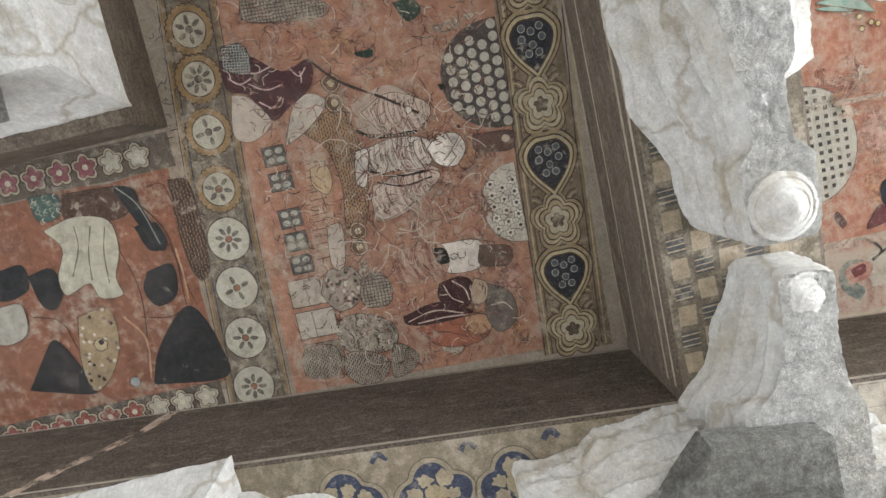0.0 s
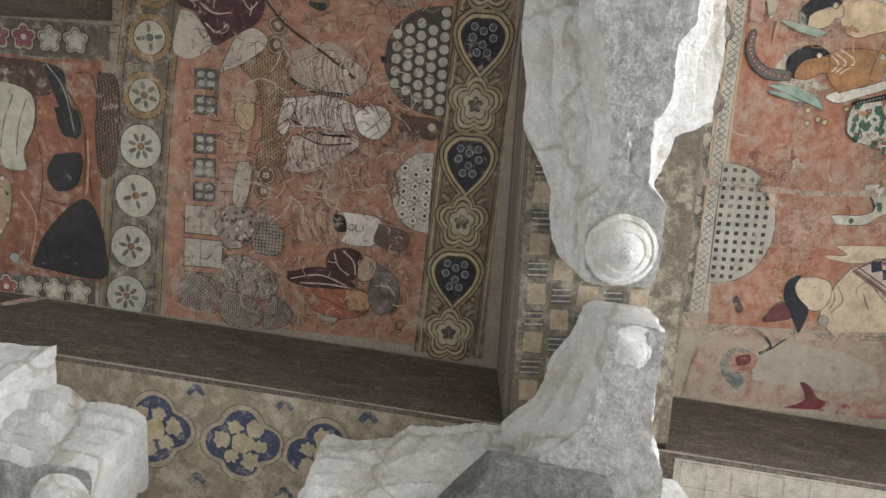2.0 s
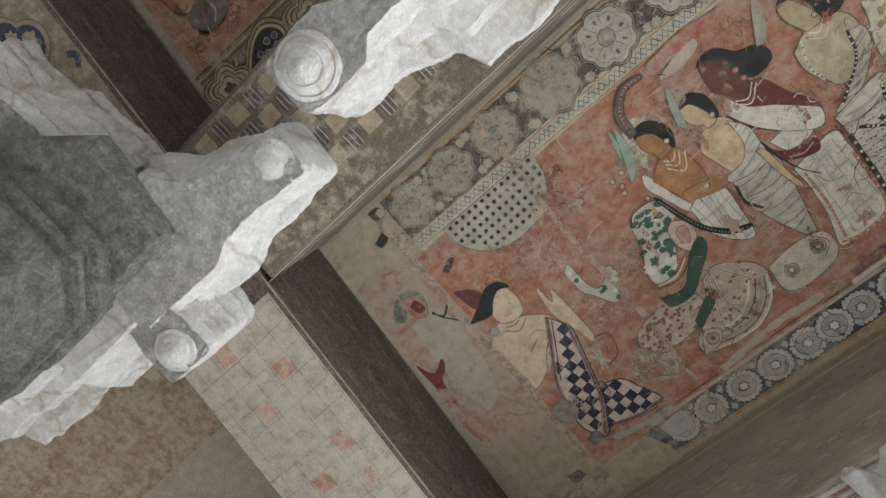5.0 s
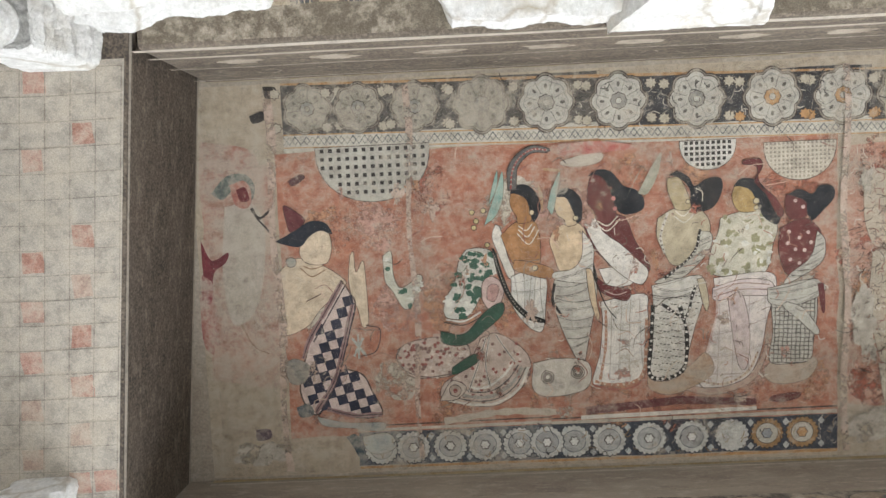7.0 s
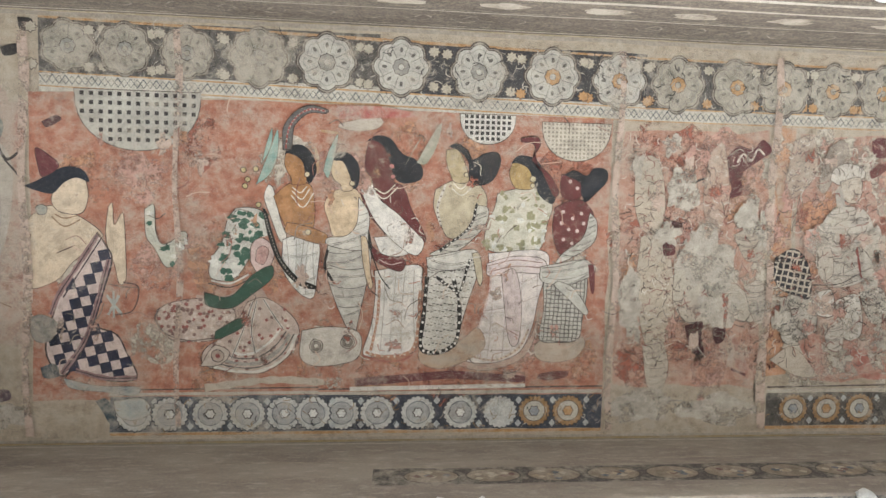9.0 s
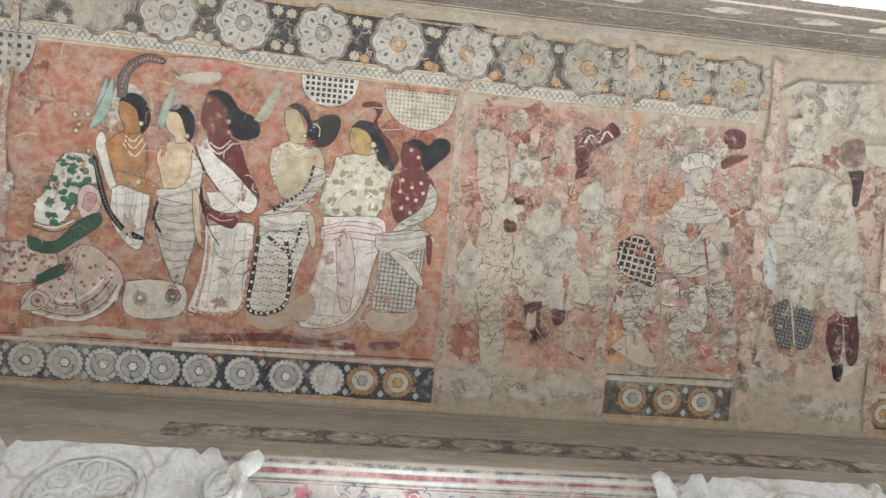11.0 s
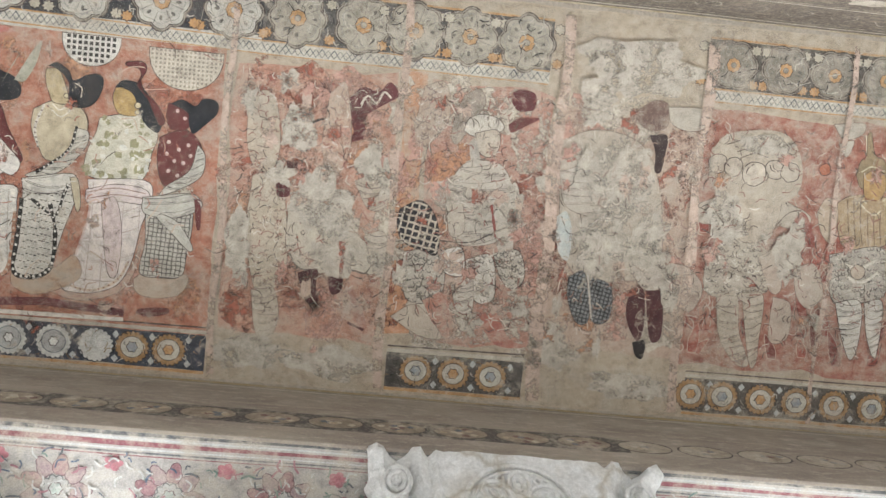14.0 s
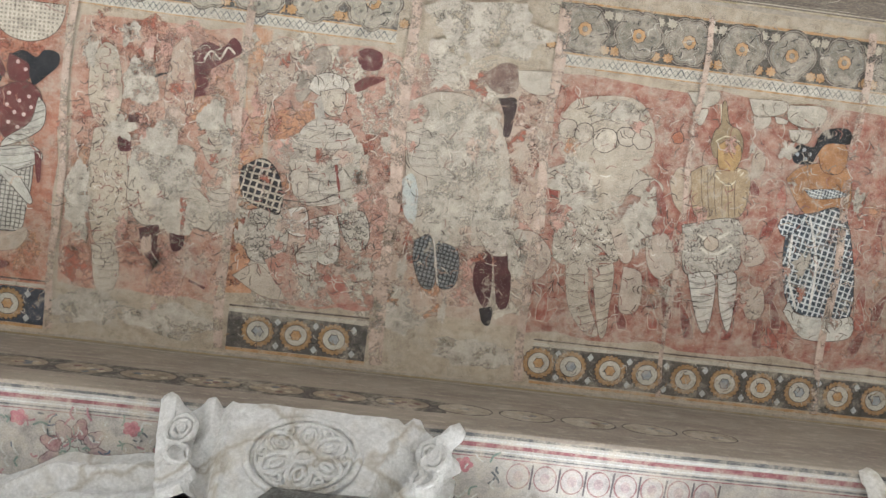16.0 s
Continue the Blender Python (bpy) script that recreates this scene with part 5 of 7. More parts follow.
# faded standing company, half lost under plaster
art.reset(0.003)
centimetres(art, 0.86, -0.71, "south")
pattern(art, [(-30.5, 0), (-22.5, -3), (-17.5, 8.5), (-15, 33), (-20, 44), (-27, 43), (-31.5, 20.5)], "b8a890", "8a6a5c", 0.35, "scales", 110)
pattern(art, [(-28, 44), (-20, 42), (-16.5, 54.5), (-21, 65.5), (-25.5, 59.5)], "b5a894", "7a6a60", 0.35, "folds", 2.6)
shape(art, [(-34, -24), (-29.5, -32.5), (-24, -29.5), (-21, -15.5), (-22.5, -4), (-29.5, -2.5), (-33.5, -12)], "bfae96", 0.4)
shape(art, [(-16, 13), (-7, 7.5), (4, 12.5), (15.5, 22), (21.5, 19), (24.5, 24.5), (19, 34), (10, 33), (-2, 35.5), (-8.5, 35), (-15.5, 27.5)], "bcb09c", 0.3)
stroke(art, [(-14, 29), (-10.5, 34), (-4, 34.5)], "5c5046", 0.3, 0.5)
stroke(art, [(10, 33), (15.5, 34), (18.5, 29.5)], "5c5046", 0.3, 0.5)
stroke(art, [(18.5, 21), (22, 27), (20.5, 33.5)], "5c5046", 0.3, 0.5)
stroke(art, [(20.5, 19.5), (24, 26), (23, 33.5)], "5c5046", 0.3, 0.5)
pattern(art, [(14, 19.5), (22, 17.5), (25, 33), (20, 34.5), (17, 27.5)], "b8aa98", "5c5046", 0.3, "folds", 2.4)
pattern(art, [(8.5, -1.5), (19.5, -6), (22, 6), (15, 9)], "a89a86", "6a5a50", 0.4, "folds", 2.2)
shape(art, [(-10.5, 36), (-3, 34), (-3, 40.5), (-1.5, 47), (-6, 47.5), (-9, 41)], "4a1a1e", 0.12, False, 0.45)
shape(art, [(1, 35), (6.5, 34), (7, 41.5), (3, 43)], "4a1a1e", 0.12, False, 0.45)
shape(art, [(2, -30.5), (8.5, -37.5), (15, -36.5), (19, -40.5), (23, -36), (17, -31.5), (11.5, -27.5), (10, -24.5), (3.5, -24.5)], "5a1f24", 0.15, False, 0.45)
stroke(art, [(8.5, -31), (11, -34.5), (14.5, -32), (17, -36.5), (20, -34.5)], "cfc0ae", 0.15, 0.8)
shape(art, [(5.5, -24), (10.5, -23.5), (10.5, -18), (2.5, -16), (6.5, -19.5)], "5a1f24", 0.15, False, 0.45)
stroke(art, [(-10, -22), (-5.5, -24), (-0.5, -24)], "2a2220", 0.2, 1.0)
shape(art, [(-18, -7), (-11.5, -5.5), (-14, -3.5), (-17.5, -4)], "4a2020", 0.2, False, 0.45)
shape(art, [(-21.5, 1.5), (-17, 1.5), (-16, 6.5), (-20.5, 7)], "5a1f24", 0.15, False, 0.45)
shape(art, [(8, 41.5), (12, 41), (18, 54), (15, 55.5)], "a05a4a", 0.4, False, 0.45)
stroke(art, [(10.5, 54), (17, 56.5)], "5a2a28", 0.3, 1.0)
pattern(art, [(-3.5, -34), (2.5, -38), (6, -15), (0, -1.5), (-5, -13.5)], "b5927c", "8a5a4c", 0.4, "scales", 40)
art.done("painted_figure", procession, "faded plain shape with dark red remains")
art.reset(0.0046)
centimetres(art, 1.44, -0.92, "south")
shape(art, [(-33, -8.5), (-28, -11), (-25, 3), (-27, 15.5), (-30.5, 10)], "b0805c", 0.4, False, 0.45)
pattern(art, [(-25.5, -19.5), (-17.5, -21.5), (-15, -8.5), (-22, 2.5), (-28.5, 1.5)], "a8907c", "6a5a54", 0.35, "scales", 60)
shape(art, [(-10, -17.5), (-4.5, -20.5), (-1.5, -15.5), (-5.5, -8), (-10.5, 1), (-13.5, -0.5), (-13, -9)], "8f8274", 0.3)
shape(art, [(8.5, -20.5), (12, -22), (17.5, -20.5), (17.5, -15), (12, -13.5), (9, -16)], "5a1f24", 0.12, False, 0.45)
shape(art, [(8, -8), (12.5, -11), (20, -11.5), (14, -7.5), (9.5, -5)], "6a302c", 0.2, False, 0.45)
pattern(art, [(-12.5, 16), (-6.5, 8), (6.5, 7.5), (12.5, 17.5), (10, 26), (8.5, 37.5), (-7, 40), (-13, 28.5)], "bdb2a2", "6a6058", 0.25, "folds", 3.0)
shape(art, [(-9, -4), (-7.5, -8.5), (-2, -11), (4.5, -9.5), (6, -5.5), (-3.5, -2)], "c6bcac", 0.22)
shape(art, [(-4.5, -3.5), (4, -5.5), (5.5, 0.5), (3, 5), (-2, 4)], "b8aa96", 0.2)
shape(art, [(-6.5, 0.5), (-4, -1.5), (-1.5, 7.5), (-5, 7)], "a8a094", 0.3, False, 0.45)
pattern(art, [(-28, 45), (-14, 43), (-11, 58), (-17, 64.5), (-26, 62.5)], "b0a696", "45403a", 0.22, "scales", 150)
pattern(art, [(7, 42.5), (17, 40.5), (20.5, 50.5), (16.5, 56), (11, 52)], "b3aa9a", "4a443e", 0.22, "scales", 110)
pattern(art, [(-3.5, 46), (6.5, 43.5), (9.5, 58), (5.5, 63), (-0.5, 59.5)], "c6bdae", "5a544c", 0.22, "scales", 50)
shape(art, [(-14, 43.5), (-5.5, 41.5), (-3.5, 51), (-7.5, 53), (-12.5, 50.5)], "d0c8ba", 0.18, True, 0.5)
pattern(art, [(-9, 54), (-0.5, 53), (1, 66), (-5, 66.5)], "c2b8a8", "6a6058", 0.25, "folds", 2.4)
shape(art, [(-19, 63.5), (-10, 60), (-7, 77), (-12.5, 74.5)], "b0705c", 0.35, False, 0.45)
shape(art, [(1.5, 64.5), (9, 62.5), (16, 75), (24, 78.5), (11, 78.5)], "a8604e", 0.35, False, 0.45)
pattern(art, [(-31, 28.5), (-23.5, 24.5), (-17.5, 29), (-14.5, 38), (-15, 45), (-19, 44.5), (-28, 41.5), (-31.5, 35)], "242226", "b3a692", 0.06, "net", 2.7)
stroke(art, [(4.5, 23.5), (7.5, 36)], "8a3a30", 0.25, 1.1)
stroke(art, [(-14.5, 39.5), (-2.5, 39), (5.5, 35)], "4a403a", 0.2, 0.5)
shape(art, [(-13.5, 22.5), (-8.5, 20), (-5, 34), (-10.5, 37)], "bcae9c", 0.3)
shape(art, [(-31, 71), (-21, 65.5), (-10, 77.5), (-19.5, 77.5)], "b8a894", 0.35)
art.done("painted_figure", procession, "faded plain shape in a turban and scaled garment")
art.reset(0.003)
centimetres(art, 1.97, -0.92, "south")
shape(art, [(-24.5, -3.5), (-10, -9.5), (8.5, -5.5), (18, 13), (21, 43), (9.5, 48.5), (-11, 48.5), (-19.5, 34)], "b3a592", 0.35)
pattern(art, [(-15, 49), (-8.5, 47), (-5, 65), (-10, 67), (-14.5, 57.5)], "777a7a", "26292c", 0.12, "net", 1.6)
pattern(art, [(-7, 48), (2.5, 51.5), (3, 64.5), (-4, 65.5)], "777a7a", "26292c", 0.12, "net", 1.6)
stroke(art, [(-7.5, 47), (-4, 65)], "c2b8aa", 0.2, 0.8)
shape(art, [(10, 52.5), (15.5, 51), (17.5, 65), (15.5, 72.5), (10, 63.5)], "4a1a1e", 0.12, False, 0.45)
shape(art, [(16.5, 51), (23, 51), (25, 69), (20.5, 71)], "4a1a1e", 0.12, False, 0.45)
shape(art, [(13.5, 73), (18.5, 72), (18.5, 79), (15.5, 78.5)], "211a1a", 0.1, False, 0.45)
pattern(art, [(8.5, 41), (21.5, 37.5), (24, 49), (16.5, 51.5), (11.5, 47)], "b5a898", "5c5048", 0.25, "scales", 45)
shape(art, [(3.5, -17), (11.5, -23), (17.5, -21.5), (17.5, -13.5), (10, -11.5)], "6f5348", 0.3)
shape(art, [(11, -9.5), (18, -10), (18, -2.5), (17, 4.5), (14.5, 4), (14, -3)], "33201f", 0.1, False, 0.45)
stroke(art, [(-20.5, 4), (-17, 2.5), (-10, 1.5)], "9a4a40", 0.3, 0.9)
stroke(art, [(-1.5, 12), (6.5, 13), (15, 7.5)], "7a342c", 0.3, 1.6)
stroke(art, [(-18, 12.5), (-6.5, 13.5), (6.5, 12.5)], "6a4a40", 0.3, 0.5)
shape(art, [(-22.5, 26), (-18.5, 23.5), (-15.5, 31.5), (-16, 42.5), (-20.5, 38.5)], "b8beb8", 0.3, False, 0.45)
pattern(art, [(-23, 8), (-6, 2.5), (-2, 15), (-5, 24), (-19, 21.5)], "b5aa9a", "7a6a60", 0.35, "folds", 3.0)
art.done("painted_figure", procession, "faded plain shape with netted and dark red legs")
art.reset(0.0124)
centimetres(art, 1.97, -0.92, "south")
art.poly(curve([(21, 43), (26.5, 40), (30, 48.5), (27.5, 60), (23, 56)], 5), FILLER)
art.poly(curve([(-14, 26), (-1, 21.5), (7, 31.5), (18.5, 32), (18, 39), (6, 41), (-10, 39.5)], 5), FILLER)
art.poly(curve([(-18, -38), (-3.5, -44), (8.5, -37), (0.5, -30), (-12.5, -31)], 5), FILLER)
tagged(art.done("bare_plaster", procession), kind="stuff")
art.reset(0.0046)
centimetres(art, 2.51, -0.91, "south")
shape(art, [(-24, 16), (-9.5, 9), (-4.5, 6.5), (7, 5), (14, 9.5), (25.5, 15), (23, 21.5), (12, 20), (10, 25), (-3, 27), (-6, 20.5), (-18, 22)], "b3a592", 0.35)
pattern(art, [(-15, 34), (-3.5, 26), (10.5, 31), (11.5, 47), (-12, 50)], "a89c8a", "4f463f", 0.28, "scales", 150)
pattern(art, [(-8.5, 51), (-0.5, 48.5), (2.5, 64), (8, 76.5), (2.5, 77), (-5.5, 66.5)], "b0a28e", "6a5a50", 0.3, "folds", 3.0)
pattern(art, [(1.5, 48), (10.5, 48.5), (11, 66.5), (11, 76), (8, 76)], "b0a28e", "6a5a50", 0.3, "folds", 3.0)
shape(art, [(-9.5, 7), (-3.5, 5.5), (6, 4.5), (13, 8), (10, 24.5), (-3, 26.5)], "b3a38e", 0.3)
stroke(art, [(-4, 8), (1.5, 10.5), (6.5, 7)], "cfc4b2", 0.25, 0.6)
stroke(art, [(-5.5, 10), (2.5, 14.5), (9, 8.5)], "cfc4b2", 0.25, 0.6)
stroke(art, [(-21, 15.5), (-13.5, 17), (-7, 14)], "5c4a42", 0.3, 0.5)
stroke(art, [(-18, 24), (-12, 26), (-4, 25.5)], "5c4a42", 0.3, 0.5)
stroke(art, [(12, 20), (16.5, 14.5), (21.5, 13)], "5c4a42", 0.3, 0.5)
shape(art, [(-28, 39), (-21, 40), (-14.5, 48), (-18.5, 57.5), (-25.5, 53)], "b09a88", 0.4)
shape(art, [(14.5, 48.5), (22, 51), (22.5, 65), (15, 66)], "b09a88", 0.4)
shape(art, [(6.5, 33), (13.5, 30.5), (17.5, 44.5), (13, 46.5)], "b09a88", 0.4)
shape(art, [(15.5, 25), (22, 13.5), (29, 25), (24.5, 31), (19, 30)], "8c3a2c", 0.35, False, 0.45)
shape(art, [(-17.5, -7.5), (-11, -14.5), (8.5, -17), (17.5, -10), (20, 3.5), (12.5, 11.5), (-7, 14), (-17, 4.5)], "b3a48e", 0.38, False, 0.45)
art.oval(-14.5, -2, 3.8, 3.8, paint("b3a592", 0.25), paint(LINE, 0.3), 0.35, n=24, wob=0.15)
art.oval(-8, -1.5, 3.8, 3.8, paint("b3a592", 0.25), paint(LINE, 0.3), 0.35, n=24, wob=0.15)
art.oval(8.5, -2, 3.8, 3.8, paint("b3a592", 0.25), paint(LINE, 0.3), 0.35, n=24, wob=0.15)
art.oval(15, -1.5, 3.8, 3.8, paint("b3a592", 0.25), paint(LINE, 0.3), 0.35, n=24, wob=0.15)
art.oval(0.5, 0.5, 4.8, 4.8, paint("bfb19d", 0.2), paint(LINE, 0.3), 0.35, n=24, wob=0.15)
stroke(art, [(-7.5, -7.5), (-1, -10), (6, -9)], "6a5a4e", 0.3, 0.5)
stroke(art, [(-6, -5), (-0.5, -7.5), (5.5, -6.5)], "6a5a4e", 0.3, 0.5)
stroke(art, [(-12, -10), (-1.5, -13.5), (10, -12.5)], "6a5a4e", 0.3, 0.5)
art.done("painted_figure", procession, "faded plain shape with a row of heads")
art.reset(0.003)
centimetres(art, 3.01, -0.91, "south")
shape(art, [(-14, 8.5), (-8, 5), (4.5, 4.5), (10, 8), (8, 23.5), (-7.5, 26.5), (-12.5, 19)], "a58c68", 0.28)
stroke(art, [(-10, 7), (-8.5, 16.5), (-6.5, 25)], "6a543e", 0.3, 0.4)
stroke(art, [(-7.5, 6.5), (-6, 16.5), (-4, 25)], "6a543e", 0.3, 0.4)
stroke(art, [(-4.5, 6.5), (-3.5, 16), (-1.5, 24.5)], "6a543e", 0.3, 0.4)
stroke(art, [(-1.5, 6), (-0.5, 15.5), (1, 24.5)], "6a543e", 0.3, 0.4)
stroke(art, [(1, 5.5), (2, 15.5), (3.5, 24)], "6a543e", 0.3, 0.4)
stroke(art, [(4, 5.5), (4.5, 15), (6, 23.5)], "6a543e", 0.3, 0.4)
pattern(art, [(-14.5, 29.5), (7.5, 25), (11, 42.5), (2.5, 47.5), (-10.5, 48.5)], "a89f90", "4f463f", 0.2, "scales", 170)
pattern(art, [(-9.5, 48.5), (1, 47.5), (2.5, 63.5), (0, 71.5), (-5, 62.5)], "c2baac", "6a6058", 0.22, "folds", 2.6)
pattern(art, [(2.5, 47.5), (10, 46.5), (11, 60.5), (10, 70), (5.5, 61.5)], "c2baac", "6a6058", 0.22, "folds", 2.6)
stroke(art, [(-6, -19), (-4.5, -8.5)], "cfc4a2", 0.3, 0.4)
stroke(art, [(-4, 6.5), (1, 9), (5.5, 5)], "cfc0a0", 0.25, 0.6)
stroke(art, [(-5.5, 7.5), (1.5, 12), (7, 6)], "cfc0a0", 0.25, 0.6)
shape(art, [(-22, 13), (-18.5, 7), (-13.5, 11), (-14, 24.5), (-19, 21.5)], "b09a80", 0.35)
shape(art, [(10, 9), (14.5, 5), (14.5, -0.5), (11.5, -3.5), (9.5, 0), (10, 5.5)], "a8927c", 0.35)
pattern(art, [(-28.5, 36.5), (-20, 34), (-15, 46), (-20.5, 52), (-26, 47)], "b09c8a", "6a5048", 0.35, "scales", 14)
pattern(art, [(8.5, 30.5), (16, 31.5), (20.5, 39.5), (12.5, 42.5)], "b09c8a", "6a5048", 0.35, "scales", 14)
pattern(art, [(12.5, 53.5), (21, 50.5), (23, 61), (17, 63.5)], "b09c8a", "6a5048", 0.35, "scales", 14)
stroke(art, [(-9, 32.5), (-1.5, 34), (4.5, 30.5)], "cfc4b0", 0.2, 1.2)
stroke(art, [(-6.5, 37.5), (0, 39.5), (6.5, 35)], "cfc4b0", 0.2, 1.2)
art.oval(-2, 35.5, 3.0, 3.0, paint("b5a28c", 0.3), paint(LINE, 0.3), 0.35, n=24, wob=0.15)
art.oval(-21, -4, 2.4, 2.4, paint("a8603e", 0.3), paint(LINE, 0.3), 0.35, n=24, wob=0.15)
shape(art, [(-8, -3), (-7, -8.5), (-5, -11.5), (-5.5, -19), (-4, -20), (-1.5, -12), (2.5, -10), (5, -5), (4, 1), (-5, 2)], "8f7a58", 0.25)
shape(art, [(-5, -3), (-1.5, -5.5), (3.5, -4.5), (5, 1.5), (1, 8.5), (-3.5, 5)], "a8854e", 0.15)
stroke(art, [(-6, -4.5), (-2, -7), (3.5, -5.5)], "cfc4a2", 0.25, 0.5)
shape(art, [(-2, 7), (4, 6), (5.5, 9.5), (-2, 10.5)], "a58c68", 0.2, False, 0.45)
art.done("painted_figure", procession, "plain ochre shape in a scaled skirt and white leggings")
art.reset(0.0046)
centimetres(art, 3.39, -0.94, "south")
shape(art, [(-14, 9.5), (-8.5, 4), (4.5, 1), (11.5, 5), (12.5, 19.5), (-2, 23), (-9, 17.5)], "a5703e", 0.2)
pattern(art, [(-10.5, 24), (-2, 22), (12.5, 21), (20.5, 61), (-3, 61), (-10, 43.5)], "33404a", "c6cac6", 0.1, "net", 2.3)
pattern(art, [(-14.5, 28), (-11, 23), (-5, 25), (-8, 31), (-12, 32)], "33404a", "c6cac6", 0.1, "net", 2.0)
pattern(art, [(-6, 13), (6, 11.5), (11.5, 13.5), (-1, 16)], "4a5258", "c6cac6", 0.1, "net", 1.2)
shape(art, [(-7, 62), (-5, 58), (-0.5, 62.5), (15, 62.5), (21.5, 61.5), (21, 70), (3, 72)], "c9c4b6", 0.2)
stroke(art, [(-8, 31), (-7, 47), (-2, 60.5)], "d8d4c8", 0.15, 1.0)
stroke(art, [(-1.5, 24.5), (3.5, 42), (3.5, 60)], "d8d4c8", 0.15, 1.0)
shape(art, [(-3, -1.5), (-1.5, -7), (6, -8), (9.5, -1.5), (7, 5), (0.5, 5)], "a5703e", 0.15)
shape(art, [(-13.5, -1.5), (-10.5, -4.5), (-5, -4), (-3.5, -8), (-0.5, -11.5), (8, -12.5), (9.5, -7), (0.5, -6), (-3, -1.5), (-5, 2.5), (-11.5, 3)], "15181f", 0.04, False, 0.45)
art.oval(-11, -0.5, 0.8, 0.8, paint("9aa0a4", 0.15), None, 0.35, n=24, wob=0.15)
art.oval(-8.5, -2.5, 0.8, 0.8, paint("9aa0a4", 0.15), None, 0.35, n=24, wob=0.15)
art.oval(-6, -1, 0.8, 0.8, paint("9aa0a4", 0.15), None, 0.35, n=24, wob=0.15)
art.oval(-7.5, 1, 0.8, 0.8, paint("9aa0a4", 0.15), None, 0.35, n=24, wob=0.15)
art.done("painted_figure", procession, "plain brown shape in a netted blue and white skirt")
# half-round fans over the company
art.reset(0.0062)
centimetres(art, 2.9, -1.1, "south")
shape(art, [(-9, -3), (3, -4.5), (3, 0), (-4, 2.5)], "b3a998", 0.36, True, 0.5)
art.done("painted_fan", procession)
art.reset(0.0062)
centimetres(art, 2.9, -1.1, "south")
shape(art, [(-6, 4.5), (0, 2.5), (-1, 8), (-3, 9)], "b3a998", 0.36, True, 0.5)
art.done("painted_fan", procession)
art.reset(0.0062)
centimetres(art, 2.9, -1.1, "south")
shape(art, [(15.5, -3.5), (30.5, -4), (30, 0.5), (19.5, 3)], "b3a998", 0.36, True, 0.5)
art.done("painted_fan", procession)
art.reset(0.0062)
centimetres(art, 2.9, -1.1, "south")
shape(art, [(31, -3), (46, -3.5), (46, 3), (39.5, 5), (32.5, 3)], "b3a998", 0.36, True, 0.5)
art.done("painted_fan", procession)
art.reset(0.0062)
centimetres(art, 2.9, -1.1, "south")
shape(art, [(33, 6.5), (42, 6), (41, 11), (35, 10.5)], "b3a998", 0.36, True, 0.5)
art.done("painted_fan", procession)
art.reset(0.0062)
centimetres(art, 2.9, -1.1, "south")
shape(art, [(-76, -3), (-60.5, -3.5), (-60.5, 3.5), (-67.5, 5.5), (-74, 3)], "b3a998", 0.36, True, 0.5)
art.done("painted_fan", procession)
art.reset(0.0062)
centimetres(art, 2.9, -1.1, "south")
shape(art, [(18, 3), (25, 2.5), (24.5, 6.5), (20, 7.5)], "b3a998", 0.36, True, 0.5)
art.done("painted_fan", procession)
art.reset(0.0062)
centimetres(art, 2.9, -1.1, "south")
shape(art, [(26.5, 2), (32, 3), (31.5, 4.5), (28, 4.5)], "b3a998", 0.36, True, 0.5)
art.done("painted_fan", procession)

# the ledge and the lost figure beside the beam
art.reset(0.0028)
art.line([(-0.58, -0.12), (-0.2, -0.15), (0.1, -0.13)], 0.03, paint(MAROON, 0.4))
art.line([(-0.60, -0.093), (0.1, -0.105)], 0.016, paint("d0c8b8", 0.25))
art.line(curve([(-1.15, -0.10), (-0.9, -0.13), (-0.7, -0.12)], 6), 0.03, paint("b4a690", 0.4))
tagged(art.done("paint_trace", procession), kind="stuff")

# half-lost colour of the worn bays
art.reset(0.0006)
rk = random.Random(77)
STAINS = [ragged("worn_red_paint", "9c5a44", 0.53), ragged("worn_orange_paint", "b5825e", 0.52), ragged("worn_pink_paint", "b88c7a", 0.5), ragged("worn_cream_paint", "bcb09c", 0.5)]
for i in range(10):
    for j in range(4):
        blotch(art, 0.55 + 0.185 * i + rk.uniform(-0.05, 0.05), -1.02 + 0.26 * j + rk.uniform(-0.06, 0.06), rk.uniform(0.07, 0.12), rk.uniform(0.09, 0.15), STAINS[rk.randrange(4)], 0.35)
for i in range(9):
    for j in range(3):
        blotch(art, -1.6 + 0.235 * i + rk.uniform(-0.06, 0.06), -0.95 + 0.37 * j + rk.uniform(-0.08, 0.08), rk.uniform(0.06, 0.12), rk.uniform(0.07, 0.14), STAINS[(1, 2, 3, 1, 0)[rk.randrange(5)]], 0.35)
tagged(art.done("worn_colour", procession), kind="stuff")
art.reset(0.0020)
# tongues of red between the figures
for k in range(80):
    x, y = rk.uniform(2.32, 3.9), -0.16 - 0.62 * rk.random() ** 1.4
    L, lean = rk.uniform(0.05, 0.13), rk.uniform(-0.05, 0.05)
    art.poly(curve([(x - 0.018, y), (x - 0.022 + lean * 0.3, y - L * 0.5), (x + lean, y - L), (x + 0.02 + lean * 0.3, y - L * 0.45), (x + 0.016, y)], 4), paint(("8c3a2c", "a2503c", "7a342c")[k % 3], 0.45), paint("c0a690" if k % 2 else "5c3a34", 0.5), 0.003)
tagged(art.done("paint_remain", procession), kind="stuff")
art.reset(0.0074)
scribble(art, 0.48, 1.06, -1.1, -0.2, 520, 1, (LINE, "c9bdab", "54493f", "8a4a40", "6a5a50"), 0.4, 0.019)
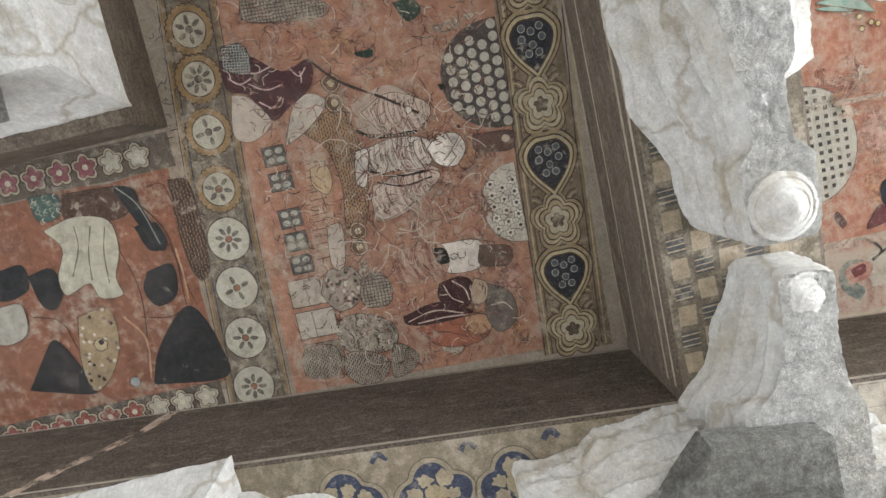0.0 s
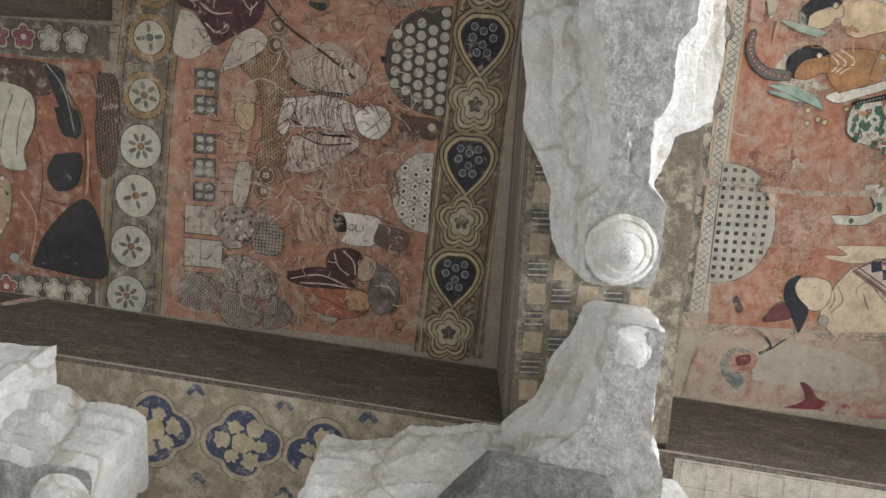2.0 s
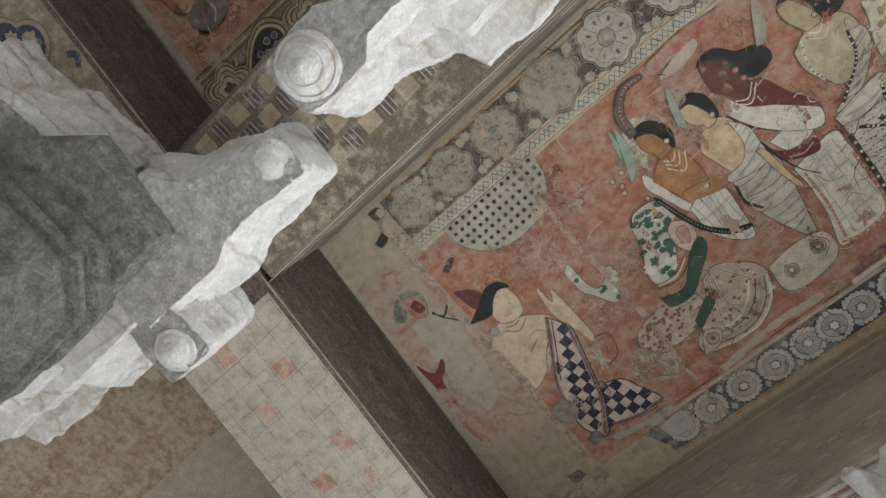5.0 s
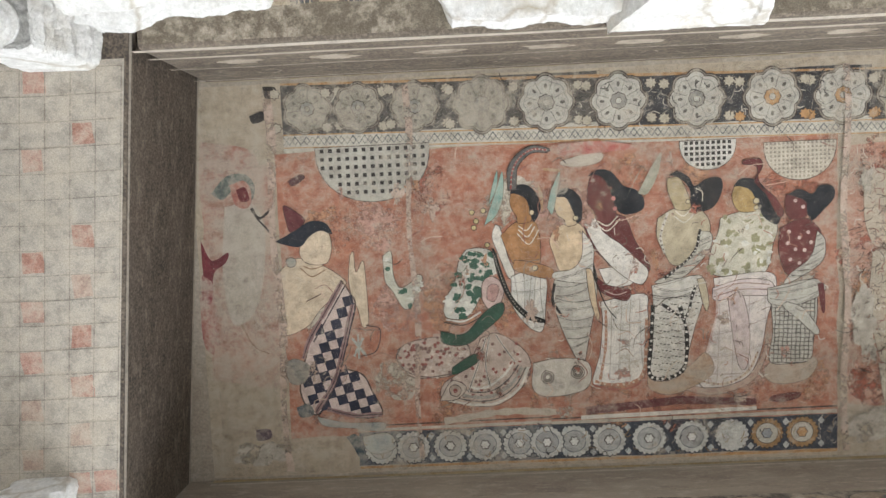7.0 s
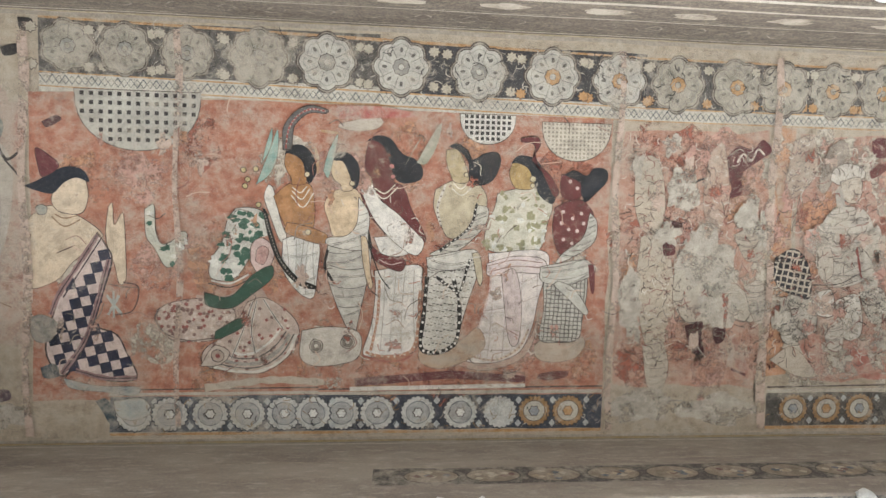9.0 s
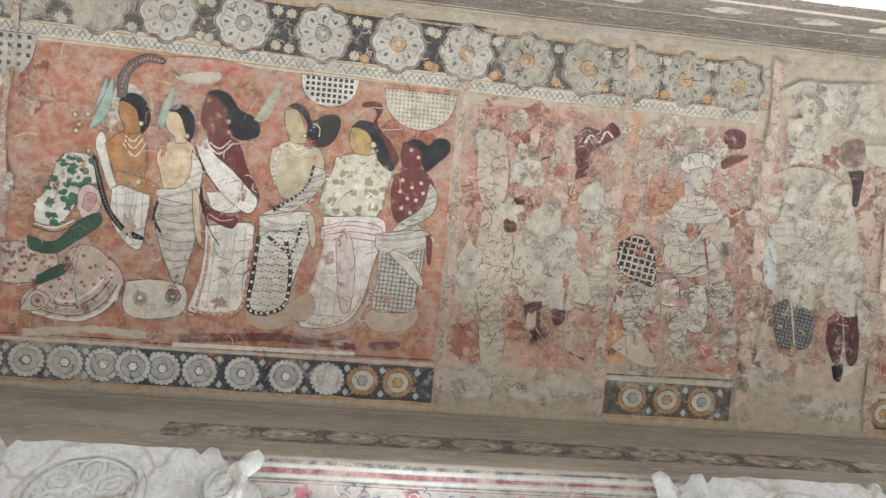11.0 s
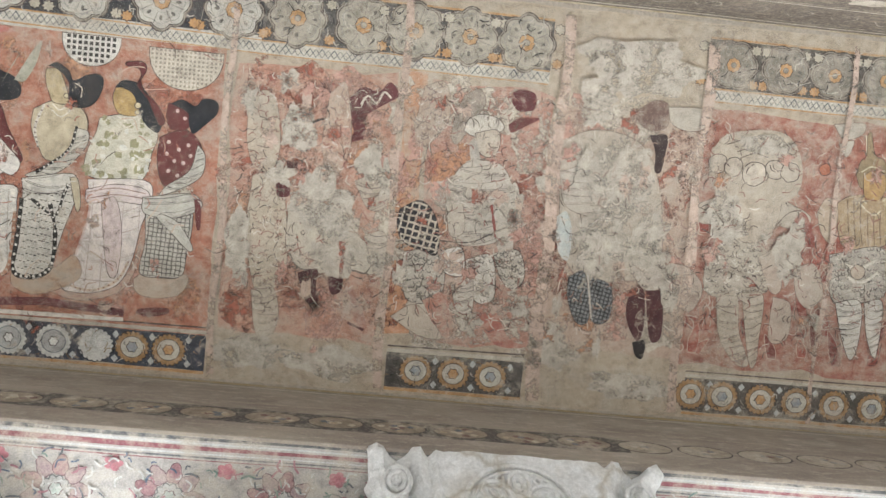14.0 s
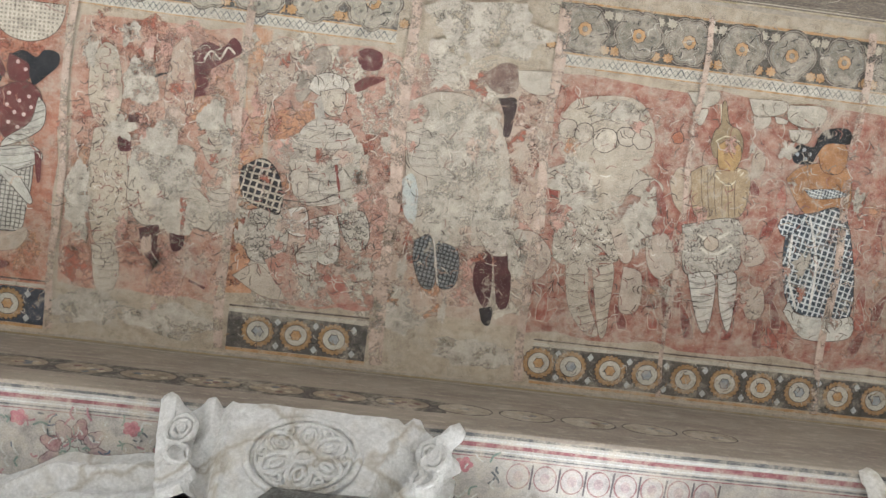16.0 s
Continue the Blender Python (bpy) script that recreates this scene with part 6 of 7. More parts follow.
scribble(art, 1.12, 1.70, -1.1, -0.18, 480, 2, (LINE, "c9bdab", "54493f", "8a4a40", "6a5a50"), 0.38, 0.019)
scribble(art, 1.76, 2.28, -1.0, -0.2, 200, 3, (LINE, "c9bdab", "8a6a5c"), 0.48, 0.02)
scribble(art, 2.3, 3.9, -1.1, -0.2, 950, 4, (LINE, "b8aa9a", "54493f", "7a3a30", "a89a88"), fade=0.4, size=0.02)
scribble(art, -0.75, 0.38, -0.85, -0.2, 120, 6, ("6a5a50", "a5604c", "c9bfae"), fade=0.45, size=0.017)
scribble(art, -1.7, 0.4, -1.15, -0.1, 90, 5, ("7d4236", "c9a48c", LINE), fade=0.5)
tagged(art.done("brush_line", procession), kind="stuff")
art.reset(0.0118)
pl, pk = FILLER, FILLER_PINK
for x, y, rx, ry in ((2.02, -1.27, 0.24, 0.11), (1.98, -0.82, 0.13, 0.17), (0.82, -0.62, 0.12, 0.13), (0.9, -0.42, 0.12, 0.06), (0.6, -0.02, 0.16, 0.06), (0.9, 0.0, 0.17, 0.06),
                     (1.8, -0.12, 0.1, 0.06), (2.1, -0.02, 0.18, 0.06), (1.86, -1.12, 0.07, 0.09), (2.23, -0.46, 0.03, 0.07), (0.72, -0.9, 0.07, 0.08), (0.52, -0.45, 0.05, 0.12), (1.32, -0.72, 0.07, 0.06), (1.56, -0.62, 0.06, 0.12), (2.12, -0.6, 0.09, 0.1), (1.9, -0.55, 0.08, 0.12), (2.42, -0.72, 0.08, 0.1), (2.7, -0.6, 0.06, 0.12), (2.55, -1.02, 0.1, 0.04), (-1.9, 0.0, 0.12, 0.05), (1.0, -0.8, 0.05, 0.08)):
    blotch(art, x, y, rx, ry, pl)
rk = random.Random(31)
for k in range(75):
    blotch(art, rk.uniform(0.5, 2.25), rk.uniform(-1.1, -0.15), rk.uniform(0.015, 0.045), rk.uniform(0.02, 0.06), (pl, pk, STAINS[2], STAINS[0])[k % 4], 0.9)
for k in range(40):
    blotch(art, rk.uniform(2.35, 3.8), rk.uniform(-1.1, -0.15), rk.uniform(0.012, 0.035), rk.uniform(0.015, 0.05), (pl, STAINS[2], STAINS[0], STAINS[1])[k % 4], 0.9)
for k in range(40):
    blotch(art, rk.uniform(-1.7, 0.4), rk.uniform(-1.1, -0.15), rk.uniform(0.01, 0.03), rk.uniform(0.012, 0.04), (STAINS[1], STAINS[2], STAINS[0], pk)[k % 4], 0.9)
for x, w in ((-1.785, 0.035), (-1.245, 0.03), (0.445, 0.025), (1.10, 0.045), (1.72, 0.06), (2.29, 0.05), (2.86, 0.02), (3.5, 0.03)):
    art.line([(x + 0.01 * math.sin(k * 1.3), -1.44 + k * 0.152) for k in range(11)], w, pk)
art.M = lambda u, v: (u, v)
tagged(art.done("plaster_repair", procession, "pale plaster patches and joint fillings"), kind="stuff")


def veil(name, hexcol, strength, stretch):
    """Thin lime dust and run marks that cloud the paint unevenly; over the court, shade too."""
    m = paint(hexcol, 0.6).copy()
    m.name = name
    n, l = m.node_tree.nodes, m.node_tree.links
    pos = n.new("ShaderNodeNewGeometry").outputs["Position"]
    a = ramp(n, l, noise_node(n, l, pos, 4.0, 8, 0.75, stretch), 0.46, 0.74)
    b = ramp(n, l, noise_node(n, l, pos, 38.0, 6, 0.8), 0.38, 0.66)
    fac = mixc(n, l, 1.0, a, b, "MULTIPLY")
    fac = mixc(n, l, 1.0, fac, (strength, strength, strength, 1), "MULTIPLY")
    tr, mx, out = n.new("ShaderNodeBsdfTransparent"), n.new("ShaderNodeMixShader"), n["Material Output"]
    l.new(fac, mx.inputs[0])
    l.new(tr.outputs[0], mx.inputs[1])
    l.new(n["Principled BSDF"].outputs[0], mx.inputs[2])
    l.new(mx.outputs[0], out.inputs["Surface"])
    return m


art.reset(0.0135)
quad(art, -2.05, -1.46, 3.9, 0.09, veil("lime_dust", "b8a992", 0.38, (1.6, 0.6, 1.0)))
tagged(art.done("lime_dust", procession), kind="stuff")
art.reset(0.0141)
quad(art, -2.05, -1.46, 3.9, 0.09, veil("soot_shade_film", "3c3028", 0.4, (0.7, 1.4, 1.0)))
tagged(art.done("soot_shade_film", procession), kind="stuff")


# ---- the court panel with the medallion strip ----
art = Art((-0.0923, -0.1368, CEIL), (0.946, 0.025, 0), (-0.022, 0.930, 0))     # this bay lies slightly skew
court = mural("ceiling_mural", "dull pink court-scene fresco beside a strip of medallions")
GROUND2 = "ab7458"
art.reset(0.0002)
art.poly([(-2.03, -1.99), (1.6, -1.99), (1.6, -3.24), (-0.79, -3.45), (-0.81, -4.9), (-1.76, -4.9)], paint("8d7c6a", 0.4))
art.done("plaster_ground", court)
art.reset(0.0004)
art.poly([(-1.99, -2.27), (-1.96, -3.35), (-1.2, -3.33), (-0.4, -3.26), (1.6, -3.2), (1.6, -2.2), (-0.4, -2.22), (-1.2, -2.25)], paint(GROUND2, 0.36))
quad(art, -1.84, -4.9, -0.95, -3.62, paint("8a5032", 0.3), rag=0.02)
art.done("painted_ground", court)
art.reset(0.0008)
art.poly([(-1.97, -3.63), (-1.2, -3.57), (-0.3, -3.47), (-0.3, -3.26), (-1.2, -3.34), (-1.97, -3.38)], paint("6d6252", 0.3))
for d, c, w in ((0.0, "8a6a3c", 0.012), (0.018, LINE, 0.005), (-0.012, LINE, 0.004)):
    art.line(curve([(-1.97, -3.625 + d), (-1.2, -3.565 + d), (-0.3, -3.465 + d)], 8), w, paint(c, 0.3))
    art.line(curve([(-1.97, -3.385 - d), (-1.2, -3.345 - d), (-0.3, -3.265 - d)], 8), w, paint(c, 0.3))
scribble(art, -1.95, -0.35, -3.57, -3.4, 150, 11, (LINE, "3a4658", "9a8a70"), 0.2, 0.02)
art.done("medallion_strip", court)
for i, (x, y) in enumerate(((-0.28, -3.36), (-0.47, -3.39), (-0.65, -3.405), (-0.85, -3.42), (-1.07, -3.44), (-1.27, -3.455), (-1.47, -3.475), (-1.68, -3.495), (-1.89, -3.515))):
    art.reset(0.0026)
    if i < 5:
        art.oval(x, y, 0.093, 0.09, paint("957548", 0.2), paint(LINE, 0.2), 0.004, n=96, lobes=24, depth=0.04)
        art.oval(x, y, 0.066, 0.064, paint("b3ac98", 0.2), paint(LINE, 0.2), 0.004, n=30)
    else:
        art.oval(x, y, 0.088, 0.086, paint("b5af9c", 0.2), paint(LINE, 0.2), 0.005, n=40)
    for k in range(4 + 2 * (i % 3)):
        a = k * 2 * math.pi / (4 + 2 * (i % 3)) + i
        art.oval(x + 0.036 * math.cos(a), y + 0.036 * math.sin(a), 0.018, 0.009, paint("5c584f", 0.3), None, rot=a, n=10)
    art.oval(x, y, 0.014, 0.014, paint("8a5c3c" if i > 3 else "5c584f", 0.2), paint(LINE, 0.2), 0.003, n=12)
    art.done("strip_medallion", court)
# ornamental border beside the middle beam
art.reset(0.0008)
art.poly([(-2.02, -2.285), (-1.2, -2.255), (-0.4, -2.215), (1.6, -2.2), (1.6, -1.99), (-2.03, -1.995)], paint("7d6a50", 0.25))
for dy, c, w in ((0, LINE, 0.005), (0.018, "b09a72", 0.008), (0.032, LINE, 0.004), (0.245, LINE, 0.005), (0.262, "b09a72", 0.008)):
    art.line(curve([(-2.02, -2.28 + dy), (-1.2, -2.25 + dy), (-0.4, -2.21 + dy), (1.5, -2.2 + dy)], 6), w, paint(c, 0.25))
for x in np.arange(-1.98, 1.0, 0.115):
    for sy in (-2.215, -2.035):
        y = sy + 0.02 * (x + 1.2) * 0.8
        for r in (0.02, 0.034, 0.048):
            art.line([(x + r * math.cos(a * 0.5), y + (1 if sy < -2.1 else -1) * r * math.sin(a * 0.5)) for a in range(0, 7)], 0.0045, paint(LINE if r != 0.034 else "b3a07c", 0.2))
art.done("ornament_border", court, "brown border with dark hearts and leaf scrolls")
for i in range(9):
    x = -1.93 + 0.23 * i
    y = -2.145 + 0.04 * (x + 1.9) / 1.1 * 0.9
    art.reset(0.0028)
    if i % 2:
        for k, c in ((1.52, LINE), (1.45, "9a8660"), (1.30, LINE), (1.23, "b8a67e"), (1.08, LINE), (0.98, "151b2a")):
            pts = curve([(x - 0.105 * k, y), (x - 0.03 * k, y + 0.062 * k), (x + 0.035 * k, y + 0.08 * k), (x + 0.08 * k, y + 0.045 * k), (x + 0.085 * k, y),
                         (x + 0.08 * k, y - 0.045 * k), (x + 0.035 * k, y - 0.08 * k), (x - 0.03 * k, y - 0.062 * k), (x - 0.105 * k, y)], 5)
            art.poly(pts, paint(c, 0.12))
        for px, py in ((0.045, 0), (0.02, 0.04), (0.02, -0.04), (-0.005, 0), (-0.035, 0.02), (-0.035, -0.02), (0.06, 0.035), (0.06, -0.035)):
            art.oval(x + px, y + py, 0.014, 0.014, paint("4c525a", 0.1), paint("a9a89c", 0.1), 0.003, n=12)
    else:
        for k, c in ((1.45, LINE), (1.38, "9a8660"), (1.22, LINE), (1.15, "b5a37e"), (0.98, LINE), (0.9, "a8946e"), (0.7, LINE), (0.64, "b8ab90")):
            art.oval(x, y, 0.082 * k, 0.072 * k, paint(c, 0.25), None, n=60, lobes=5, depth=0.14)
        art.oval(x, y, 0.026, 0.026, paint("5a4a3c", 0.25), paint(LINE, 0.2), 0.004, n=20, lobes=5, depth=0.2)
    art.done("border_flower", court)
# cloths, courtiers, boxes
art.reset(0.0020)
canopy(art, -0.86, -2.235, 0.205, 0.25, "463d3a", "b8b0a0", 0.046, 0.019, "disc", "north", 0.2)
art.done("painted_canopy", court, "dark half-round cloth with white discs")
art.reset(0.0020)
canopy(art, -1.365, -2.262, 0.16, 0.16, "c0b8a8", "d0c8b8", 0.046, 0.021, "flower", "north", 0.2)
art.done("painted_canopy", court, "white half-round cloth with small flowers")
for i, x in enumerate((-0.99, -1.09, -1.24, -1.335, -1.43)):
    art.reset(0.0048)
    quad(art, x - 0.037, -3.235, x + 0.037, -3.145, paint("54524d", 0.25), edge=paint(LINE, 0.2), rag=0.004)
    for k in range(4):
        art.oval(x + 0.017 * (-1) ** k, -3.19 + (0.02 if k < 2 else -0.02), 0.012, 0.016, paint("a8a598", 0.2), n=10)
    art.done("painted_box", court)
for i, x in enumerate((-1.545, -1.68, -1.82)):
    art.reset(0.0048)
    quad(art, x - 0.06, -3.27, x + 0.055, -3.11, paint(("b3a594", "b8ac9c", "8d7a68")[i], 0.3), edge=paint(LINE, 0.3), rag=0.006)
    art.line([(x - 0.055, -3.2), (x + 0.05, -3.2)], 0.006, paint("8f8272", 0.3))
    art.done("painted_chest", court)
art.reset(0.0030)
for k in range(26):
    blotch(art, rk.uniform(-1.9, -0.4), rk.uniform(-3.2, -2.35), rk.uniform(0.02, 0.07), rk.uniform(0.02, 0.08), STAINS[(1, 2, 3, 2, 0)[k % 5]], 0.8)
tagged(art.done("paint_remain", court), kind="stuff")
art.reset(0.0070)
scribble(art, -1.95, -0.3, -3.28, -2.3, 1300, 12, (LINE, "c2b5a4", "5c4e44", "6a3a34", "8a4a40"), 0.33, 0.02)
scribble(art, -1.45, -0.9, -2.95, -2.4, 120, 13, ("6a4038", "c2b5a4"), 0.3, 0.05)
tagged(art.done("brush_line", court), kind="stuff")
skew, art = art, Art()
# hatched mat and baskets behind the court
art.reset(0.0052)
centimetres(art, -1.27, -2.97, "north")
shape(art, [(-28, 5.5), (-27, -2.5), (-5, 0.5), (15.5, 8), (15.5, 12.5), (-7, 9)], "b08468", 0.3, False, 0.45)
stroke(art, [(-25.5, 5.5), (-25.5, 1.5), (-25, -2)], "6a3a30", 0.25, 0.35)
stroke(art, [(-23, 6), (-23, 2), (-22.5, -1.5)], "6a3a30", 0.25, 0.35)
stroke(art, [(-20.5, 6), (-20.5, 2.5), (-20, -1)], "6a3a30", 0.25, 0.35)
stroke(art, [(-17.5, 6.5), (-17.5, 3), (-17.5, -0.5)], "6a3a30", 0.25, 0.35)
stroke(art, [(-15, 7), (-15, 3), (-14.5, 0.5)], "6a3a30", 0.25, 0.35)
stroke(art, [(-12, 7.5), (-12, 3.5), (-12, 1)], "6a3a30", 0.25, 0.35)
stroke(art, [(-9.5, 8), (-9.5, 4), (-9.5, 1.5)], "6a3a30", 0.25, 0.35)
stroke(art, [(-6.5, 8.5), (-6.5, 4.5), (-6.5, 2)], "6a3a30", 0.25, 0.35)
stroke(art, [(-4, 9), (-4, 5), (-4, 3)], "6a3a30", 0.25, 0.35)
stroke(art, [(-1, 9), (-1, 5.5), (-1, 3.5)], "6a3a30", 0.25, 0.35)
stroke(art, [(1.5, 9.5), (1.5, 6), (1.5, 4)], "6a3a30", 0.25, 0.35)
stroke(art, [(4.5, 10), (4.5, 6.5), (4.5, 5)], "6a3a30", 0.25, 0.35)
stroke(art, [(7, 10.5), (7, 7), (7, 5.5)], "6a3a30", 0.25, 0.35)
stroke(art, [(10, 11), (10, 7), (10, 6)], "6a3a30", 0.25, 0.35)
pattern(art, [(-46.5, 4.5), (-41.5, -3), (-42.5, -11.5), (-33.5, -15), (-18.5, -16), (-2, -12), (6.5, -5.5), (0, -3), (-14.5, -5.5), (-29, -3.5), (-36.5, 3)], "a07c58", "33261e", 0.15, "dash", 1.0)
shape(art, [(-23.5, 4.5), (-24, -1.5), (-17.5, -2.5), (-13, 0.5), (-17, 5)], "b89c74", 0.25)
shape(art, [(-33.5, 11), (-46.5, 4.5), (-50, -2.5), (-45, -7.5), (-37.5, 1.5)], "c4b6a6", 0.25)
shape(art, [(-1.5, 4), (-0.5, -1.5), (13, 0.5), (16, 4), (11.5, 6)], "b8a898", 0.2)
art.oval(-51.5, -11, 3.4, 3.4, paint("b39878", 0.15), paint(LINE, 0.3), 0.35, n=24, wob=0.15)
art.oval(-51.5, -11, 2.5, 2.5, paint("7a5a42", 0.15), paint(LINE, 0.3), 0.35, n=24, wob=0.15)
art.oval(-51.5, -11, 1.5, 1.5, paint("c2ac8a", 0.15), paint(LINE, 0.3), 0.35, n=24, wob=0.15)
art.oval(-44.5, -10.5, 3.4, 3.4, paint("b39878", 0.15), paint(LINE, 0.3), 0.35, n=24, wob=0.15)
art.oval(-44.5, -10.5, 2.5, 2.5, paint("7a5a42", 0.15), paint(LINE, 0.3), 0.35, n=24, wob=0.15)
art.oval(-44.5, -10.5, 1.5, 1.5, paint("c2ac8a", 0.15), paint(LINE, 0.3), 0.35, n=24, wob=0.15)
art.oval(3, -7, 3.4, 3.4, paint("b39878", 0.15), paint(LINE, 0.3), 0.35, n=24, wob=0.15)
art.oval(3, -7, 2.5, 2.5, paint("7a5a42", 0.15), paint(LINE, 0.3), 0.35, n=24, wob=0.15)
art.oval(3, -7, 1.5, 1.5, paint("c2ac8a", 0.15), paint(LINE, 0.3), 0.35, n=24, wob=0.15)
art.oval(9, -6, 3.4, 3.4, paint("b39878", 0.15), paint(LINE, 0.3), 0.35, n=24, wob=0.15)
art.oval(9, -6, 2.5, 2.5, paint("7a5a42", 0.15), paint(LINE, 0.3), 0.35, n=24, wob=0.15)
art.oval(9, -6, 1.5, 1.5, paint("c2ac8a", 0.15), paint(LINE, 0.3), 0.35, n=24, wob=0.15)
art.done("painted_mat", court, "hatched tan mat with ringed pots")
art.reset(0.006)
centimetres(art, -1.7, -3.08, "north")
pattern(art, [(-19.5, 2), (-27.5, -2.5), (-27.5, -11.5), (-20, -15), (-13, -11), (-11.5, -3)], "9a8c7c", "4a4038", 0.2, "flowers", 60)
art.done("painted_basket", court)
art.reset(0.0068000000000000005)
centimetres(art, -1.7, -3.08, "north")
pattern(art, [(-20.5, -14), (-23.5, -20.5), (-17.5, -25), (-10, -23), (-10, -15), (-14, -12.5)], "9a8c7c", "4a4038", 0.2, "check", 1.3)
art.done("painted_basket", court)
art.reset(0.006)
centimetres(art, -1.7, -3.08, "north")
pattern(art, [(-0.5, 0), (-8, -3), (-8, -13), (-1, -22.5), (7, -21), (8.5, -12.5), (5.5, -3)], "9a8c7c", "33302c", 0.2, "scales", 110)
art.done("painted_basket", court)
art.reset(0.0068000000000000005)
centimetres(art, -1.7, -3.08, "north")
pattern(art, [(13.5, 1.5), (6, -1.5), (7.5, -11.5), (13, -17), (19.5, -13), (19.5, -4)], "9a8c7c", "3a342e", 0.2, "dash", 0.8)
art.done("painted_basket", court)
art.reset(0.006)
centimetres(art, -1.7, -3.08, "north")
pattern(art, [(13.5, -17.5), (6, -21), (12.5, -28.5), (18, -26), (20, -17.5)], "9a8c7c", "3a342e", 0.2, "check", 0.9)
art.done("painted_basket", court)
art.reset(0.0068000000000000005)
centimetres(art, -1.7, -3.08, "north")
pattern(art, [(5, 16.5), (0, 12.5), (2, 2), (13, 3), (12, 15)], "9a8c7c", "4a3a34", 0.2, "dash", 0.8)
art.done("painted_basket", court)
art.reset(0.006)
centimetres(art, -1.7, -3.08, "north")
pattern(art, [(-129.5, 2), (-123.5, -24.5), (-117.5, -25), (-121.5, 1)], "9a8c7c", "4a4038", 0.2, "check", 1.2)
art.done("painted_basket", court)
# central seated shape in white with a striped garment
art.reset(0.0078)
centimetres(art, -1.07, -2.52, "north")
shape(art, [(-22.5, 29), (-26.5, 15.5), (-21, 8.5), (-11, 15), (-12, 27.5)], "b59684", 0.4, False, 0.45)
pattern(art, [(-19, 26), (-23.5, 14), (-16, 1), (-8, 7), (-10, 19.5)], "c2aa98", "6a4a40", 0.2, "folds", 1.2)
shape(art, [(8, 28.5), (5, 6), (11.5, 5), (20, 18), (20.5, 30)], "c2a898", 0.3)
pattern(art, [(11, 30.5), (6, 19.5), (7.5, 4.5), (12, 5), (19.5, 19.5), (20.5, 29)], "c6b0a0", "7a4a40", 0.2, "folds", 1.2)
pattern(art, [(-6, 27.5), (-7.5, 16), (-4, 4.5), (5, 6), (4.5, 18.5), (2, 28.5)], "cdbfb0", "5a3a34", 0.12, "folds", 1.0)
shape(art, [(-1.5, 33), (-6, 31), (-5.5, 27), (1.5, 28.5), (7.5, 31), (5.5, 34)], "d2c8bc", 0.08, True, 0.6)
stroke(art, [(-13, 29.5), (-9, 22), (-8, 7.5)], "1f1815", 0.08, 1.1)
stroke(art, [(2.5, 28), (6.5, 18.5), (7, 6.5)], "1f1815", 0.08, 0.9)
stroke(art, [(7, 26.5), (10.5, 17), (9.5, 6)], "1f1815", 0.08, 0.7)
beaded(art, [(-11, 28), (-8.5, 18), (-7.5, 8.5)], "3a2a24", "c2b4a0", 0.1, 1.0)
shape(art, [(-1, 5.5), (-4.5, 0.5), (-4, -6), (1.5, -8.5), (7.5, -4), (5.5, 3)], "dcd3c6", 0.06, True, 0.5)
shape(art, [(-2.5, -9), (3, -12), (9.5, -8.5), (7.5, -4.5), (2.5, -9)], "a8795a", 0.2)
shape(art, [(-2, -12), (-0.5, -25.5), (3, -27), (6.5, -24), (4, -12)], "5a3c32", 0.2, True, 0.6)
art.oval(2, -23.5, 1.6, 1.6, paint("b5a08a", 0.2), paint(LINE, 0.3), 0.35, n=24, wob=0.15)
art.oval(-6, -7.5, 0.7, 0.7, paint("2a1f1a", 0.1), None, 0.35, n=24, wob=0.15)
art.oval(9.5, -6.5, 0.7, 0.7, paint("2a1f1a", 0.1), None, 0.35, n=24, wob=0.15)
stroke(art, [(-41.5, 40), (-31.5, 31), (-22, 16.5), (-14, 5.5)], "3a241e", 0.12, 1.0)
art.oval(-16, 9, 1.3, 1.3, paint("d0c6b8", 0.15), paint(LINE, 0.3), 0.35, n=24, wob=0.15)
shape(art, [(-53.5, 6), (-53, -1.5), (-48.5, -3.5), (-46, 2)], "1c3a2c", 0.12, False, 0.45)
shape(art, [(-40, 23), (-39.5, 16.5), (-37, 18), (-38.5, 22.5)], "1c3a2c", 0.12, False, 0.45)
shape(art, [(-22.5, -3.5), (-21.5, -7.5), (-20, -4.5)], "16201c", 0.08, False, 0.45)
art.done("painted_figure", court, "plain white seated shape with striped cloth")
# reclining shapes before the court
art.reset(0.0092)
centimetres(art, -1.62, -2.59, "north")
shape(art, [(4.5, 22.5), (2, 8), (9, -4), (10, 12), (8, 21.5)], "40161b", 0.06)
shape(art, [(-5, 6), (-6, -2), (-2.5, -6.5), (5.5, -4), (6, 3.5), (0.5, 7.5)], "40161b", 0.05)
shape(art, [(-4, -7.5), (-1, -12), (5.5, -10), (6, -5.5), (1, -5)], "b89a80", 0.2)
stroke(art, [(7, 21), (5, 10), (8.5, -0.5)], "c9b0a4", 0.1, 0.6)
stroke(art, [(8.5, 17.5), (8.5, 6.5), (9.5, -2.5)], "c9b0a4", 0.1, 0.6)
stroke(art, [(-4, 4.5), (1.5, 2.5), (4.5, -1.5)], "c9b0a4", 0.1, 0.6)
stroke(art, [(-5, 1), (-1, -3), (4, -4)], "c9b0a4", 0.1, 0.6)
art.done("painted_figure", court, "plain dark red reclining shape")
art.reset(0.0078)
centimetres(art, -1.76, -2.64, "north")
shape(art, [(-3.5, 13.5), (-5, -3), (-3.5, -12.5), (3, -15), (7.5, -7.5), (5.5, 6)], "a45c3e", 0.2)
shape(art, [(-4, -5), (-3, -13.5), (3.5, -14.5), (4, -7.5)], "b98a64", 0.2)
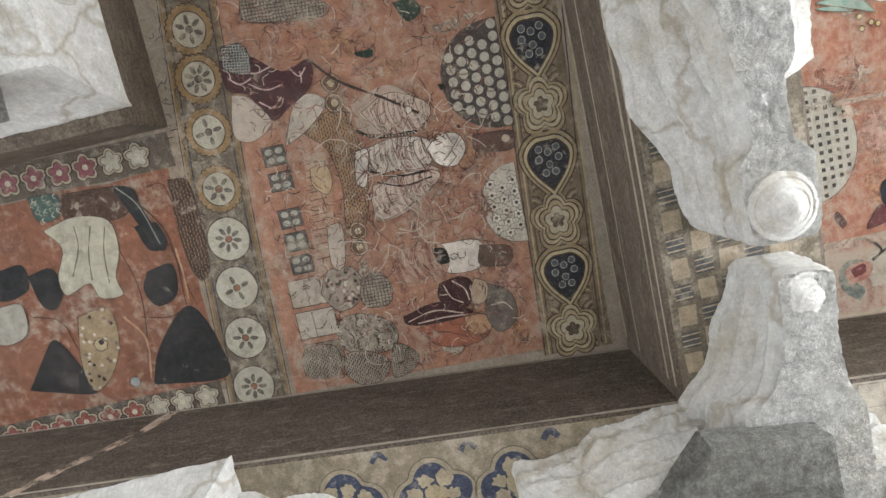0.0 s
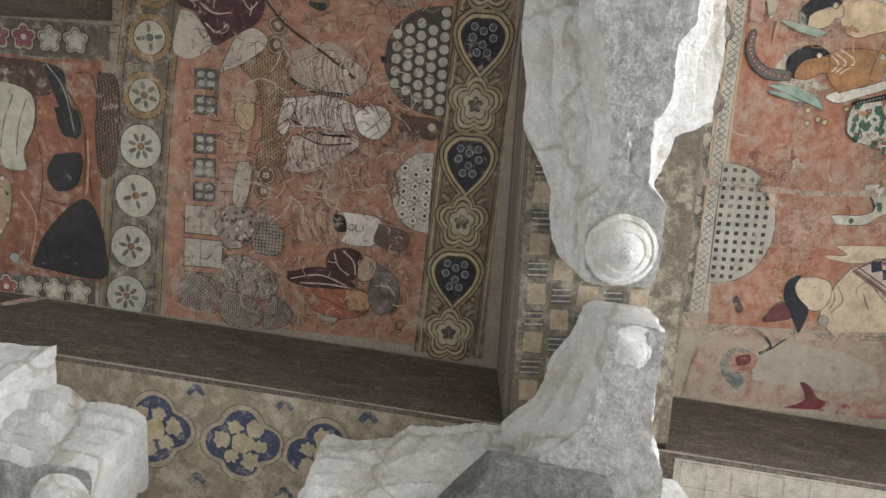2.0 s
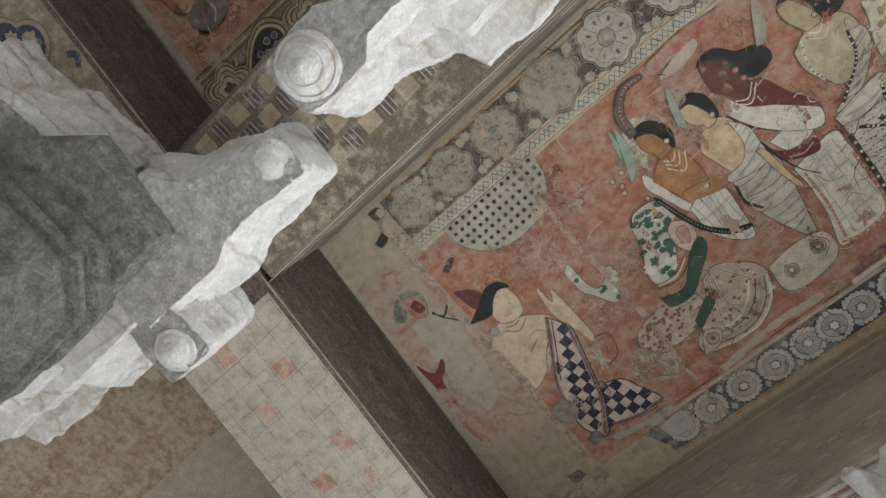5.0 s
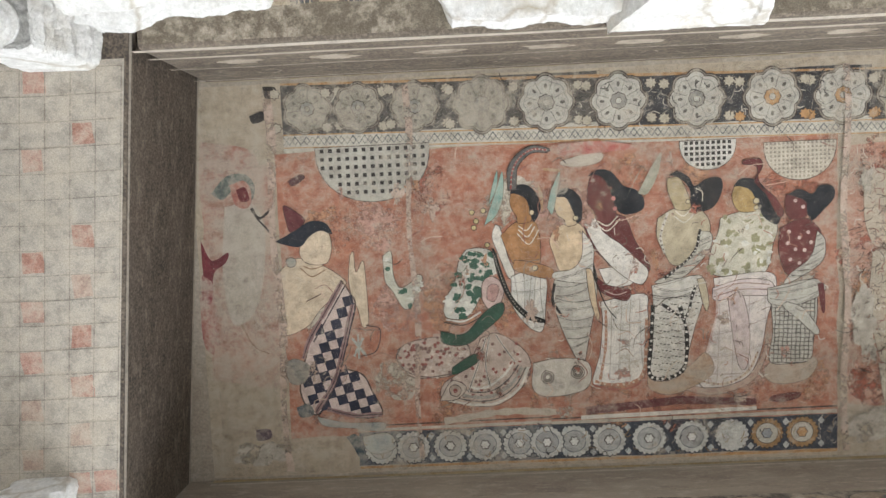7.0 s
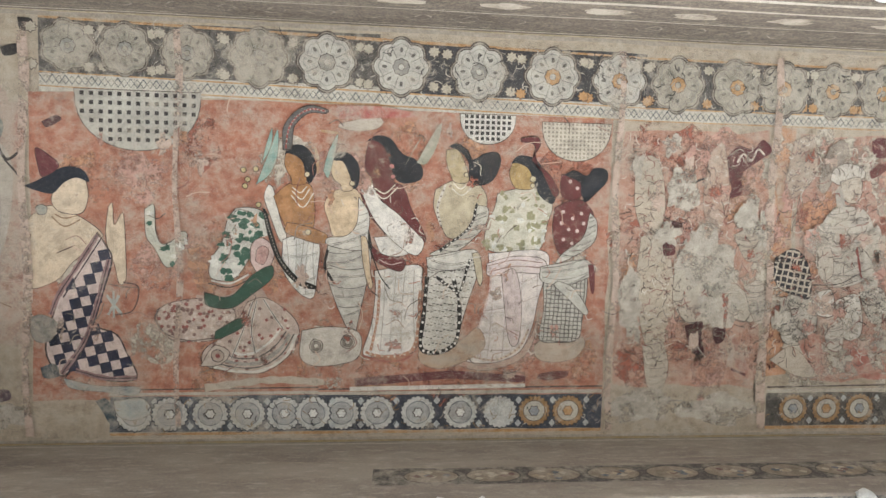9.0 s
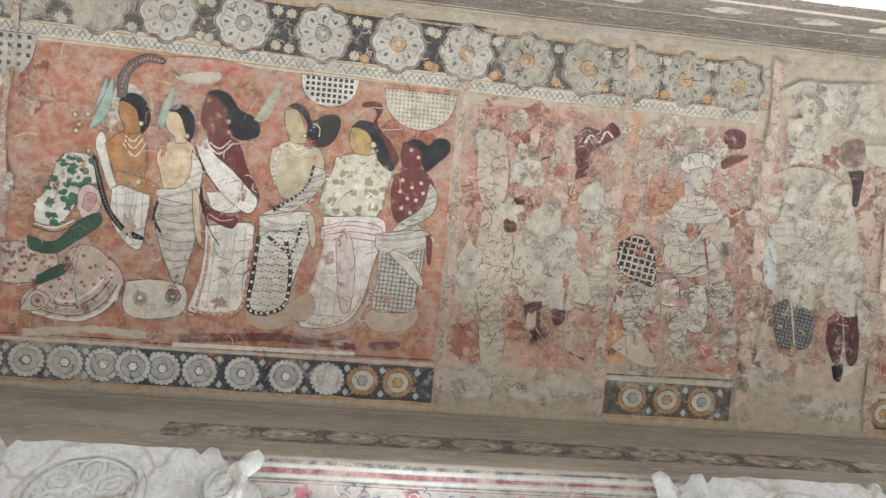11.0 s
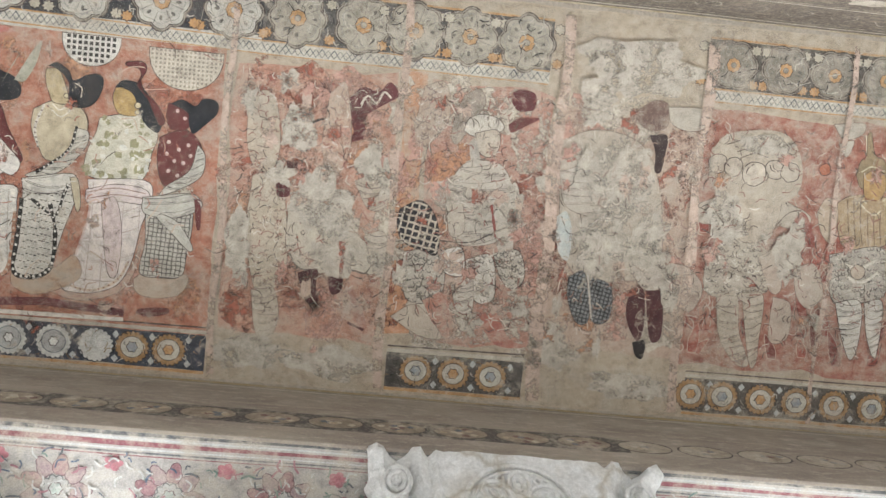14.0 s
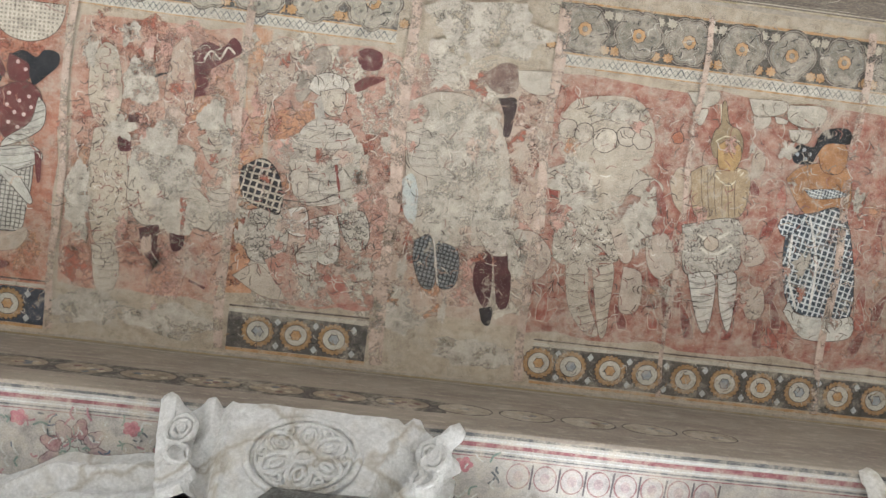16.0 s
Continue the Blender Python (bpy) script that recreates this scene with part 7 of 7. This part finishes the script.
shape(art, [(-15, -17), (-9.5, -25), (1, -25.5), (5.5, -18), (-2.5, -14)], "6a6058", 0.2)
stroke(art, [(-6, -16.5), (-6, -21.5), (-2.5, -24.5)], "c2b2a0", 0.15, 0.6)
stroke(art, [(-1, 12.5), (0.5, 2.5), (4.5, -5.5)], "6a3028", 0.15, 0.5)
art.done("painted_figure", court, "plain orange reclining shape")
art.reset(0.0092)
centimetres(art, -1.48, -2.53, "north")
shape(art, [(-6, 8), (-4, -6.5), (6, -5.5), (6, 7), (0.5, 8.5)], "cfc3b6", 0.12)
shape(art, [(-2, -6.5), (1, -17.5), (7.5, -16), (5.5, -5)], "5c4436", 0.2)
shape(art, [(-8, 24), (-6, 8), (5, 8), (6, 24), (-1.5, 26.5)], "8a4438", 0.3, False, 0.45)
pattern(art, [(-8, 24), (-6, 8), (5, 8), (6, 24), (-1.5, 26.5)], "b07c60", "6a3028", 0.3, "folds", 1.2)
shape(art, [(-5, 11.5), (-4, 7), (1.5, 6), (1, 10.5)], "16120f", 0.1, False, 0.45)
art.done("painted_figure", court, "plain pale reclining shape")
art.reset(0.0078)
centimetres(art, -0.69, -3.09, "north")
shape(art, [(-10, 14), (-9.5, 3.5), (-1.5, -7), (-3.5, -17.5), (5.5, -16), (11.5, -6), (14.5, 1.5), (4, 7), (0.5, 14)], "471a24", 0.08, False, 0.45)
stroke(art, [(-6.5, 8.5), (-3, 3), (-4, -3.5)], "c9a8a4", 0.1, 0.6)
stroke(art, [(0, 6), (3.5, 0.5), (3, -6)], "c9a8a4", 0.1, 0.6)
stroke(art, [(7, 4), (10, -0.5), (7, -4.5)], "c9a8a4", 0.1, 0.6)
stroke(art, [(-2.5, -9.5), (1.5, -12.5), (-1, -15.5)], "c9a8a4", 0.1, 0.6)
stroke(art, [(-3.5, 12.5), (-0.5, 9), (-1.5, 4.5)], "c9a8a4", 0.1, 0.6)
pattern(art, [(-14.5, 12), (-13.5, 4), (-3.5, 4), (-6.5, 12.5)], "3c4046", "a8a8a0", 0.2, "net", 1.0)
shape(art, [(2.5, 13), (4.5, 7.5), (14.5, 1.5), (20, 9.5), (16.5, 16)], "c2b2a2", 0.3)
art.done("painted_figure", court, "plain dark red shape with pale curls")
art = skew

# ---- the small panel with dark-blue robes ----
robes = mural("ceiling_mural", "orange fresco corner with dark blue shapes and red flower edging")
art.reset(0.0008)
quad(art, -1.95, -4.9, -1.835, -3.65, paint("514a40", 0.3))
quad(art, -0.95, -4.9, -0.815, -3.58, paint("5a5044", 0.3))
art.done("border_band", robes)
for i in range(10):
    y = -3.72 - 0.105 * i
    for x, n in ((-1.893, "border_flower"), (-0.882, "border_flower")):
        art.reset(0.0024)
        c = ("b3ab98" if i < 3 else "8a4038") if x < -1 else ("b3ab98" if i < 2 else "8a4450")
        art.oval(x, y, 0.05, 0.05, paint("a89a80", 0.3), paint(LINE, 0.2), 0.005, n=40, lobes=5, depth=0.15)
        art.oval(x, y, 0.037, 0.037, paint(c, 0.25), paint(LINE, 0.2), 0.003, n=40, lobes=5, depth=0.2)
        art.oval(x, y, 0.012, 0.012, paint("c2b8a0", 0.2), n=10)
        art.done(n, robes)
skew, art = art, Art()
# dark robes, pale drapery and sashes
art.reset(0.0024)
centimetres(art, -1.28, -3.85, "north")
shape(art, [(-36.5, 8), (-35, -11), (-30.5, -16.5), (-23.5, -12), (-24, 3.5), (-28, 10)], "4c3020", 0.15)
pattern(art, [(-33, -31.5), (-28.5, -39), (2, -37), (5.5, -31), (-11, -29.5)], "3c281e", "8a6a4a", 0.15, "dash", 1.2)
pattern(art, [(-38, 20.5), (-37, 10), (-29, 11.5), (-29, 19.5)], "3f6058", "a8a890", 0.2, "scales", 30)
shape(art, [(33.5, 45), (23, 36.5), (16, 29.5), (22.5, 25), (36.5, 20.5), (40.5, 22)], "14161c", 0.02, False, 0.45)
shape(art, [(42.5, -2), (29.5, -8), (18, -18.5), (15, -25), (20.5, -29), (33, -32), (46, -30.5)], "14161c", 0.02, False, 0.45)
shape(art, [(-14.5, 40), (-14.5, 31), (-5.5, 31.5), (-2.5, 40), (-5, 45)], "14161c", 0.02, False, 0.45)
shape(art, [(-10, 30.5), (-11, 21), (-2.5, 19), (4.5, 24), (2, 29)], "14161c", 0.02, False, 0.45)
shape(art, [(-1.5, -13.5), (-2, -23.5), (9.5, -22), (12.5, -13.5), (5.5, -10)], "14161c", 0.02, False, 0.45)
shape(art, [(-19, -14), (-18.5, -22.5), (-9.5, -24), (-9, -17)], "14161c", 0.02, False, 0.45)
shape(art, [(-35.5, -10.5), (-32.5, -18), (-23.5, -19.5), (-10, -23.5), (-8.5, -20.5), (-20.5, -15.5)], "1a2024", 0.05, False, 0.45)
stroke(art, [(-34.5, -12), (-26, -18), (-10.5, -21.5)], "8f938a", 0.15, 0.5)
shape(art, [(-25, 19), (-27.5, 6.5), (-23.5, -5.5), (-12, -6), (-2, -1.5), (5, -2), (4.5, 6.5), (-2, 9), (0.5, 18.5), (-7, 19.5), (-17, 14.5)], "b3ac96", 0.15)
stroke(art, [(-23, 1.5), (-13, 5.5), (-3, 7.5)], "6a6450", 0.15, 0.5)
stroke(art, [(-24.5, 7.5), (-16, 8.5), (-6, 14)], "6a6450", 0.15, 0.5)
stroke(art, [(-21.5, -3.5), (-11.5, 0), (-0.5, 1.5)], "6a6450", 0.15, 0.5)
pattern(art, [(9.5, 17.5), (8.5, 5.5), (21.5, 5), (34, 11.5), (39.5, 20.5), (27, 22)], "9c8460", "3a2418", 0.12, "flowers", 60)
art.oval(22, 12.5, 2.6, 2.6, paint("b3a078", 0.15), paint(LINE, 0.3), 0.35, n=24, wob=0.15)
art.oval(21, 12, 1.1, 1.1, paint("2a1f1a", 0.1), None, 0.35, n=24, wob=0.15)
shape(art, [(-1, 45), (0, 36.5), (11, 38), (14, 46), (10.5, 51.5)], "a8a294", 0.2)
art.oval(39.5, 4.5, 2.0, 2.0, paint("9aa0a0", 0.2), paint(LINE, 0.3), 0.35, n=24, wob=0.15)
stroke(art, [(-29.5, -17), (-12, -25.5), (14.5, -24)], "4a2414", 0.15, 0.5)
stroke(art, [(15, -6), (17.5, -16), (15.5, -23.5)], "4a2414", 0.15, 0.5)
stroke(art, [(-12.5, -6), (6.5, -8.5), (33, -3.5)], "4a2414", 0.15, 0.5)
stroke(art, [(-10, -25), (6, -26.5), (15.5, -28)], "4a2414", 0.15, 0.5)
stroke(art, [(5.5, 33.5), (10, 24), (22, 21.5)], "4a2414", 0.15, 0.5)
stroke(art, [(-32, -23), (-31, -29.5), (-15, -31)], "4a2414", 0.15, 0.5)
stroke(art, [(13.5, 0.5), (24, -5), (40, -2)], "c08a60", 0.3, 0.8)
stroke(art, [(-7.5, -26.5), (1.5, -26.5), (12.5, -25.5)], "c08a60", 0.3, 0.8)
tagged(art.done("painted_shape", robes), kind="stuff")
art = skew
# dimmer light over court and robes, put in as a dark film
art.reset(0.0130)
art.poly([(-2.02, -1.995), (1.55, -1.995), (1.55, -3.2), (-0.8, -3.44), (-0.82, -4.85), (-1.77, -4.85)], veil("court_shade_film", "2e2620", 0.5, (0.8, 1.2, 1.0)))
tagged(art.done("soot_shade_film", court), kind="stuff")
art.reset(0.0136)
art.poly([(-2.02, -1.995), (1.55, -1.995), (1.55, -3.2), (-0.8, -3.44), (-0.82, -4.85), (-1.77, -4.85)], veil("court_dust", "b39a84", 0.3, (1.5, 0.7, 1.0)))
tagged(art.done("lime_dust", court), kind="stuff")

# ---- brown panel past the west beam ----
art = Art()
outer = mural("ceiling_mural", "brown flaking fresco with red remains past the beam")
art.reset(0.0004)
art.poly([(-2.7, -1.2), (-2.38, -4.9), (-4.4, -4.9), (-4.4, -1.2)], paint("8c7354", 0.55))
rk = random.Random(31)
for _ in range(60):
    blotch(art, rk.uniform(-3.9, -2.6), rk.uniform(-3.8, -1.6), rk.uniform(0.03, 0.12), rk.uniform(0.03, 0.10), paint(rk.choice(("7a3a2a", "a58a66", "b0a084", "6e5238", "8c6a48")), 0.45))
scribble(art, -3.8, -2.6, -3.6, -1.8, 80, 15, ("6a3a2a", "b5a488"), 0.4, 0.06, 0.006)
art.done("painted_ground", outer)

# ---- paint on the beams ----
low = Art((0, 0, BEAM))
tiles = mural("beam_painting", "painted grid of grey and pink squares under the beam")
low.reset(0.0004)
low.poly([(west(-1.46) - 0.012, -1.46), (west(0.1) - 0.012, 0.1), (west(0.1) - 0.465, 0.1), (west(-1.46) - 0.465, -1.46)], paint("a39b8e", 0.5))
low.done("plaster_ground", tiles)
rk = random.Random(8)
T = 0.079
low.reset(0.0008)
for i in range(5):
    for j in range(19):
        x1, y1 = -0.02 - i * T, -1.44 + j * T
        x1 += west(y1)
        if (i in (1, 3) and j % 2 == (1 if i == 3 else 0) or rk.random() < 0.06) and rk.random() < 0.62:
            low.reset(0.0008)
            quad(low, x1 - T + 0.006, y1 + 0.006, x1 - 0.006, y1 + T - 0.006, paint(rk.choice(("a4705e", "ae8070", "a88c7c")), 0.6), step=0.02, rag=0.014)
            low.done("painted_square", tiles)
low.reset(0.0012)
for i in range(6):
    low.line([(west(-1.44) - 0.02 - i * T, -1.44), (west(-0.7) - 0.018 - i * T, -0.7), (west(0.08) - 0.02 - i * T, 0.08)], 0.003, paint("7d756a", 0.55))
for j in range(20):
    y = -1.44 + j * T
    low.line([(west(y) - 0.02, y), (west(y) - 0.26, y + 0.004), (west(y) - 0.46, y)], 0.003, paint("7d756a", 0.55))
low.done("ruled_line", tiles)
bluef = mural("beam_painting", "navy quatrefoil flowers on tan plaster under the beam")
low.reset(0.0004)
low.poly([(west(-2.0) - 0.012, -2.0), (west(-4.6) - 0.012, -4.6), (west(-4.6) - 0.465, -4.6), (west(-2.0) - 0.465, -2.0)], paint("7f725c", 0.4))
low.done("plaster_ground", bluef)
for y in (-2.54, -2.80, -3.08):
    x = west(y) - 0.19
    low.reset(0.0010)
    low.oval(x, y, 0.118, 0.122, paint("8f826a", 0.3), paint("5c5242", 0.25), 0.004, n=60, lobes=4, depth=0.12)
    low.oval(x, y, 0.100, 0.106, paint("22304c", 0.22), None, n=60, lobes=4, depth=0.15, wob=0.08)
    for k in range(6):
        a = k * math.pi / 3 + 5 * y
        r = (0.064, 0.056)[k % 2]
        low.oval(x + r * math.cos(a), y + r * math.sin(a), (0.030, 0.022)[k % 2], (0.026, 0.023)[k % 2], paint("9c8e72", 0.25), None, n=36, lobes=7, depth=0.10, wob=0.4)
    low.oval(x, y, 0.036, 0.034, paint("a0906e", 0.25), None, n=30, wob=0.3)
    for dx in (0.125, -0.17):
        low.line(curve([(x + dx, y + 0.11), (x + dx + 0.025, y + 0.135), (x + dx, y + 0.16)], 5), 0.020, paint("2a364e", 0.3))
    low.done("blue_flower", bluef)
mid = mural("beam_painting", "worn blocks of cream and blue lattice under the middle beam")
low.reset(0.0004)
quad(low, -2.0, -1.972, 4.5, -1.498, paint("665b4a", 0.35))
low.done("plaster_ground", mid)
rk = random.Random(9)
for i in range(24):
    for j in range(5):
        x, y = -1.98 + i * 0.075, -1.95 + j * 0.075
        low.reset(0.0010)
        if (i + j) % 2:
            quad(low, x, y, x + 0.062, y + 0.055, paint("a08e74", 0.3), rag=0.006)
        elif rk.random() < 0.75:
            quad(low, x + 0.004, y, x + 0.055, y + 0.055, paint("45484a", 0.25), rag=0.006)
            for k in range(3):
                low.line([(x + 0.012 + 0.017 * k, y), (x + 0.014 + 0.017 * k, y + 0.055)], 0.005, paint("a8957a", 0.3))
        if low.f:
            low.done("painted_block", mid)
# side of the middle beam towards the procession
face = Art((0, -1.485, 0), (1, 0, 0), (0, 0, 1), (0, 1, 0))
trim1 = mural("beam_painting", "worn scroll band and pale stripes along the beam side")
face.reset(0.0006)
for z, w, c, fd in ((3.985, 0.018, "94835c", 0.5), (3.955, 0.010, "968c7c", 0.6), (3.93, 0.006, "4a4038", 0.5), (3.76, 0.008, "958b7c", 0.7), (3.745, 0.006, "4a4038", 0.5), (3.60, 0.02, "9a9080", 0.75), (3.50, 0.03, "a89f90", 0.65)):
    face.line([(-2.05 + 0.3 * k, z + 0.003 * math.sin(k * 2.1)) for k in range(21)], w, paint(c, fd))
for k in range(34):
    x = -1.95 + 0.17 * k
    face.line(curve([(x, 3.84), (x + 0.05, 3.88), (x + 0.1, 3.84), (x + 0.07, 3.81), (x + 0.04, 3.84)], 4), 0.007, paint("5c5048", 0.45))
    if k % 2:
        face.oval(x + rk.uniform(-0.03, 0.03), 3.68, 0.08, 0.03, paint("7a6c58", 0.75), None, wob=0.5)
face.done("scroll_band", trim1)
face = Art((0, -1.985, 0), (1, 0, 0), (0, 0, 1), (0, -1, 0))
face.reset(0.0006)
for z, w, c, fd in ((3.98, 0.02, "a89a80", 0.4), (3.95, 0.006, LINE, 0.4), (3.83, 0.012, "b0a48e", 0.5), (3.80, 0.006, LINE, 0.5), (3.56, 0.02, "9c9078", 0.5), (3.495, 0.02, "b0a48e", 0.5)):
    face.line([(-1.95 + 0.3 * k, z + 0.003 * math.sin(k * 2.1)) for k in range(21)], w, paint(c, fd))
face.done("scroll_band", trim1)
# side of the south beam
face = Art((0, 0.11, 0), (1, 0, 0), (0, 0, 1), (0, -1, 0))
trim2 = mural("beam_painting", "row of worn painted ovals along the beam side")
face.reset(0.0006)
face.line([(-2.1 + 0.3 * k, 3.985) for k in range(21)], 0.02, paint("a8905c", 0.4))
face.line([(-2.1 + 0.3 * k, 3.955 + 0.002 * math.sin(k)) for k in range(21)], 0.012, paint("b0a696", 0.45))
face.line([(-2.1 + 0.3 * k, 3.78 + 0.003 * math.sin(k * 2)) for k in range(21)], 0.007, paint("9a8c7a", 0.4))
quad(face, -0.5, 3.585, 2.0, 3.715, paint("4f4842", 0.5), rag=0.01)
face.done("scroll_band", trim2)
for k in range(16):
    x = -0.3 + 0.215 * k
    face.reset(0.0010)
    fd = 0.35 if k < 11 else 0.75
    face.oval(x, 3.65, 0.095, 0.052, paint("8d7d68", fd), paint("4a403a", 0.3), 0.006, n=26)
    for _ in range(10):
        a, q = rk.uniform(0, 6.28), rk.random()
        face.oval(x + 0.07 * q * math.cos(a), 3.65 + 0.036 * q * math.sin(a), 0.014, 0.01, paint(rk.choice(("a89478", "6e4a44", "b8aa92", "5c6068")), fd), n=10, lobes=4, depth=0.2)
    face.done("painted_oval", trim2)
# underside of the south beam
under = mural("beam_painting", "pale pink and blue floral band with red stripes under the beam")
low.reset(0.0004)
quad(low, -2.1, 0.125, 4.6, 0.89, paint("a8a29a", 0.4))
for y, w, c in ((0.128, 0.012, "4f5254"), (0.143, 0.008, "b8b8b2"), (0.158, 0.016, "8a4650"), (0.175, 0.006, "c2c0ba"), (0.186, 0.006, "5c6064"), (0.196, 0.004, "8a4650")):
    low.line([(-2.05 + 0.3 * k, y + 0.002 * math.sin(k * 1.7)) for k in range(22)], w, paint(c, 0.5))
tagged(low.done("striped_edge", under), kind="")
for k in range(14):
    x = -1.9 + 0.345 * k
    low.reset(0.0014)
    if x > 2.1:
        for m in range(4):
            low.oval(x + 0.086 * m, 0.245, 0.036, 0.04, paint("a8a09c", 0.5), paint("8a5c60", 0.5), 0.005, n=20)
            low.oval(x + 0.086 * m, 0.245, 0.016, 0.018, paint("a08c8c", 0.5), None, n=12)
            quad(low, x + 0.086 * m + 0.04, 0.205, x + 0.086 * m + 0.046, 0.285, paint("5c5458", 0.3))
    else:
        for m in range(9):
            a = m * 2 * math.pi / 9
            low.oval(x + 0.075 * math.cos(a), 0.32 + 0.075 * math.sin(a), 0.034, 0.024, paint("98686e" if m % 2 else "9c8284", 0.55), paint("6a4a50", 0.4), 0.003, rot=a, n=18, lobes=3, depth=0.12)
        low.oval(x, 0.32, 0.042, 0.042, paint("aaa7a0", 0.4), paint("6a6c6a", 0.3), 0.004, n=40, lobes=10, depth=0.1)
        low.oval(x, 0.32, 0.02, 0.02, paint("a8b0a4", 0.3), paint("6a4a50", 0.3), 0.003, n=20, lobes=6, depth=0.15)
        low.done("pink_flower", under)
        low.reset(0.0014)
        low.oval(x + 0.17, 0.225, 0.028, 0.024, paint("b06a72", 0.3), None, n=20, lobes=5, depth=0.15)
    low.done("pink_flower", under)
low.reset(0.0024)
scribble(low, -1.9, 2.2, 0.2, 0.55, 900, 16, ("4a5a70", "6f8478", "b8b6ae", "a06a72", "5c6064", "b8b6ae"), 0.3, 0.018, 0.006)
scribble(low, 2.1, 4.5, 0.31, 0.55, 120, 17, ("8a5c60", "d0cec6", "5c6064"), 0.25, 0.03, 0.005)
tagged(low.done("brush_line", under), kind="stuff")
# pale run of lime down the west beam's side
side = Art((west(0), 0, 0), (-0.095, 1, 0), (0, 0, 1), (1, 0.095, 0))
runs = mural("beam_painting", "pale lime run and faint flowers on the dark beam side")
side.reset(0.0006)
side.line(curve([(-3.78, 3.99), (-3.86, 3.8), (-4.02, 3.6), (-4.1, 3.48)], 6), 0.05, FILLER_PINK)
side.line([(-8 + 0.5 * k, 3.985 + 0.002 * math.sin(k)) for k in range(19)], 0.014, paint("a1978a", 0.4))
side.line([(-8 + 0.5 * k, 3.482) for k in range(19)], 0.016, paint("a1978a", 0.5))
tagged(side.done("lime_run", runs), kind="stuff")
